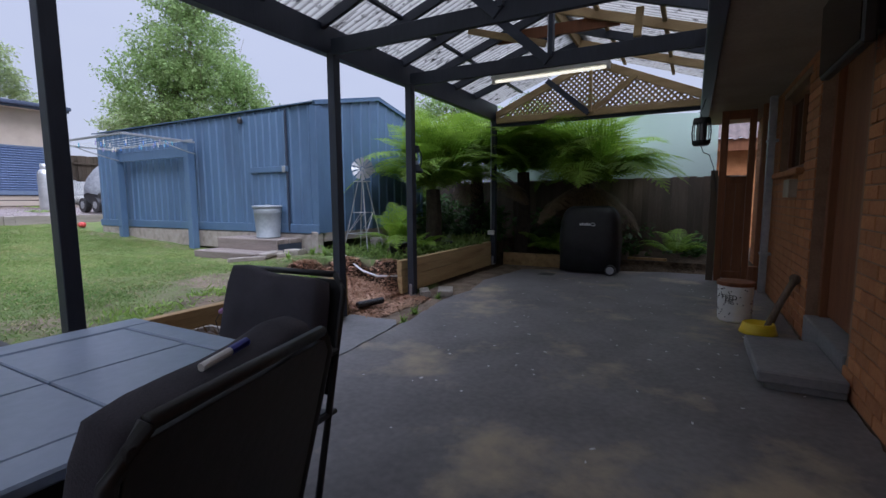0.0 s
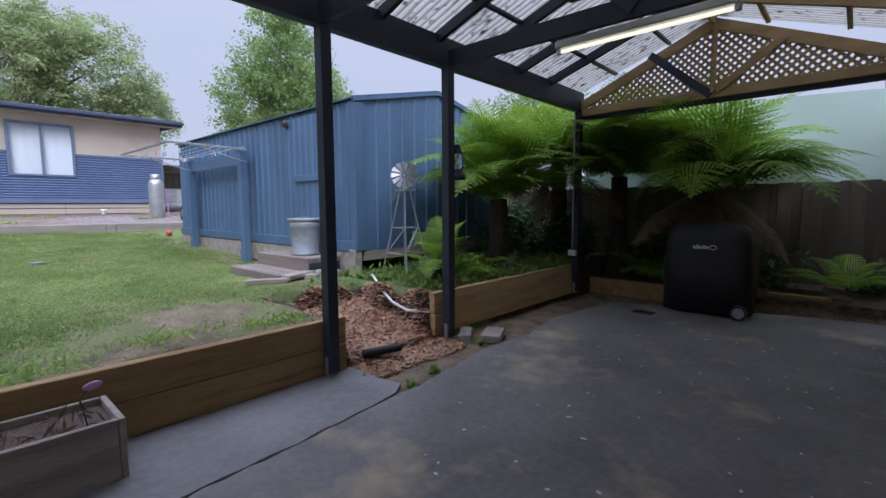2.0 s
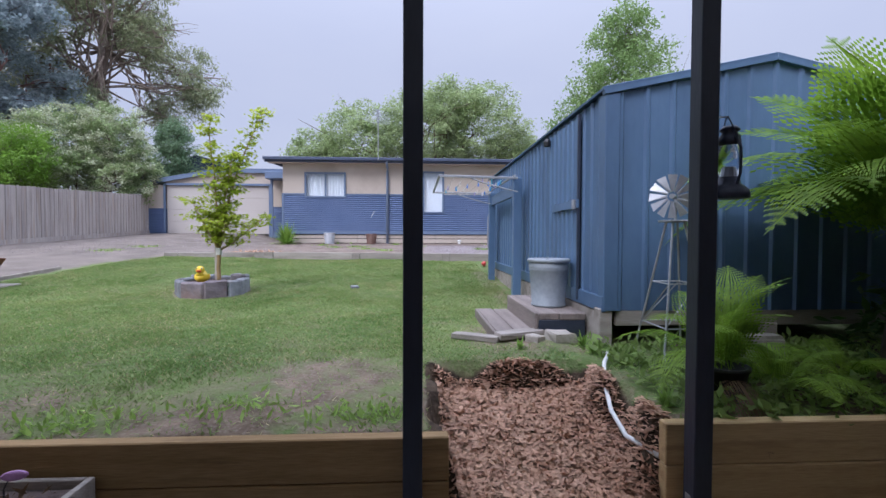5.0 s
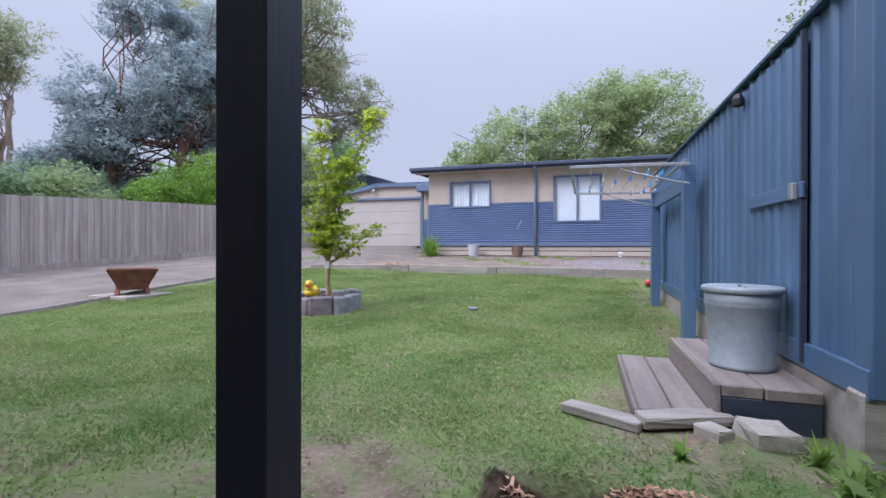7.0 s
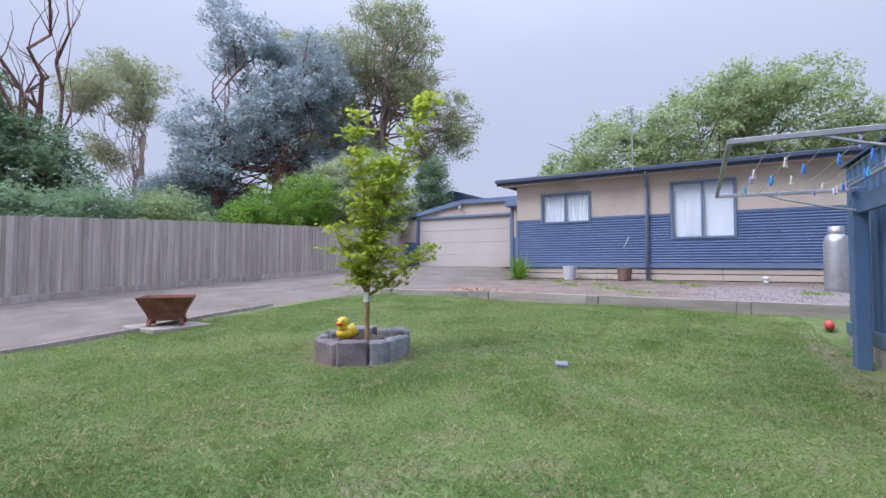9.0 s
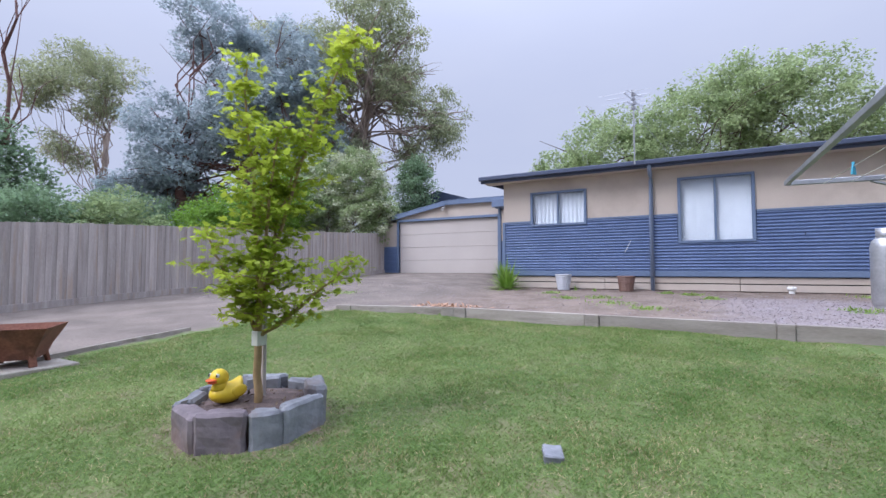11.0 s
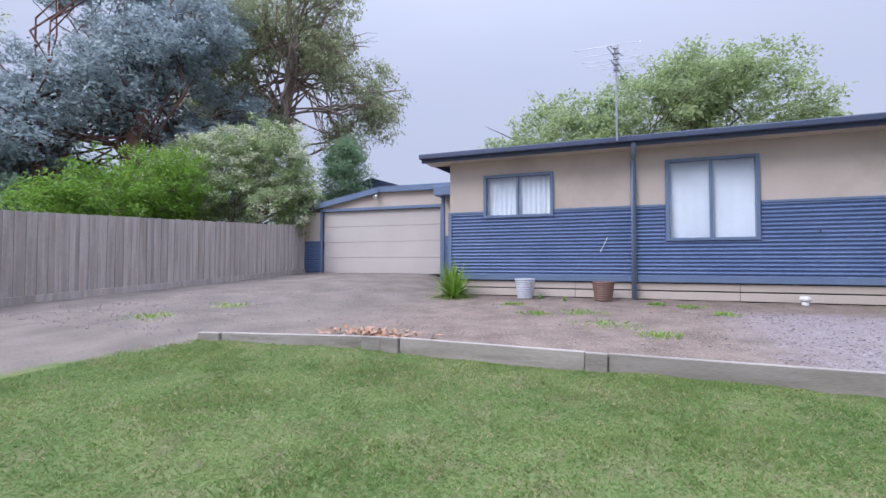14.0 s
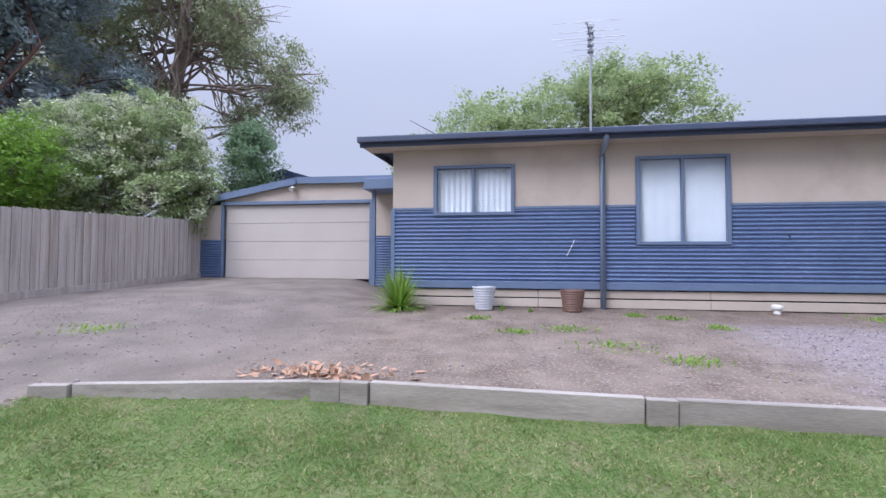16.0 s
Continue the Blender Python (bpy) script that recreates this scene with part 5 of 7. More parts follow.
RCX, RCY = -8.32, 0.22
M_BROWNSTONE = material("brown_stone", (0.12, 0.1, 0.11), (0.23, 0.19, 0.2), 4.0, 0.8, 0.6, 18, stain=(0.2, 0.13, 0.1), stain_scale=2.5, stain_amount=0.6)
ring = thing("stone_planter_ring", (RCX, RCY, 0.4), "ring of rough bluestone blocks round the maple", "planter")
rr = random.Random(9)
corners = ((11, 0.6), (46, 0.56), (70, 0.58), (116, 0.56), (164, 0.59), (199, 0.54), (244, 0.54), (285, 0.55), (330, 0.56))
heights = (0.7, 0.69, 0.7, 0.74, 0.7, 0.73, 0.7, 0.69, 0.68)
for k, (deg, rad) in enumerate(corners):
    deg2, rad2 = corners[(k + 1) % len(corners)]
    deg2 += 360 if deg2 < deg else 0
    a, b = radians(deg + 1.2), radians(deg2 - 1.2)
    p, q = Vector((RCX + rad * math.cos(a), RCY + rad * math.sin(a), 0)), Vector((RCX + rad2 * math.cos(b), RCY + rad2 * math.sin(b), 0))
    length, along = (q - p).length, (q - p).normalized()
    depth = rr.uniform(0.12, 0.17)
    bm = box(0, length, 0, depth, -0.06, heights[k] - 0.46, 0.022)
    bmesh.ops.subdivide_edges(bm, edges=[e for e in bm.edges if e.calc_length() > 0.08], cuts=3, use_grid_fill=True)
    for v in bm.verts:
        n3 = noise.noise_vector(v.co * 9 + Vector((k * 7.0, 0, 0)))
        v.co += n3 * 0.013
        if v.co.y > depth * 0.5:
            v.co.x = length * 0.5 + (v.co.x - length * 0.5) * 0.72
    bm.transform(Matrix.Translation((p.x, p.y, 0.46)) @ Matrix.Rotation(math.atan2(along.y, along.x), 4, "Z"))
    part("stone", bm, M_BROWNSTONE if k in (0, 8) else M_STONE, ring)
part("soil", lathe(RCX, RCY, [(0.48, 0.42), (0.47, 0.61), (0.3, 0.645), (0.02, 0.67)], 22), M_SOIL, ring, "dark bark and soil")
bg = np.random.default_rng(19)
ba, bq = bg.uniform(0, 6.283, 700), 0.44 * np.sqrt(bg.uniform(0, 1, 700))
bcn = np.stack([RCX + bq * np.cos(ba), RCY + bq * np.sin(ba), 0.668 - 0.11 * bq], 1)
v, f = leaf_quads(bcn, 0.035, 0.4, 0.0, 0.4, bg)
tagged(soup("mulch", v, f, M_BARK, ring, "loose bark mulch"), kind="stuff")

# ---- rubber duck ----
DX, DY, DZ = -8.14, 0.13, 0.645
AF = Vector((0.9, 0.12, 0)).normalized()
duck = thing("rubber_duck", (DX, DY, DZ), "big yellow rubber duck with an orange beak", "toy")


def ball(c, rx, ry, rz, ang=0.0, bm=None, seg=16):
    own = bmesh.new()
    bmesh.ops.create_uvsphere(own, u_segments=seg, v_segments=seg // 2 + 2, radius=1.0)
    own.transform(Matrix.Translation(c) @ Matrix.Rotation(ang, 4, "Z") @ Matrix.Diagonal((rx, ry, rz, 1)))
    return merge(bm, own)


ang = math.atan2(AF.y, AF.x)
bodyb = bmesh.new()
bmesh.ops.create_uvsphere(bodyb, u_segments=28, v_segments=18, radius=1.0)
for v in bodyb.verts:
    x, y, z = v.co
    tail = max(0.0, -x - 0.35)
    v.co = Vector((x * 0.138, y * 0.1 * (1 - 0.5 * tail), z * (0.082 if z > 0 else 0.075) + 0.09 * tail * tail * 2.2 - 0.01 * math.exp(-((x + 0.1) * 4) ** 2) * (z > 0)))
bodyb.transform(Matrix.Translation((DX, DY, DZ + 0.082)) @ Matrix.Rotation(ang, 4, "Z"))
part("body", bodyb, M_YELLOW, duck, smooth=True)
part("neck", lathe(DX + AF.x * 0.07, DY + AF.y * 0.07, [(0.062, DZ + 0.12), (0.05, DZ + 0.15), (0.052, DZ + 0.18)], 18), M_YELLOW, duck, smooth=True)
part("head", ball(Vector((DX, DY, DZ + 0.207)) + AF * 0.075, 0.068, 0.066, 0.064, ang), M_YELLOW, duck, smooth=True)
beak = ball(Vector((DX, DY, DZ + 0.2)) + AF * 0.142, 0.042, 0.042, 0.011, ang)
ball(Vector((DX, DY, DZ + 0.182)) + AF * 0.134, 0.036, 0.036, 0.01, ang, beak)
part("beak", beak, M_ORANGE, duck, "orange-red beak", smooth=True)
for sd in (-1, 1):
    side = Vector((-AF.y, AF.x, 0)) * sd
    part("eye_white", ball(Vector((DX, DY, DZ + 0.23)) + AF * 0.12 + side * 0.034, 0.014, 0.014, 0.017, ang, None, 10), M_WHITE, duck, "white of the eye", smooth=True)
    part("eye", ball(Vector((DX, DY, DZ + 0.232)) + AF * 0.131 + side * 0.036, 0.008, 0.008, 0.01, ang, None, 10), M_BLACK, duck, "black eye", smooth=True)
for sd in (-1, 1):
    side = Vector((-AF.y, AF.x, 0)) * sd
    part("wing", ball(Vector((DX, DY, DZ + 0.095)) + side * 0.09 - AF * 0.03, 0.075, 0.02, 0.045, ang, None, 14), M_YELLOW, duck, smooth=True)

# ---- fire pit ----
FX, FY = -8.03, -3.26
FZ = float(ground_z(FX, FY)) + 0.03
pit = thing("fire_pit", (FX, FY, FZ), "rusty square flared steel fire pit on a slab", "fire pit")
fb = bmesh.new()
fa = 0.15
prof = ((0.24, 0.08), (0.29, 0.2), (0.34, 0.28), (0.42, 0.42), (0.41, 0.42), (0.33, 0.28), (0.23, 0.1))
rings = []
for r, z in prof:
    rings.append([fb.verts.new((FX + r * math.cos(fa + k * math.pi / 2) * 1.2, FY + r * math.sin(fa + k * math.pi / 2) * 1.2, FZ + z)) for k in range(4)])
for a, b in zip(rings, rings[1:]):
    for k in range(4):
        fb.faces.new((a[k], a[(k + 1) % 4], b[(k + 1) % 4], b[k]))
fb.faces.new(rings[0][::-1])
fb.faces.new(rings[-1])
part("bowl", fb, M_RUST, pit)
for k in range(4):
    a = fa + k * math.pi / 2
    part("leg", bar((FX + 0.3 * math.cos(a), FY + 0.3 * math.sin(a), FZ), (FX + 0.27 * math.cos(a), FY + 0.27 * math.sin(a), FZ + 0.12), 0.07, 0.03), M_RUST, pit)
solid("paving_slab", box(FX - 0.42, FX + 0.42, FY - 0.42, FY + 0.42, FZ - 0.08, FZ, 0.01), M_CONC, "grey concrete paver under the fire pit", "paver")

# ---- ferns ----
def frond_mesh(name, length, arch, mat, seed):
    g = np.random.default_rng(seed)
    V, F = [], []

    def quad(p):
        i = len(V)
        V.extend(p)
        F.append((i, i + 1, i + 2, i + 3))
    n = 30
    spine = [np.array((length * (s - 0.16 * s * s), 0.0, length * (arch * s - (arch + 0.28) * s * s))) for s in np.linspace(0, 1, n + 1)]
    for i in range(n):
        s = i / n
        d = spine[i + 1] - spine[i]
        w = np.array((0, 0.006 * (1 - s) + 0.002, 0))
        quad([spine[i] - w, spine[i] + w, spine[i + 1] + w, spine[i + 1] - w])
        pl = length * 0.25 * math.sin(math.pi * min(1, (s * 0.92 + 0.1))) ** 0.8 * (1 if s > 0.08 else 0)
        if pl < 0.02:
            continue
        fwd = d / np.linalg.norm(d)
        for side in (-1, 1):
            out = np.array((0.35, side, -0.12 + 0.05 * g.normal()))
            out /= np.linalg.norm(out)
            m = 8
            for k in range(m):
                t0, t1 = k / m, (k + 0.85) / m
                a, b = spine[i] + out * pl * t0 - np.array((0, 0, 0.25 * pl * t0 * t0)), spine[i] + out * pl * t1 - np.array((0, 0, 0.25 * pl * t1 * t1))
                lw = 0.046 * (1 - t0 * 0.75) * length / 1.4
                quad([a, (a + b) / 2 + fwd * lw, b, (a + b) / 2 - fwd * lw])
    me = bpy.data.meshes.new(name)
    me.from_pydata([tuple(v) for v in V], [], F)
    me.materials.append(mat)
    return me


FRONDS = [frond_mesh("frond", 1.35, 0.75, M_FROND, 1), frond_mesh("frond", 1.35, 0.55, M_FROND, 2), frond_mesh("frond", 1.35, 0.35, M_FROND, 3)]
DRY = [frond_mesh("frond", 1.1, 0.05, M_DRYFROND, 4)]


def tree_fern(name, x, y, z0, crown, count, scale, label, seed, dry=3, spread=1.0):
    r = random.Random(seed)
    t = thing(name, (x, y, z0), label, "fern")
    if crown - z0 > 0.25:
        bm = tube([(x, y, z0 - 0.05), (x + 0.03, y, (z0 + crown) / 2), (x, y + 0.02, crown)], [0.16, 0.13, 0.11], 12)
        for v in bm.verts:
            v.co += Vector((r.uniform(-1, 1), r.uniform(-1, 1), 0)) * 0.02
        part("trunk", bm, M_FERNTRUNK, t, "fibrous dark trunk")
    for k in range(count + dry):
        me = r.choice(FRONDS if k < count else DRY)
        ob = new("frond", me)
        ob.parent = t
        a = k * 2.4 + r.uniform(-0.3, 0.3)
        ob.location = (0.06 * math.cos(a), 0.06 * math.sin(a), crown - z0)
        ob.rotation_euler = (r.uniform(-0.25, 0.25), r.uniform(-1.0, -0.15) * spread if k < count else r.uniform(0.2, 0.7), a)
        s = scale * r.uniform(0.75, 1.1)
        ob.scale = (s, s, s)
    return t


tree_fern("tree_fern", -3.8, 7.0, 0.4, 1.4, 46, 1.22, "tree fern with arching bright green fronds in the bed", 1, 0, 1.35)
tree_fern("tree_fern", -1.5, 8.75, 0.15, 1.5, 52, 1.42, "tree fern with arching fronds behind the covered barbecue", 2, 7, 1.25)
tree_fern("tree_fern", -2.75, 8.75, 0.15, 1.75, 54, 1.35, "shaded tree fern by the back fence", 3, 0, 1.15)
tree_fern("tree_fern", -3.6, 8.4, 0.4, 1.9, 34, 1.3, "dark tree fern in the corner of the bed", 4)
tree_fern("ground_fern", -3.45, 5.75, 0.42, 0.5, 11, 0.36, "small green fern growing in the bed", 5, 0)
tree_fern("ground_fern", -3.6, 6.3, 0.42, 0.5, 10, 0.36, "small green fern growing in the bed", 6, 0)
tree_fern("ground_fern", -2.1, 8.55, 0.15, 0.25, 12, 0.6, "low fern beside the barbecue", 7, 0)
tree_fern("ground_fern", 0.0, 9.0, 0.15, 0.25, 10, 0.55, "low fern along the back fence", 8, 0)
gf = np.random.default_rng(14)
M_COVERPLANT = leaf_material("groundcover_leaf", (0.13, 0.21, 0.045), (0.28, 0.38, 0.11), 0.45)
cu, _ = leaf_centres([(-2.0, 9.3, 0.5, 1.6, 0.35, 0.55), (-5.2, 9.1, 0.9, 1.6, 0.6, 0.7), (-3.6, 8.6, 0.7, 0.5, 0.7, 0.5), (-4.2, 7.8, 0.6, 0.4, 0.8, 0.4), (0.3, 9.5, 0.3, 0.5, 0.3, 0.3)], 420, 22, 0.12, gf, 0.0)
uv, uf = leaf_quads(cu, 0.13, 0.4, 0.3, 0.35, gf)
tagged(soup("undergrowth", uv, uf, M_UNDER), "dark leafy undergrowth along the back fence", "plants", kind="stuff")
cu = np.stack([gf.uniform(-4.6, -3.05, 2600), gf.uniform(4.95, 8.2, 2600), np.full(2600, 0.46)], 1)
cu[:, 2] = surface_z(cu[:, 0], cu[:, 1]) + gf.uniform(0.0, 0.06, 2600)
cu = cu[gf.uniform(size=2600) < 0.35 + 0.5 * (np.sin(cu[:, 0] * 4) * np.sin(cu[:, 1] * 3) > -0.1)]
uv, uf = leaf_quads(np.repeat(cu, 4, 0) + gf.normal(size=(len(cu) * 4, 3)) * 0.03, 0.07, 0.4, -0.3, 0.4, gf)
tagged(soup("groundcover", uv, uf, M_COVERPLANT), "low green weeds and groundcover in the bed", "plants", kind="stuff")

# ---- lawn grass and bark chips ----
ng = 620000
ax, ay = rng.uniform(-13.9, -2.98, ng), rng.uniform(-3.3, 5.2, ng)
keep = (ax > kerb_x(ay) + 0.06) & (ay > lawn_left(ax) + rng.normal(size=ng) * 0.12) & ~((ax > -4.28) & (ay > 3.6) & (ay < 4.9)) & (np.hypot(ax - RCX, ay - RCY) > 0.58)
keep &= ~((ax > -6.52) & (ax < -4.9) & (ay > 4.22)) & ~((ay > 5.05) & (ax < -4.5))
b1 = np.array([noise.noise((a * 1.4, b * 1.4, 2.2)) + 0.6 * noise.noise((a * 5, b * 5, 8.0)) for a, b in zip(ax, ay)])
worn = smooth(-4.8, -3.3, ax) * 0.6 + 0.45 * smooth(1.0, 0.2, np.hypot((ax + 3.9) / 1.1, (ay - 2.9) / 1.1)) + 0.5 * smooth(1.2, 0.4, np.hypot((ax + 5.2) / 1.2, (ay - 4.4) / 0.7)) + 0.35 * smooth(0.8, 0.2, np.abs(ay - 4.9) / 0.4)
keep &= rng.uniform(size=ng) < np.clip(0.9 + 0.35 * b1 - 1.2 * worn, 0.06, 1)
ax, ay, bn = ax[keep], ay[keep], b1[keep]
n = len(ax)
az = surface_z(ax, ay) - 0.003
hh = (0.012 + 0.01 * rng.uniform(size=n) + 0.016 * np.clip(bn + 0.1, 0, 1))
th = rng.uniform(0, 2 * np.pi, n)
lean = rng.normal(size=(n, 2)) * 0.026
w = 0.0048
base = np.stack([ax, ay, az], 1)
side = np.stack([np.cos(th), np.sin(th), np.zeros(n)], 1) * w
tip = base + np.stack([lean[:, 0], lean[:, 1], hh], 1)
gv = np.stack([base - side, base + side, tip], 1)
dryness = np.array([noise.noise((a * 0.9 + 40, b * 0.9, 5.1)) + 0.7 * noise.noise((a * 3.1, b * 3.1, 9.0)) for a, b in zip(ax[::4], ay[::4])]).repeat(4)[:n]
straw = rng.uniform(size=n) < np.clip(0.03 + 1.3 * (dryness - 0.12), 0.02, 0.65)
for nm, pick, mt, lb in (("lawn_grass", ~straw, M_GRASS, "short patchy green lawn grass"), ("dry_grass", straw, M_STRAW, "dry straw-coloured patches in the lawn")):
    pv = gv[pick].reshape(-1, 3)
    tagged(soup(nm, pv, np.arange(len(pv)).reshape(-1, 3), mt), lb, "grass", kind="stuff")

nc = 26000
cx, cy = rng.uniform(-4.25, -2.6, nc), rng.uniform(3.66, 4.85, nc)
kc = (cx < -2.9) | (rng.uniform(size=nc) < 0.25)
cx, cy = cx[kc], cy[kc]
nc = len(cx)
cz = surface_z(cx, cy) + rng.uniform(0.004, 0.035, nc)
cd = np.stack([rng.normal(size=nc), rng.normal(size=nc), rng.normal(size=nc) * 0.3], 1)
cd /= np.linalg.norm(cd, axis=1)[:, None]
cs = np.cross(cd, np.stack([rng.normal(size=nc) * 0.4, rng.normal(size=nc) * 0.4, np.ones(nc)], 1))
cs /= np.linalg.norm(cs, axis=1)[:, None]
cl, cw = rng.uniform(0.01, 0.036, (nc, 1)), rng.uniform(0.004, 0.011, (nc, 1))
cc = np.stack([cx, cy, cz], 1)
cv = np.stack([cc - cd * cl - cs * cw, cc + cd * cl - cs * cw * 0.6, cc + cd * cl + cs * cw * 0.8, cc - cd * cl + cs * cw], 1).reshape(-1, 3)
tagged(soup("bark_chips", cv, np.arange(4 * nc).reshape(nc, 4), M_CHIP), "reddish brown bark chips covering the cutting", "mulch", kind="stuff")

# ---- outdoor table and chairs ----
table = thing("outdoor_table", (-1.25, 0.15, 0), "slate-blue metal outdoor table with a panelled top", "table")
TX0, TX1, TY0, TY1, TZ = -1.77, -0.74, -0.75, 1.0, 0.742
for a, b, c, d in ((TX0, TX0 + 0.12, TY0, TY1), (TX1 - 0.12, TX1, TY0, TY1), (TX0 + 0.122, TX1 - 0.122, TY0, TY0 + 0.1), (TX0 + 0.122, TX1 - 0.122, TY1 - 0.1, TY1)):
    part("border_rail", box(a, b, c, d, TZ - 0.03, TZ, 0.006), M_SLATE, table)
for i in range(2):
    for j in range(4):
        a = TX0 + 0.124 + i * (TX1 - TX0 - 0.248) / 2
        c = TY0 + 0.104 + j * (TY1 - TY0 - 0.208) / 4
        part("top_panel", box(a + 0.003, a + (TX1 - TX0 - 0.248) / 2 - 0.003, c + 0.003, c + (TY1 - TY0 - 0.208) / 4 - 0.003, TZ - 0.02, TZ - 0.003, 0.004), M_SLATE, table)
for a in (TX0 + 0.06, TX1 - 0.06):
    for c in (TY0 + 0.08, TY1 - 0.08):
        part("leg", box(a - 0.025, a + 0.025, c - 0.025, c + 0.025, 0, TZ - 0.03, 0.004), M_BLACK, table)
part("apron", box(TX0 + 0.04, TX1 - 0.04, TY1 - 0.07, TY1 - 0.04, TZ - 0.09, TZ - 0.03, 0.003), M_BLACK, table)
part("apron", box(TX1 - 0.07, TX1 - 0.04, TY0 + 0.04, TY1 - 0.04, TZ - 0.09, TZ - 0.03, 0.003), M_BLACK, table)


def cushion(x0, x1, y0, y1, z0, z1, m=None, sag=0.0):
    bm = box(x0, x1, y0, y1, z0, z1)
    bmesh.ops.subdivide_edges(bm, edges=bm.edges[:], cuts=5, use_grid_fill=True)
    cx, cy, cz = (x0 + x1) / 2, (y0 + y1) / 2, (z0 + z1) / 2
    for v in bm.verts:
        u = Vector(((v.co.x - cx) / (x1 - x0) * 2, (v.co.y - cy) / (y1 - y0) * 2, (v.co.z - cz) / (z1 - z0) * 2))
        big = max(range(3), key=lambda i: abs(u[i]))
        k = 1 - 0.06 * sum(u[i] ** 4 for i in range(3) if i != big)
        tuft = 0.012 * math.exp(-((abs(u.x) - 0.4) ** 2 + (u.z - 0.05) ** 2) * 18)
        v.co = Vector((cx, cy, cz)) + Vector((u.x * (x1 - x0) / 2 * k, u.y * ((y1 - y0) / 2 * k - tuft), u.z * (z1 - z0) / 2 * k))
    if sag:
        for v in bm.verts:
            t = min(max((v.co.x - 0.02) / 0.2, 0), 1)
            v.co.z -= sag * (1 - t * t * (3 - 2 * t)) * max(0, (v.co.z - z0) / (z1 - z0))
    if m:
        bm.transform(m)
    return bm


chair = thing("outdoor_chair", (0, 0, 0), "black metal outdoor armchair with a thick charcoal cushion", "chair", "chairs round the outdoor table")
rec = Matrix.Translation((0, -0.2, 0.45)) @ Matrix.Rotation(radians(14), 4, "X")
part("seat_cushion", cushion(-0.24, 0.24, -0.2, 0.26, 0.4, 0.48), M_CUSHION, chair, smooth=True)
part("back_cushion", cushion(-0.25, 0.25, -0.015, 0.095, 0.0, 0.515, rec, 0.04), M_CUSHION, chair, smooth=True)
for s in (-1, 1):
    x = 0.275 * s
    part("back_post", tube([rec @ Vector((x, -0.035, -0.42)), rec @ Vector((x, -0.035, 0.0)), rec @ Vector((x, -0.035, 0.43)), rec @ Vector((x - 0.05 * s, -0.035, 0.495))], 0.014, 8), M_BLACK, chair, smooth=True)
    part("armrest", box(x - 0.025, x + 0.025, -0.27, 0.3, 0.625, 0.648, 0.006), M_BLACK, chair)
    part("front_leg", tube([(x, 0.26, 0.0), (x, 0.25, 0.63)], 0.014, 8), M_BLACK, chair, smooth=True)
    part("seat_rail", tube([(x, -0.26, 0.39), (x, 0.26, 0.39)], 0.012, 8), M_BLACK, chair, smooth=True)
part("back_rail", tube([rec @ Vector((-0.225, -0.035, 0.495)), rec @ Vector((0.225, -0.035, 0.495))], 0.014, 8), M_BLACK, chair, smooth=True)
part("sling_back", box(-0.26, 0.26, -0.045, -0.03, 0.02, 0.475, 0.002, None, rec), M_BLACK, chair)
part("sling_seat", box(-0.26, 0.26, -0.24, 0.26, 0.385, 0.398, 0.002), M_BLACK, chair)
part("cross_rail", tube([(-0.275, 0.255, 0.2), (0.275, 0.255, 0.2)], 0.01, 6), M_BLACK, chair)
copy_thing(chair, pose(-1.22, 1.02, 0.0, 0, 0, 184))
copy_thing(chair, pose(-2.1, 0.42, 0.0, 0, 0, -92))
chair.matrix_basis = pose(-0.785, 0.455, 0.0, 0, 0, 103)
pen = thing("marker_pen", (-0.51, 0.5, 0.92), "white marker with a blue cap on the chair cushion", "pen")
part("barrel", tube([(-0.5, 0.465, 0.93), (-0.515, 0.535, 0.937)], 0.008, 8), M_WHITE, pen)
M_BLUECAP = material("blue_plastic", (0.03, 0.04, 0.3), (0.04, 0.05, 0.36), 4, 0.4, 0.02)
part("cap", tube([(-0.515, 0.535, 0.937), (-0.525, 0.58, 0.942)], 0.009, 8), M_BLUECAP, pen, "blue cap")

# ---- planter box by the sleeper wall ----
planter = thing("planter_box", (-2.7, 1.75, 0), "grey timber planter box with dry soil", "planter")
for a, b, c, d in ((-2.9, -2.5, 1.42, 1.45), (-2.9, -2.5, 2.05, 2.08), (-2.53, -2.5, 1.452, 2.048), (-2.9, -2.87, 1.452, 2.048)):
    part("side_board", box(a, b, c, d, 0.0, 0.3, 0.004), M_GREYSLEEPER, planter)
part("soil", box(-2.868, -2.532, 1.452, 2.048, 0.02, 0.26), M_SOIL, planter)
gp = np.random.default_rng(41)
pc = np.stack([gp.uniform(-2.85, -2.55, 160), gp.uniform(1.48, 2.02, 160), np.full(160, 0.27)], 1)
v, f = leaf_quads(pc, 0.06, 0.4, -0.3, 0.2, gp)
tagged(soup("dry_litter", v, f, M_DRYFROND, planter), kind="stuff")
M_PINK = material("lilac_plastic", (0.5, 0.26, 0.5), (0.6, 0.34, 0.6), 4, 0.4, 0.02)
tag = thing("garden_ornament", (-2.6, 1.95, 0.26), "lilac plastic leaf ornament on a thin stick", "ornament")
part("stick", tube([(-2.6, 1.95, 0.26), (-2.62, 1.93, 0.4), (-2.61, 1.96, 0.45)], 0.003, 5), M_BLACK, tag)
part("leaf", ball((-2.61, 1.98, 0.46), 0.012, 0.045, 0.02, 0.3, None, 10), M_PINK, tag)

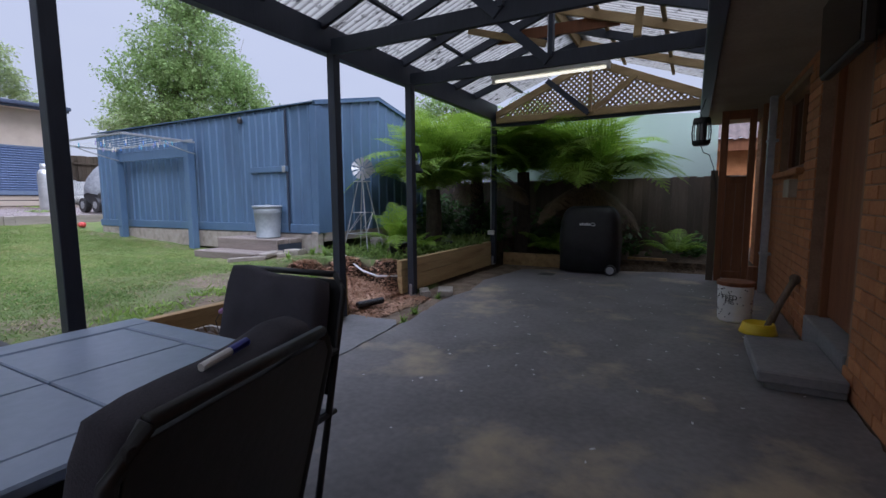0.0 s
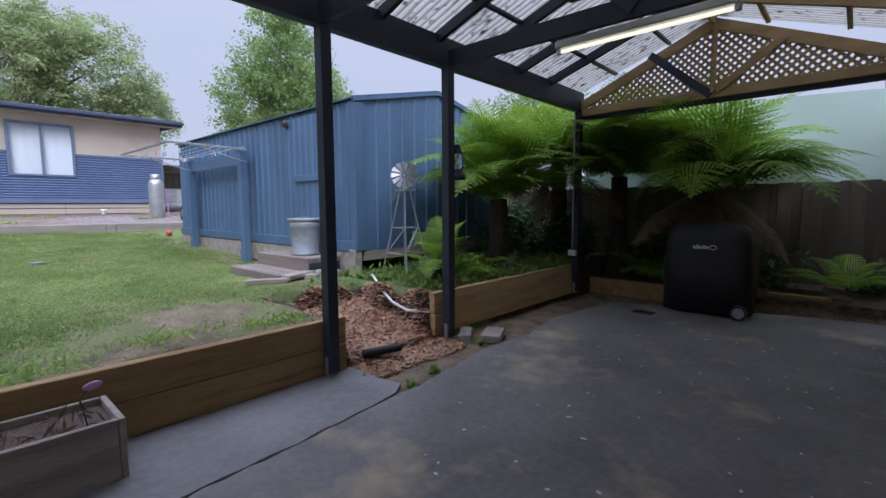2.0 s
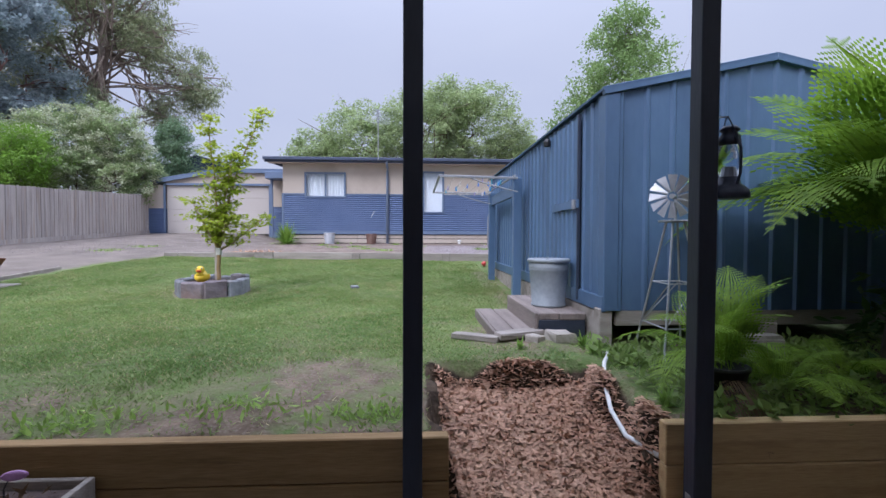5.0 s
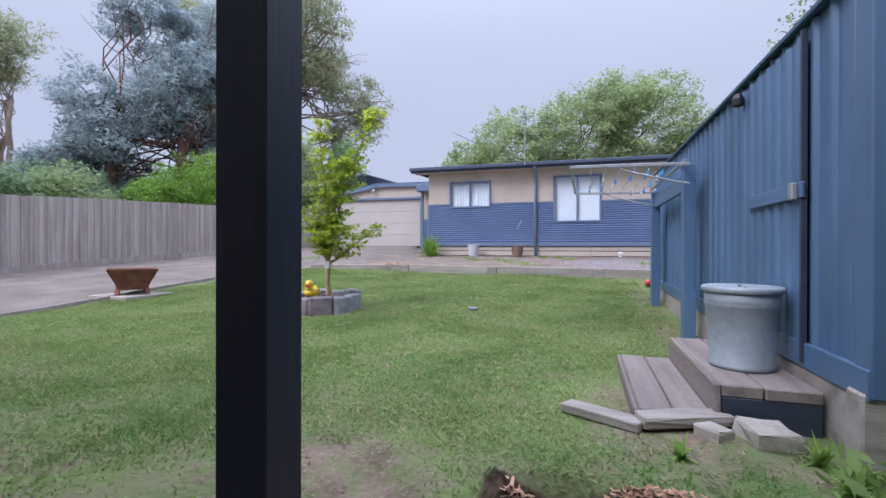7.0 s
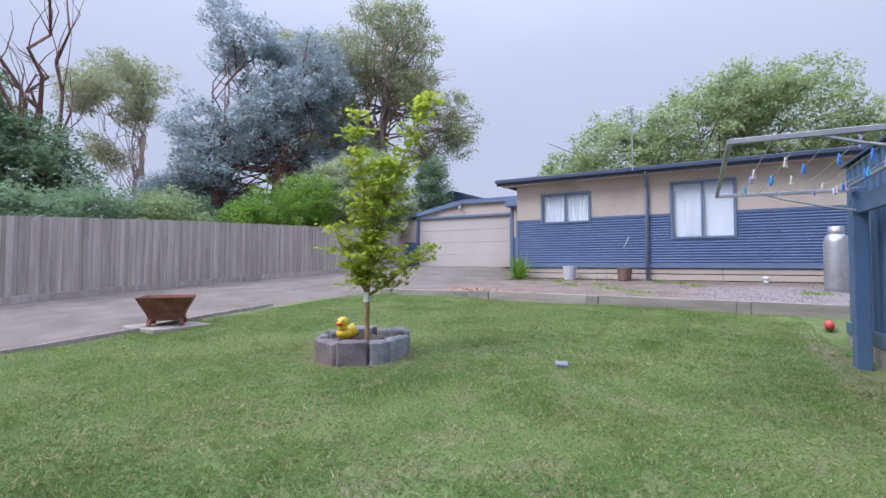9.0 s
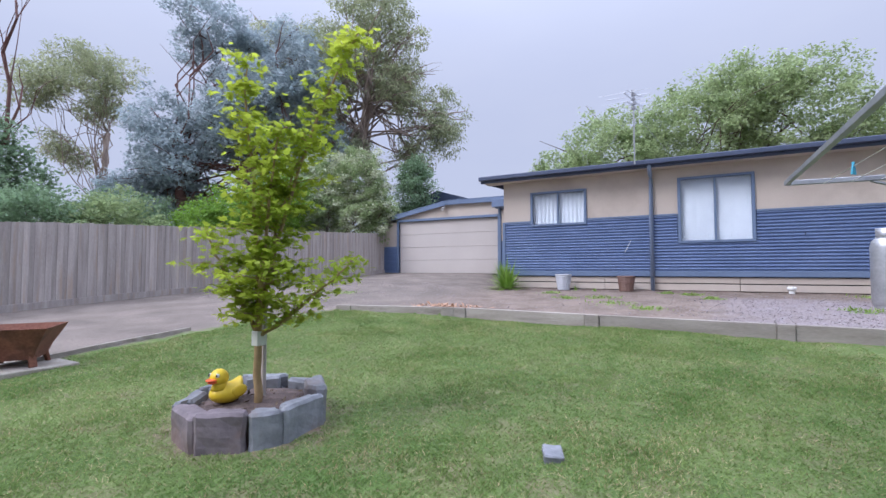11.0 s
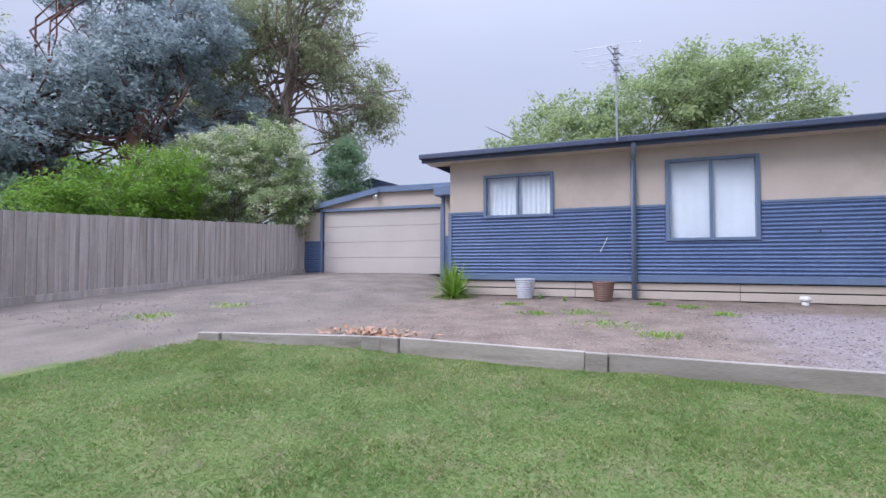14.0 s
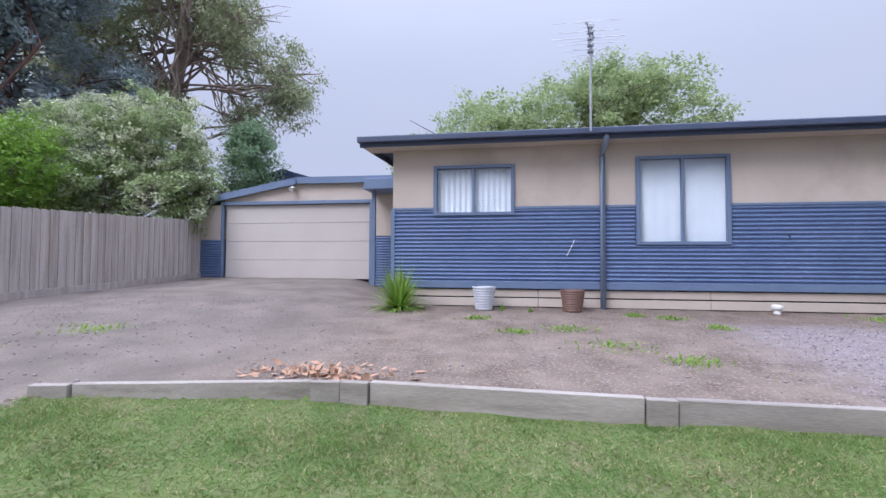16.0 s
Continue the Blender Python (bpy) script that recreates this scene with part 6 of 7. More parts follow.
# ---- barbecue under its cover ----
bbq = thing("covered_barbecue", (-1.25, 7.85, 0), "barbecue cart under a black vinyl cover", "barbecue")
bm = bmesh.new()
levels = ((0.03, 0.47, 0.3), (0.5, 0.48, 0.3), (0.84, 0.47, 0.29), (0.98, 0.43, 0.26), (1.07, 0.36, 0.2), (1.1, 0.3, 0.13))
br = random.Random(6)
rings = []
for z, hw, hd in levels:
    ring_v = []
    for k in range(28):
        a = k * 2 * math.pi / 28
        cx, cy = math.cos(a), math.sin(a)
        q = (abs(cx) ** 5 + abs(cy) ** 5) ** -0.2
        fold = 1 + 0.025 * math.sin(k * 2.7 + z * 5) * (1 if z < 0.9 else 0.5)
        ring_v.append(bm.verts.new((-1.24 + cx * q * hw * fold, 7.87 + cy * q * hd * fold, z)))
    rings.append(ring_v)
for a, b in zip(rings, rings[1:]):
    for k in range(28):
        bm.faces.new((a[k], a[(k + 1) % 28], b[(k + 1) % 28], b[k]))
bm.faces.new(rings[-1])
bm.faces.new(rings[0][::-1])
part("cover", bm, M_COVER, bbq, smooth=True)
for x in (-0.86,):
    w = part("wheel", tube([(x, 7.5, 0.085), (x, 7.56, 0.085)], 0.085, 20), M_BLACK, bbq)
    part("hub", tube([(x, 7.485, 0.085), (x, 7.5, 0.085)], 0.06, 16), M_ALU, w, "grey wheel hub")
M_LOGO = material("white_print", (0.6, 0.6, 0.62), (0.68, 0.68, 0.7), 4, 0.6, 0.0)
for i in range(5):
    part("print_bar", box(-1.36 + i * 0.034, -1.333 + i * 0.034, 7.556, 7.561, 0.79, 0.825 + 0.01 * (i % 2)), M_LOGO, bbq)
part("print_ring", tube([(-1.15 + 0.035 * math.cos(k * 0.524), 7.556, 0.81 + 0.025 * math.sin(k * 0.524)) for k in range(13)], 0.005, 5), M_LOGO, bbq)

# ---- lamp under the roof, insect zapper, television ----
batten = thing("fluorescent_batten", (-1.25, 5.2, 2.6), "lit white fluorescent batten under the pergola", "ceiling light")
part("housing", box(-1.92, -0.58, 5.15, 5.25, 2.63, 2.69, 0.008), M_WHITE, batten)
M_TUBE = bpy.data.materials.new("lit_tube")
M_TUBE.use_nodes = True
tb = M_TUBE.node_tree.nodes["Principled BSDF"]
tb.inputs["Base Color"].default_value = (0.9, 0.9, 0.8, 1)
tb.inputs["Emission Color"].default_value, tb.inputs["Emission Strength"].default_value = (1.0, 0.92, 0.68, 1), 0.9
part("tube", tube([(-1.88, 5.2, 2.61), (-0.62, 5.2, 2.61)], 0.014, 10), M_TUBE, batten, "glowing warm white tube")
for x in (-1.9, -0.6):
    part("end_cap", box(x - 0.02, x + 0.02, 5.18, 5.22, 2.59, 2.63, 0.004), M_WHITE, batten)
part("hanger", bar((-1.25, 5.2, 2.69), (-1.25, 5.2, 3.4), 0.02, 0.02), M_GALV, batten)

zap = thing("insect_zapper", (0.3, 6.5, 1.86), "black caged electric insect zapper hanging on a cord", "insect zapper")
part("cap", lathe(0.3, 6.5, [(0.03, 2.2), (0.09, 2.19), (0.1, 2.15), (0.1, 2.12)], 16), M_BLACK, zap)
part("base", lathe(0.3, 6.5, [(0.1, 1.92), (0.1, 1.89), (0.08, 1.86)], 16), M_BLACK, zap)
part("lamp_core", lathe(0.3, 6.5, [(0.05, 1.92), (0.05, 2.12)], 12), M_ALU, zap)
for k in range(18):
    a = k * math.pi / 9
    part("bar", tube([(0.3 + 0.095 * math.cos(a), 6.5 + 0.095 * math.sin(a), 1.9), (0.3 + 0.105 * math.cos(a), 6.5 + 0.105 * math.sin(a), 2.02), (0.3 + 0.095 * math.cos(a), 6.5 + 0.095 * math.sin(a), 2.14)], 0.005, 5), M_BLACK, zap)
part("hook", tube([(0.3, 6.5, 2.2), (0.27, 6.5, 2.26), (0.3, 6.5, 2.31), (0.34, 6.5, 2.46)], 0.004, 5), M_BLACK, zap)
part("cord", tube([(0.3, 6.5, 1.86), (0.33, 6.52, 1.78), (0.4, 6.6, 1.75), (0.46, 6.8, 1.6), (0.52, 7.2, 1.3)], 0.005, 5), M_BLACK, zap)

tv = thing("wall_television", (1.0, 3.0, 1.9), "flat black television on a wall bracket", "television")
M_SCREENGLASS = material("black_glass", (0.008, 0.008, 0.01), (0.012, 0.012, 0.014), 2, 0.06, 0.0)
tvm = Matrix.Translation((0.97, 3.47, 2.22)) @ Matrix.Rotation(radians(-1), 4, "Y")
part("case", box(-0.03, 0.03, -0.43, 0.43, -0.24, 0.23, 0.01, None, tvm), M_BLACK, tv)
part("screen", box(-0.036, -0.031, -0.415, 0.415, -0.215, 0.215, 0.0, None, tvm), M_SCREENGLASS, tv)
part("bracket", bar((0.99, 3.47, 2.23), (1.14, 3.47, 2.23), 0.12, 0.2), M_BLACK, tv)

# ---- things along the brick wall ----
step = thing("door_step", (0.92, 3.9, 0), "low grey concrete step below the back door", "step")
part("tread", box(0.66, 1.12, 3.42, 4.3, 0.045, 0.125, 0.012), M_SLAB2, step)
part("block", box(0.7, 1.12, 3.45, 4.27, 0.0, 0.045, 0.006), M_SLAB2, step)
solid("door_sill", box(1.125, 1.36, 3.64, 4.83, 0.0, 0.222, 0.008), M_SLAB2, "worn grey concrete door sill", "sill", kind="structure")

bucket = thing("feed_bucket", (0.66, 5.3, 0), "white speckled feed bucket with a dark lid", "bucket")
part("pail", lathe(0.66, 5.3, [(0.13, 0.0), (0.145, 0.02), (0.155, 0.36), (0.15, 0.37)], 24), M_WHITE, bucket, smooth=True)
part("lid", lathe(0.66, 5.3, [(0.162, 0.36), (0.165, 0.39), (0.16, 0.4), (0.02, 0.41)], 24), M_REDWOOD, bucket, "dark brown lid")
sp = random.Random(8)
for k in range(40):
    a, z = sp.uniform(3.2, 6.2), sp.uniform(0.05, 0.34)
    r = 0.146 + 0.026 * z
    part("speckle", ball((0.66 + r * math.cos(a), 5.3 + r * math.sin(a), z), 0.006, 0.006, 0.007, 0, None, 6), M_BLACK, bucket)
for word, z in (("FEED", 0.235), ("ME", 0.19)):
    cu = bpy.data.curves.new("lettering", "FONT")
    cu.body, cu.size, cu.align_x, cu.extrude = word, 0.062, "CENTER", 0.002
    tmp = new("lettering", cu)
    me = bpy.data.meshes.new_from_object(tmp.evaluated_get(bpy.context.evaluated_depsgraph_get()))
    bpy.data.objects.remove(tmp)
    lm = Matrix.Rotation(radians(-22), 4, "Z") @ Matrix.Translation((0, -0.155, z)) @ Matrix.Rotation(radians(90), 4, "X")
    me.transform(lm)
    me.materials.append(M_BLACK)
    lo = new("lettering", me)
    lo.parent = bucket
    lo["label"] = "black printed words " + word

bowl = thing("dog_bowl", (0.82, 4.9, 0), "yellow plastic dog bowl", "bowl")
part("dish", lathe(0.82, 4.9, [(0.15, 0.0), (0.14, 0.03), (0.125, 0.09), (0.11, 0.095), (0.1, 0.03), (0.01, 0.025)], 24), M_YELLOW, bowl, smooth=True)
log = thing("leaning_club", (0.97, 5.05, 0.0), "rough wooden club leaning on the brick wall", "wood")
part("shaft", tube([(0.9, 4.95, 0.05), (0.98, 5.02, 0.25), (1.08, 5.08, 0.46)], [0.035, 0.03, 0.03], 8), M_BARK, log)
part("knob", ball((1.09, 5.09, 0.48), 0.045, 0.045, 0.05, 0, None, 10), M_BARK, log)
dp = thing("house_downpipe", (1.05, 6.55, 0), "grey steel downpipe on the brick wall", "downpipe", kind="structure")
part("pipe", box(1.02, 1.1, 6.9, 6.98, 0.02, 2.45, 0.008), M_ALU, dp)
for z in (0.5, 1.9):
    part("clip", box(1.012, 1.13, 6.885, 6.995, z, z + 0.03, 0.002), M_ALU, dp)
meter = solid("meter_box", box(1.06, 1.14, 5.55, 5.85, 1.22, 1.4, 0.006), M_SOFFIT, "small beige meter box on the brick wall", "meter box")
pipes = thing("waste_pipe", (1.02, 7.4, 0), "terracotta-painted waste pipe up the wall", "pipe", kind="structure")
part("stack", tube([(1.05, 7.4, 0.0), (1.05, 7.4, 2.44)], 0.045, 12), M_REDWOOD, pipes)
part("trap", tube([(1.0, 7.3, 0.0), (1.0, 7.3, 0.3)], [0.08, 0.06], 12), M_REDWOOD, pipes)

gate = thing("side_gate", (0.75, 7.8, 0), "tall red-brown timber side gate with an open top panel", "gate", kind="structure")
for x0, x1 in ((0.56, 0.65), (0.9, 0.98)):
    part("stile", box(x0, x1, 7.76, 7.83, 0.0, 2.45, 0.004), M_REDWOOD, gate)
for z0, z1 in ((0.05, 0.15), (1.42, 1.52), (2.33, 2.45)):
    part("rail", box(0.652, 0.898, 7.77, 7.82, z0, z1, 0.004), M_REDWOOD, gate)
for k in range(2):
    part("board", box(0.655 + k * 0.122, 0.772 + k * 0.122, 7.785, 7.805, 0.15, 1.42, 0.003), M_REDWOOD, gate)
part("hinge_post", box(0.46, 0.55, 7.75, 7.84, 0.0, 1.62, 0.004), M_BROWNFENCE, gate)
nb = thing("neighbour_house", (2, 12, 0), "brick neighbour house with a tiled roof beyond the fence", "house")
part("wall", box(0.4, 4.5, 11.6, 11.8, -0.1, 2.25), M_BRICK, nb)
part("fascia", box(0.3, 4.6, 11.35, 11.4, 2.2, 2.45), M_REDWOOD, nb)
M_TILE = material("grey_brown_tile", (0.1, 0.075, 0.07), (0.17, 0.13, 0.12), 6, 0.8, 0.3, 30)
v, f = corrugated(0.3, 4.6, 0.2, 0.05, lambda u, t, d: (u, 11.3 + 2.6 * t, 2.44 + 1.5 * t + d + 0.03 * ((t * 10) % 1)), 20, 6)
soup("roof", v, f, M_TILE, nb)

# ---- windmill, steps, bin and clutter by the shed ----
WX, WY, WZ = -4.15, 5.48, 0.44
mill = thing("garden_windmill", (WX, WY, WZ), "small grey metal garden windmill", "ornament")
TZW = 1.5
for sx in (-1, 1):
    for sy in (-1, 1):
        part("leg", tube([(WX + 0.23 * sx, WY + 0.2 * sy, WZ), (WX + 0.045 * sx, WY + 0.045 * sy, TZW)], 0.009, 6), M_GALV, mill)
for z, h in ((WZ + 0.28, 0.175), (WZ + 0.6, 0.115)):
    cs = [(WX + h * a, WY + h * 0.9 * b, z) for a, b in ((-1, -1), (1, -1), (1, 1), (-1, 1))]
    for p, q in zip(cs, cs[1:] + cs[:1]):
        part("brace", tube([p, q], 0.006, 5), M_GALV, mill)
for sx, sy in ((1, 0), (-1, 0), (0, 1), (0, -1)):
    a = (WX + (0.175 if sx else -0.175) * (sx or 1), WY + (0.16 if sy else -0.16) * (sy or 1), WZ + 0.28)
    b = (WX + (0.115 if sx else 0.115) * (sx or 1), WY + (0.105 if sy else 0.105) * (sy or 1), WZ + 0.6)
    part("brace", tube([a, b], 0.005, 5), M_GALV, mill)
part("platform", box(WX - 0.09, WX + 0.09, WY - 0.09, WY + 0.09, TZW, TZW + 0.015, 0.003), M_GALV, mill)
part("mast", tube([(WX, WY, TZW), (WX, WY, 1.7)], 0.01, 6), M_GALV, mill)
part("tail", box(WX - 0.01, WX + 0.01, WY + 0.05, WY + 0.32, 1.66, 1.7, 0.002), M_GALV, mill)
hubp = Vector((WX + 0.06, WY - 0.06, 1.69))
fd = Vector((0.75, -0.66, 0)).normalized()
fs = Vector((-fd.y, fd.x, 0))
part("hub", tube([hubp - fd * 0.05, hubp + fd * 0.02], 0.02, 10), M_GALV, mill)
for k in range(12):
    a = k * math.pi / 6
    e1 = fs * math.cos(a) + Vector((0, 0, 1)) * math.sin(a)
    e2 = -fs * math.sin(a) + Vector((0, 0, 1)) * math.cos(a)
    bm = bmesh.new()
    q = [hubp + e1 * 0.035 - e2 * 0.008, hubp + e1 * 0.16 - e2 * 0.033 - fd * 0.012, hubp + e1 * 0.165 + e2 * 0.033 + fd * 0.012, hubp + e1 * 0.035 + e2 * 0.008]
    lo_v, hi_v = [bm.verts.new(p) for p in q], [bm.verts.new(p + fd * 0.002) for p in q]
    bm.faces.new(lo_v[::-1])
    bm.faces.new(hi_v)
    for i in range(4):
        bm.faces.new((lo_v[i], lo_v[(i + 1) % 4], hi_v[(i + 1) % 4], hi_v[i]))
    part("blade", bm, M_ALU, mill)

st = thing("shed_steps", (-5.3, 4.75, 0.42), "two weathered sleeper steps to the shed door", "steps")
for x0, x1, y0, y1, z0, z1 in ((-6.48, -5.1, 4.25, 4.28, 0.3, 0.478), (-6.48, -5.1, 4.282, 4.465, 0.41, 0.478), (-6.47, -5.09, 4.472, 4.66, 0.41, 0.475),
                             (-6.5, -5.13, 4.665, 4.7, 0.3, 0.645), (-6.5, -5.13, 4.702, 4.9, 0.575, 0.645), (-6.5, -5.12, 4.907, 5.165, 0.575, 0.643)):
    part("sleeper", box(x0, x1, y0, y1, z0, z1, 0.008), M_STEP, st)
part("end_board", box(-5.15, -5.127, 4.705, 5.16, 0.3, 0.575, 0.003), M_NAVY, st)
part("end_board", box(-5.12, -5.1, 4.285, 4.66, 0.3, 0.41, 0.003), M_STEP, st)

BXN, BYN, BZN = -5.6, 4.93, 0.645
binn = thing("rubbish_bin", (BXN, BYN, BZN), "galvanised steel rubbish bin with a lid", "bin")
prof = [(0.17, 0.0), (0.182, 0.01), (0.182, 0.027), (0.174, 0.037), (0.204, 0.385), (0.211, 0.395), (0.204, 0.405), (0.211, 0.416), (0.206, 0.426), (0.212, 0.49)]
part("can", lathe(BXN, BYN, [(r, BZN + z) for r, z in prof], 32), M_BINGALV, binn, smooth=True)
part("lid", lathe(BXN, BYN, [(r, BZN + z) for r, z in ((0.218, 0.47), (0.226, 0.475), (0.226, 0.5), (0.218, 0.508), (0.18, 0.505), (0.12, 0.5), (0.02, 0.5))], 32), M_BINGALV, binn, smooth=True)
part("lid_handle", tube([(BXN - 0.06, BYN, BZN + 0.5), (BXN - 0.05, BYN, BZN + 0.514), (BXN + 0.05, BYN, BZN + 0.514), (BXN + 0.06, BYN, BZN + 0.5)], 0.007, 6), M_BINGALV, binn)

rk = random.Random(12)


def rough_block(name, x, y, z, sx, sy, sz, rz, mat, label, cat):
    bm = box(-sx / 2, sx / 2, -sy / 2, sy / 2, -sz / 2, sz / 2, min(sx, sy, sz) * 0.12)
    bmesh.ops.subdivide_edges(bm, edges=bm.edges[:], cuts=1, use_grid_fill=True)
    for v in bm.verts:
        v.co += Vector((rk.uniform(-1, 1), rk.uniform(-1, 1), rk.uniform(-1, 1))) * min(sx, sy, sz) * 0.07
    bm.transform(Matrix.Translation((x, y, z)) @ Matrix.Rotation(radians(rz), 4, "Z") @ Matrix.Rotation(radians(rk.uniform(-4, 4)), 4, "X"))
    return solid(name, bm, mat, label, cat)


rough_block("timber_offcut", -5.05, 4.08, 0.435, 0.46, 0.13, 0.05, 62, M_GREYSLEEPER, "split grey timber offcut on the ground", "timber")
rough_block("timber_offcut", -5.06, 4.5, 0.46, 0.5, 0.13, 0.06, 112, M_GREYSLEEPER, "weathered timber offcut leaning on the step", "timber")
rough_block("rock", -4.95, 4.86, 0.43, 0.26, 0.22, 0.14, 10, M_CONC, "brown rock beside the steps", "rock")
rough_block("rock", -4.95, 4.62, 0.43, 0.15, 0.12, 0.08, 40, M_CONC, "small pale rock beside the steps", "rock")
rough_block("rock", -8.73, 2.44, 0.495, 0.2, 0.12, 0.06, 20, M_STONE, "small grey rock on the lawn", "rock")
rough_block("concrete_block", -2.58, 5.2, 0.015, 0.36, 0.2, 0.075, -62, M_CONC, "loose grey concrete paver beside the bed", "paver")
rough_block("concrete_block", -2.8, 5.04, 0.0, 0.36, 0.12, 0.1, -55, M_CONC, "concrete block at the foot of the post", "paver")
rough_block("concrete_block", -4.3, 6.2, 0.5, 0.45, 0.2, 0.22, 80, M_CONC, "grey concrete block under the shed", "block")
solid("drain_grate", box(-1.92, -1.68, 7.16, 7.34, -0.01, 0.006, 0.002), M_BLACK, "small dark drain grate in the slab", "drain")
hz = thing("white_hose", (-4.4, 4.85, 0.42), "white flexible pipe curling out of the bed", "pipe")
part("pipe", tube([(-4.45, 5.05, 0.42), (-4.25, 5.02, 0.48), (-4.05, 4.9, 0.46), (-3.85, 4.82, 0.38), (-3.6, 4.76, 0.28), (-3.35, 4.74, 0.23), (-3.06, 4.78, 0.25)], 0.014, 10), M_WHITE, hz, smooth=True)
ag = thing("drain_pipe", (-2.93, 4.05, 0.05), "short piece of black corrugated drain pipe in the bark", "pipe")
v = [(-2.98 + 0.1 * k / 44, 3.88 + 0.34 * k / 44, 0.06) for k in range(45)]
part("pipe", tube(v, [0.038 if k % 2 else 0.031 for k in range(45)], 12), M_BLACK, ag)

# lantern on the post
LX, LY = -2.885, 5.0
lan = thing("hurricane_lantern", (LX, LY, 1.57), "old dark blue hurricane lantern hanging on the post", "lantern")
M_OLDBLUE = material("dark_blue_enamel", (0.02, 0.03, 0.055), (0.05, 0.06, 0.09), 10, 0.45, 0.1, 40, metal=0.3)
part("tank", lathe(LX, LY, [(0.085, 1.57), (0.09, 1.58), (0.085, 1.61), (0.05, 1.64), (0.045, 1.67)], 18), M_OLDBLUE, lan, smooth=True)
glass = part("globe", lathe(LX, LY, [(0.04, 1.67), (0.058, 1.72), (0.055, 1.77), (0.038, 1.82)], 16, None, False), M_GLASS, lan, "smoky glass globe", smooth=True)
glass.visible_shadow = False
part("burner", lathe(LX, LY, [(0.03, 1.66), (0.02, 1.72)], 10), M_ALU, lan)
part("chimney", lathe(LX, LY, [(0.042, 1.82), (0.05, 1.83), (0.045, 1.86), (0.03, 1.88), (0.045, 1.89), (0.03, 1.91)], 16), M_OLDBLUE, lan, smooth=True)
for s in (-1, 1):
    part("side_tube", tube([(LX + 0.05 * s, LY, 1.62), (LX + 0.078 * s, LY, 1.68), (LX + 0.078 * s, LY, 1.8), (LX + 0.04 * s, LY, 1.87)], 0.007, 6), M_OLDBLUE, lan)
part("bail", tube([(LX - 0.06, LY, 1.85), (LX - 0.03, LY, 1.95), (LX + 0.03, LY - 0.03, 1.95), (LX + 0.06, LY, 1.85)], 0.003, 5), M_OLDBLUE, lan)
part("nail", tube([(LX, LY - 0.1, 1.95), (LX, LY - 0.01, 1.955)], 0.004, 5), M_GALV, lan)
plug = thing("power_point", (-2.96, 7.72, 0.55), "grey conduit and power outlet on the post", "outlet")
part("conduit", tube([(-2.99, 7.72, 0.68), (-2.99, 7.72, 2.6)], 0.012, 8), M_ALU, plug)
part("outlet_box", box(-3.04, -2.92, 7.68, 7.733, 0.58, 0.66, 0.006), M_WHITE, plug)

# pots in the bed
PX, PY = -3.42, 5.36
pot = thing("plant_pot", (PX, PY, 0.43), "black plastic pot with a young fern", "pot")
part("pot_body", lathe(PX, PY, [(0.11, 0.42), (0.14, 0.6), (0.15, 0.6), (0.15, 0.62), (0.13, 0.62), (0.12, 0.58), (0.01, 0.58)], 20), M_BLACK, pot, smooth=True)
tree_fern("potted_fern", PX - 0.02, PY + 0.02, 0.58, 0.6, 12, 0.52, "young green fern growing in a black pot", 31, 2, 1.6)
SPX, SPY = -3.3, 6.62
pot2 = thing("plant_pot", (SPX, SPY, 0.43), "small dark pot with a spider plant", "pot")
part("pot_body", lathe(SPX, SPY, [(0.07, 0.42), (0.09, 0.54), (0.08, 0.54), (0.01, 0.53)], 16), M_BLACK, pot2, smooth=True)


def strap_plant(name, x, y, z, count, length, width, mat, label, seed, cat="plant", droop=0.7):
    r = random.Random(seed)
    V, F = [], []
    for k in range(count):
        a, l = r.uniform(0, 6.283), length * r.uniform(0.6, 1.1)
        up = r.uniform(0.22, 0.95)
        d = Vector((math.cos(a), math.sin(a), 0))
        s = Vector((-d.y, d.x, 0)) * width
        prev = None
        for i in range(6):
            t = i / 5
            p = Vector((x, y, z)) + d * (l * t * (1 - up * 0.75)) + Vector((0, 0, l * (t * up - droop * (1.1 - up) * t * t)))
            w = s * (1 - t) * (1 if i else 0.6)
            V += [p - w, p + w]
            if prev is not None:
                n = len(V)
                F.append((n - 4, n - 3, n - 1, n - 2))
            prev = p
    t = thing(name, (x, y, z), label, cat)
    tagged(soup("leaves", [tuple(v) for v in V], F, mat, t), kind="stuff")
    return t


M_SPIDER = leaf_material("spider_leaf", (0.16, 0.22, 0.1), (0.34, 0.4, 0.24), 0.3)
strap_plant("spider_plant", SPX, SPY, 0.52, 60, 0.3, 0.008, M_SPIDER, "pale striped spider plant", 3, droop=0.9)
strap_plant("flax", -17.9, -1.32, float(ground_z(-17.9, -1.32)) - 0.02, 340, 1.05, 0.026, M_FLAX, "bright green strap-leaved flax clump by the wall", 4, droop=0.35)
M_WEED = leaf_material("weed_leaf", (0.2, 0.35, 0.06), (0.34, 0.48, 0.12), 0.5)
for i, (x, y, s) in enumerate(((-18.0, 0.55, 0.16), (-17.9, 1.05, 0.14), (-2.55, 4.95, 0.12), (-2.38, 4.12, 0.12),
                               (-2.3, 3.78, 0.1), (-4.5, 5.0, 0.14), (-4.6, 4.4, 0.12), (-4.75, 5.0, 0.16), (-3.3, 4.95, 0.14))):
    strap_plant("weed", x, y, float(surface_z(x, y)[0]) - 0.005, 46, s * 1.4, 0.016, M_WEED, "small green weed tuft", 60 + i, droop=1.1)

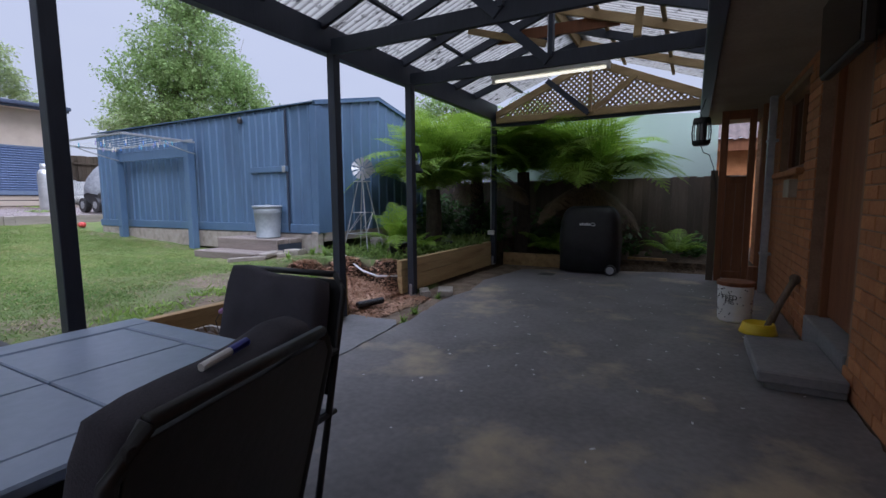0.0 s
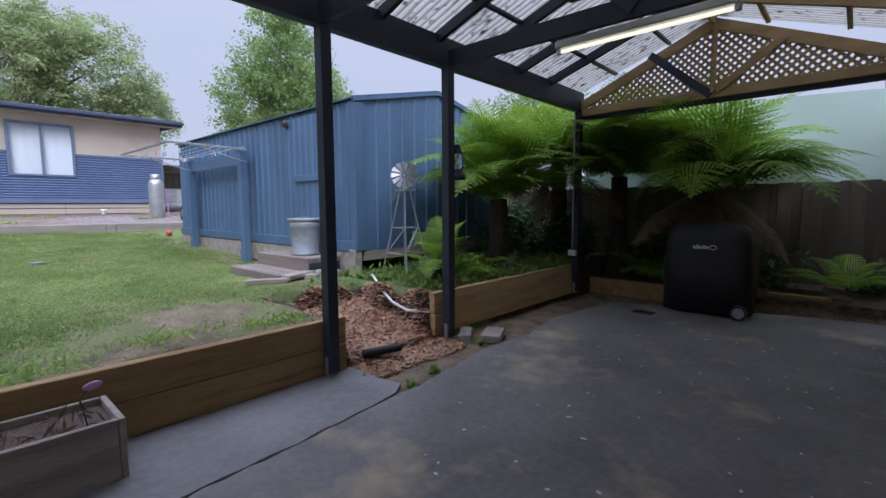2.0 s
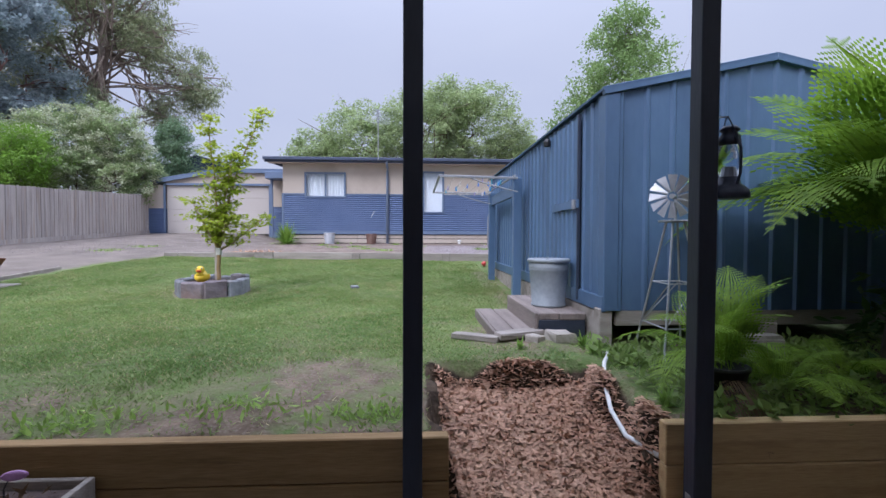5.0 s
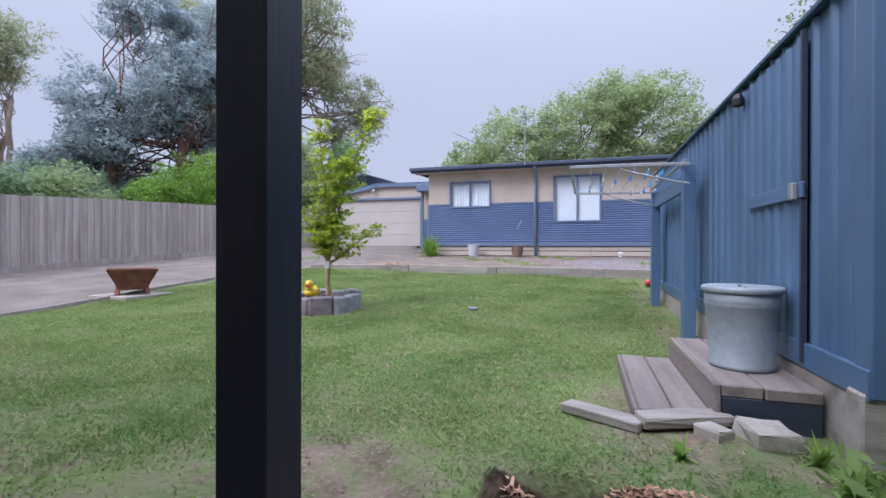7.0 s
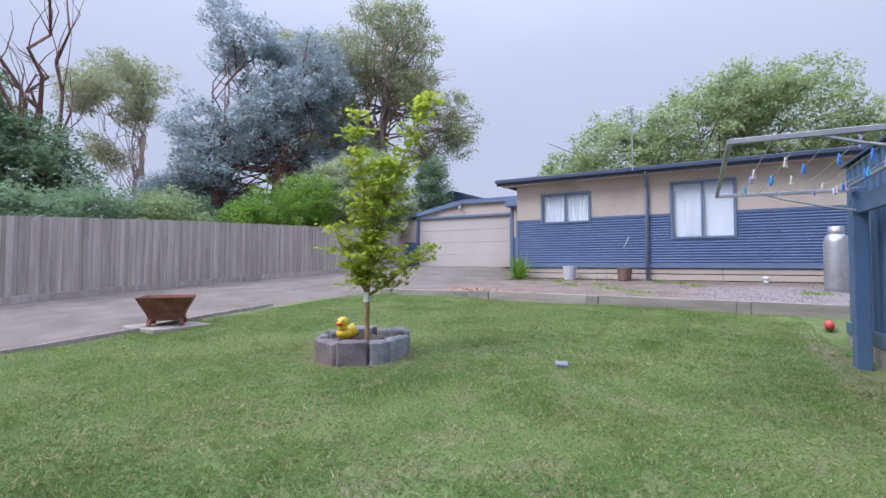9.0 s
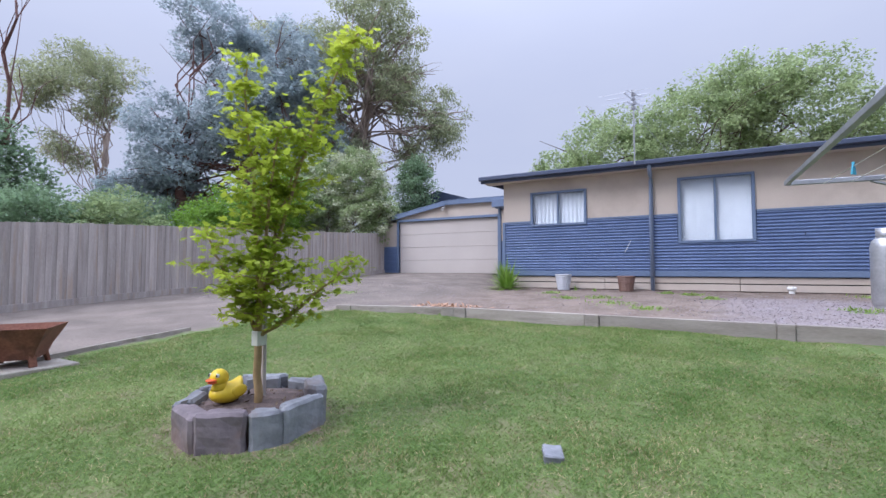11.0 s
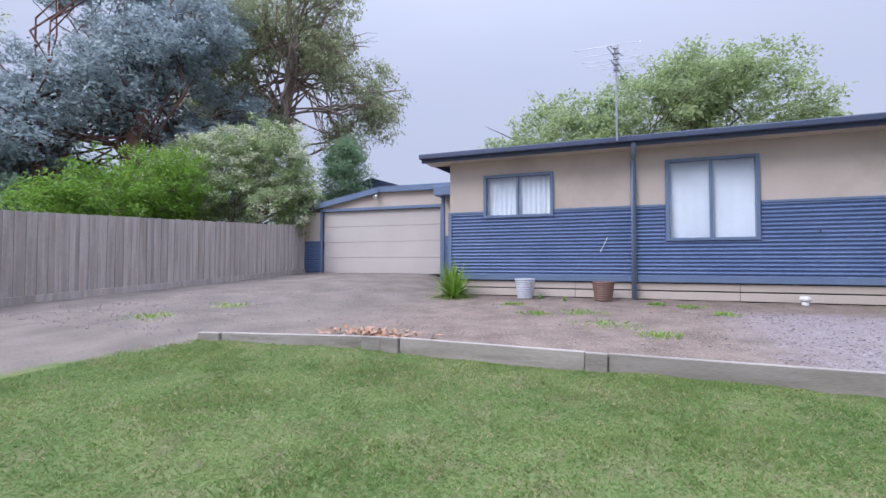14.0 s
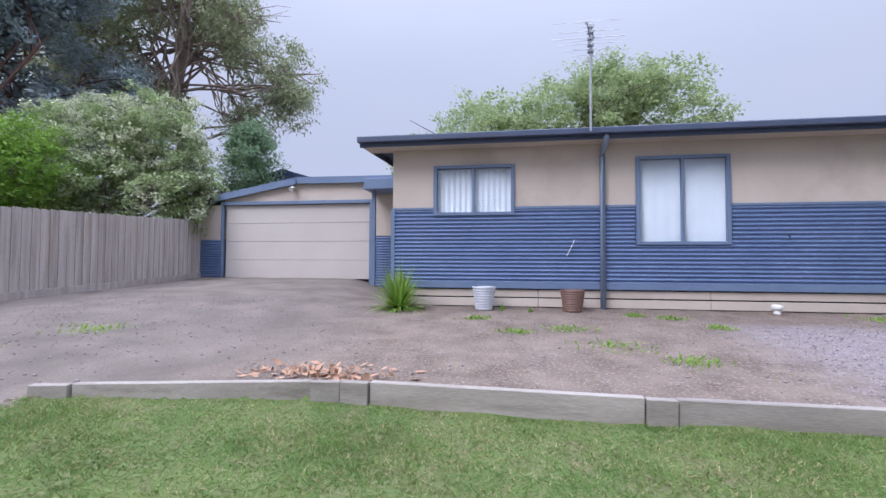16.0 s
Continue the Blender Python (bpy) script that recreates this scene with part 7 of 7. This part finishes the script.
wg = np.random.default_rng(52)
for x, y, s in ((-3.25, 3.25, 0.26), (-3.35, 2.5, 0.32), (-3.2, 1.8, 0.28), (-17.6, 2.7, 0.16), (-17.4, 3.2, 0.2), (-17.7, 6.4, 0.35), (-16.2, 1.5, 0.3), (-15.2, 1.9, 0.4), (-16.6, 3.6, 0.18), (-14.6, 2.5, 0.25), (-15.9, 0.8, 0.22), (-14.9, -4.6, 0.4), (-13.6, -4.9, 0.35), (-16.9, 0.2, 0.2), (-15.4, 5.6, 0.3)):
    wx, wy = x + wg.normal(size=220) * s * 0.4, y + wg.normal(size=220) * s * 0.55
    wv, wf = leaf_quads(np.stack([wx, wy, surface_z(wx, wy) + 0.004], 1), 0.05, 0.4, -0.5, 0.3, wg)
    tagged(soup("weed_patch", wv, wf, M_WEED), "low patch of green weeds on bare earth", "weeds", kind="stuff")

# ---- clothes line on the shed ----
cl = thing("fold_down_clothesline", (-8.9, 5.1, 0.4), "folding clothesline frame on two navy posts beside the shed", "clothesline")
for x, z in ((-7.7, 0.34), (-10.05, 0.44)):
    part("post", box(x - 0.07, x + 0.07, 4.98, 5.1, z, 2.28, 0.006), M_SHED, cl)
part("cross_board", box(-9.98, -7.77, 5.02, 5.07, 2.02, 2.2, 0.005), M_SHED, cl)
LZ, LX0, LX1, LY0 = 2.25, -7.45, -9.95, 3.84
for p, q in (((LX0, 5.0, LZ), (LX0, LY0, LZ + 0.02)), ((LX1, 5.0, LZ), (LX1, LY0, LZ + 0.02)), ((LX0, LY0, LZ + 0.02), (LX1, LY0, LZ + 0.02))):
    part("arm", bar(p, q, 0.03, 0.034), M_ALU, cl)
part("back_bar", bar((LX0, 4.96, LZ + 0.04), (LX1, 4.96, LZ + 0.04), 0.026, 0.026), M_ALU, cl)
for x in (LX0, LX1):
    part("strut", tube([(x, 5.0, LZ - 0.2), (x, 4.85, LZ - 0.17), (x, 4.45, LZ - 0.06), (x, 4.3, LZ - 0.005)], 0.011, 6), M_ALU, cl)
for k in range(6):
    y = 4.05 + k * 0.15
    part("line", tube([(LX0, y, LZ), ((LX0 + LX1) / 2, y, LZ - 0.02), (LX1, y, LZ)], 0.003, 4), M_WHITE, cl)
PEG = [material("peg_" + c, v, tuple(x * 1.15 for x in v), 4, 0.4, 0.0) for c, v in (("blue", (0.06, 0.2, 0.6)), ("white", (0.6, 0.56, 0.5)), ("teal", (0.08, 0.36, 0.5)), ("lilac", (0.3, 0.26, 0.5)))]
pr = random.Random(21)
for k in range(26):
    x, y = pr.uniform(-9.8, -7.6), 4.05 + 0.15 * pr.randint(0, 5)
    if k > 16:
        y = 4.8
    t = thing("clothes_peg", (x, y, LZ - 0.06), "plastic clothes peg clipped on the line", "clothes peg", "pegs on the clothesline")
    m = PEG[k % 4]
    part("jaw", bar((x - 0.006, y, LZ + 0.012), (x - 0.012, y + 0.01, LZ - 0.06), 0.01, 0.009, None, 0.0), m, t)
    part("jaw", bar((x + 0.006, y, LZ + 0.012), (x + 0.014, y - 0.01, LZ - 0.06), 0.01, 0.009, None, 0.0), m, t)

M_RED = material("red_rubber", (0.5, 0.05, 0.05), (0.6, 0.08, 0.07), 4, 0.5, 0.05)
PGX, PGY = -12.2, 5.2
PGZ = float(ground_z(PGX, PGY))
dog = thing("dog_toy", (PGX, PGY, PGZ), "red rubber dog toy lying on the lawn", "toy")
part("body", tube([(PGX - 0.16, PGY + 0.03, PGZ + 0.06), (PGX, PGY, PGZ + 0.075), (PGX + 0.14, PGY - 0.02, PGZ + 0.06)], [0.045, 0.06, 0.05], 12), M_RED, dog, smooth=True)
part("head", ball((PGX + 0.17, PGY - 0.03, PGZ + 0.08), 0.06, 0.055, 0.055, 0, None, 12), M_RED, dog, smooth=True)

# ---- along the flat ----
def ribbed_pot(x, y, z, r0, r1, h, mat, label):
    n = 9
    prof = []
    for k in range(n):
        a = r0 + (r1 - r0) * k / n
        prof += [(a, z + h * k / n), (a + 0.012, z + h * (k + 0.5) / n)]
    prof += [(r1, z + h), (r1 - 0.03, z + h), (r1 - 0.04, z + h - 0.05), (0.02, z + h - 0.06)]
    return solid("ribbed_pot", lathe(x, y, prof, 24), mat, label, "pot", "pots along the flat", smooth=False)


M_BROWNPOT = material("brown_glaze", (0.16, 0.09, 0.07), (0.22, 0.13, 0.1), 5, 0.5, 0.05)
ribbed_pot(-18.05, 0.22, float(ground_z(-18.05, 0.22)), 0.15, 0.21, 0.42, M_PALEPOT, "white ribbed square plant pot by the wall")
ribbed_pot(-18.05, 1.78, float(ground_z(-18.05, 1.78)), 0.16, 0.21, 0.38, M_BROWNPOT, "brown ribbed plant pot by the wall")
vent = thing("vent_pipe", (-18.2, 5.12, 1.05), "white capped drain vent pipe by the plinth", "pipe")
part("pipe", tube([(-18.2, 5.12, 1.0), (-18.2, 5.12, 1.2)], 0.055, 14), M_WHITE, vent, smooth=True)
part("cap", lathe(-18.2, 5.12, [(0.065, 1.17), (0.085, 1.19), (0.085, 1.24), (0.06, 1.26)], 16), M_WHITE, vent, smooth=True)
GX0, GY0 = -16.11, 6.09
GZ0 = float(ground_z(GX0, GY0))
gas = thing("gas_cylinder", (GX0, GY0, GZ0), "tall grey gas cylinder standing beside the flat", "gas cylinder")
part("body", lathe(GX0, GY0, [(0.18, GZ0), (0.2, GZ0 + 0.05), (0.21, GZ0 + 0.1), (0.21, GZ0 + 1.0), (0.19, GZ0 + 1.1), (0.12, GZ0 + 1.17)], 24), M_GALV, gas, smooth=True)
part("collar", lathe(GX0, GY0, [(0.12, GZ0 + 1.15), (0.13, GZ0 + 1.17), (0.13, GZ0 + 1.32), (0.12, GZ0 + 1.32)], 20, None, False), M_GALV, gas, smooth=True)
part("base_ring", lathe(GX0, GY0, [(0.17, GZ0 - 0.04), (0.19, GZ0 - 0.03), (0.19, GZ0 + 0.02)], 20), M_GALV, gas)
solid("survey_peg", box(-16.1, -16.075, 6.38, 6.405, 0.9, 1.75, 0.002), M_PINK, "thin pink-topped marker stake", "stake")
roll = thing("culvert_pipe", (-19.4, 8.0, 1.1), "corrugated grey iron pipe lying by the fence", "pipe")
ry_ = np.linspace(7.15, 9.2, 60)
part("pipe", tube([(-19.5, y, 1.33) for y in ry_], [0.19 if k % 2 else 0.165 for k in range(60)], 18), M_GALV, roll)
sheets = thing("iron_sheet_stack", (-20.1, 8.2, 1.1), "corrugated iron sheets leaning on the fence", "sheet metal")
for k in range(3):
    v, f = corrugated(7.25 + 0.3 * k, 8.6 + 0.3 * k, 0.076, 0.018, lambda u, t, d, k=k: (-20.15 - 0.3 * t + d + 0.05 * k, u, 1.08 + (0.98 - 0.05 * k) * t), 1, 6)
    soup("sheet", v, f, M_GALV, sheets)
M_TARP = material("grey_tarpaulin", (0.1, 0.11, 0.13), (0.26, 0.27, 0.29), 3.0, 0.5, 0.5, 14)
mow = thing("covered_mower", (-14.5, 6.6, 0.95), "ride-on mower half covered by a crumpled grey tarpaulin", "mower")
tbm = bmesh.new()
trs = []
for k, (z, hx, hy, oy) in enumerate(((1.45, 0.5, 0.3, 0.0), (1.62, 0.5, 0.3, 0.0), (1.85, 0.4, 0.26, 0.05), (2.1, 0.24, 0.18, 0.1), (2.24, 0.08, 0.07, 0.12))):
    trs.append([tbm.verts.new((-14.5 + hx * math.cos(a) * (1 + 0.1 * math.sin(5 * a + k)), 6.66 + oy + hy * math.sin(a) * (1 + 0.1 * math.sin(4 * a + 2 * k)), z + 0.04 * math.sin(3 * a + k))) for a in [q * math.pi / 12 for q in range(24)]])
for a, b in zip(trs, trs[1:]):
    for q in range(24):
        tbm.faces.new((a[q], a[(q + 1) % 24], b[(q + 1) % 24], b[q]))
tbm.faces.new(trs[-1])
part("tarpaulin", tbm, M_TARP, mow, "crumpled grey tarpaulin", smooth=True)
part("body", box(-14.95, -14.05, 6.45, 6.9, 1.15, 1.5, 0.05), M_BLACK, mow)
for wx in (-14.85, -14.15):
    w = part("wheel", tube([(wx, 6.38, 1.14), (wx, 6.52, 1.14)], 0.2, 20), M_BLACK, mow)
    part("rim", tube([(wx, 6.37, 1.14), (wx, 6.38, 1.14)], 0.1, 14), M_ALU, w)

AXN, AYN = -17.75, 2.06
ant = thing("roof_antenna", (AXN, AYN, 4.35), "tall grey television antenna on the flat's roof", "antenna")
part("mast", tube([(AXN, AYN, 4.2), (AXN + 0.02, AYN, 6.02)], 0.02, 8), M_GALV, ant)
for k in range(5):
    part("clamp", box(AXN - 0.02, AXN + 0.06, AYN - 0.05, AYN + 0.05, 5.55 + k * 0.11, 5.6 + k * 0.11, 0.006), M_ALU, ant)
for z, ln, ang_b in ((5.95, 0.4, 0.12), (5.78, 0.9, 0.15), (5.62, 0.6, 0.1)):
    part("boom", tube([(AXN - ln * 0.7, AYN + ang_b, z), (AXN + ln * 0.7, AYN - ang_b, z)], 0.009, 6), M_GALV, ant)
    for k in range(5):
        q = -1 + k / 2
        w = 0.12 + (0.45 if z < 5.9 else 0.0) * (0.4 + 0.3 * (1 + q))
        part("element", tube([(AXN + ln * 0.7 * q, AYN - ang_b * q - w, z), (AXN + ln * 0.7 * q, AYN - ang_b * q + w, z)], 0.005, 4), M_GALV, ant)
for e in ((0.9, 0.7), (0.6, -0.9)):
    part("guy_wire", tube([(AXN, AYN, 5.5), (AXN - e[0], AYN + e[1], 4.6)], 0.004, 4), M_GALV, ant)
lr = np.random.default_rng(77)
lc = np.stack([lr.normal(-13.58, 0.13, 300), lr.normal(-0.9, 0.33, 300), np.zeros(300)], 1)
lc[:, 2] = surface_z(lc[:, 0], lc[:, 1]) + 0.015
v, f = leaf_quads(lc[lc[:, 0] < kerb_x(lc[:, 1]) - 0.05], 0.07, 0.4, 0, 0.4, lr)
tagged(soup("fallen_leaves", v, f, M_CHIP), "drift of dry red-brown leaves behind the kerb", "leaves", kind="stuff")

# dried white paint drips on the slab
pd, pb = random.Random(15), bmesh.new()
for k in range(110):
    x, y = pd.gauss(-0.4, 0.9), pd.uniform(1.8, 7.2)
    if -2.0 < x < 1.0:
        ball((x, y, 0.0005), pd.uniform(0.006, 0.022), pd.uniform(0.004, 0.012), 0.0015, pd.uniform(0, 3), pb, 6)
tagged(part("paint_drips", pb, M_LOGO), "small dried white paint drips on the slab", "stain", kind="stuff")

# loose pebbles on the pad and the drive
pg = np.random.default_rng(41)
pn0 = 9000
px_, py_ = pg.uniform(-18.3, -12.6, pn0), pg.uniform(-7.5, 7.5, pn0)
thick = 0.12 + 0.75 * smooth(0.2, 0.8, (py_ - 2.0) / 3) * smooth(-17.6, -16.6, px_) + 0.3 * smooth(-2.0, -4.5, py_)
pk_ = (pg.uniform(size=pn0) < thick) & ((px_ < kerb_x(py_) - 0.08) | (py_ < -3.6))
px_, py_ = px_[pk_], py_[pk_]
octa = np.array([(1, 0, 0), (0, 1, 0), (-1, 0, 0), (0, -1, 0), (0, 0, 0.6), (0, 0, -0.6)])
ofc = np.array([(0, 1, 4), (1, 2, 4), (2, 3, 4), (3, 0, 4), (1, 0, 5), (2, 1, 5), (3, 2, 5), (0, 3, 5)])
psz = pg.uniform(0.008, 0.024, (len(px_), 1, 1))
pv = np.stack([px_, py_, surface_z(px_, py_) + 0.004], 1)[:, None, :] + octa[None] * psz * pg.uniform(0.6, 1.3, (len(px_), 6, 3))
pf = (np.arange(len(px_))[:, None, None] * 6 + ofc[None]).reshape(-1, 3)
tagged(soup("gravel", pv.reshape(-1, 3), pf, M_PEBBLE), "loose purple-grey gravel on the pad and drive", "gravel", kind="stuff")

# low timber edging between drive and lawn
edging = thing("lawn_edging", (-8, -2.9, 0.55), "low weathered timber edging between lawn and drive", "edging", kind="structure")
for k in range(5):
    xa, xb = -3.9 - k * 1.25, -3.9 - (k + 1) * 1.25
    ya, yb = float(lawn_left(xa)) - 0.06, float(lawn_left(xb)) - 0.06
    part("board", bar((xa, ya, float(ground_z(xa, ya)) + 0.012), (xb + 0.01, yb, float(ground_z(xb, yb)) + 0.012), 0.03, 0.09), M_GREYSLEEPER, edging)

# ---- bricks of the house wall ----
brick_me = bpy.data.meshes.new("brick")
bb = box(-0.055, 0.0, 0, 0.23, 0, 0.076, 0.004)
bb.to_mesh(brick_me)
bb.free()
brick_me.materials.append(M_BRICK)
half_me = bpy.data.meshes.new("brick")
bb = box(-0.055, 0.0, 0, 0.11, 0, 0.076, 0.004)
bb.to_mesh(half_me)
bb.free()
half_me.materials.append(M_BRICK)
rest = bmesh.new()
count = 0
br = random.Random(3)
for row in range(29):
    z = 0.005 + row * 0.086
    y = -1.0 + (0.12 if row % 2 else 0.0)
    while y < 9.0:
        w, me = 0.23, brick_me
        hit = [o for o in OPEN if o[2] - 0.07 < z < o[3] and y < o[1] and y + w > o[0]]
        if hit:
            o = hit[0]
            if o[0] - y >= 0.11:
                w, me = 0.11, half_me
            else:
                y = o[1] + 0.005
                continue
        if 2.6 < y < 5.4 and count < 300:
            ob = new("brick", me)
            ob.parent = house
            ob.location = Vector((HX + 0.045 + br.uniform(-0.002, 0.002), y, z)) - house.location
            count += 1
        else:
            box(HX - 0.01, HX + 0.03, y, y + w, z, z + 0.076, 0.0, rest)
        y += w + 0.01
tagged(part("brickwork", rest, M_BRICK, house), kind="stuff")
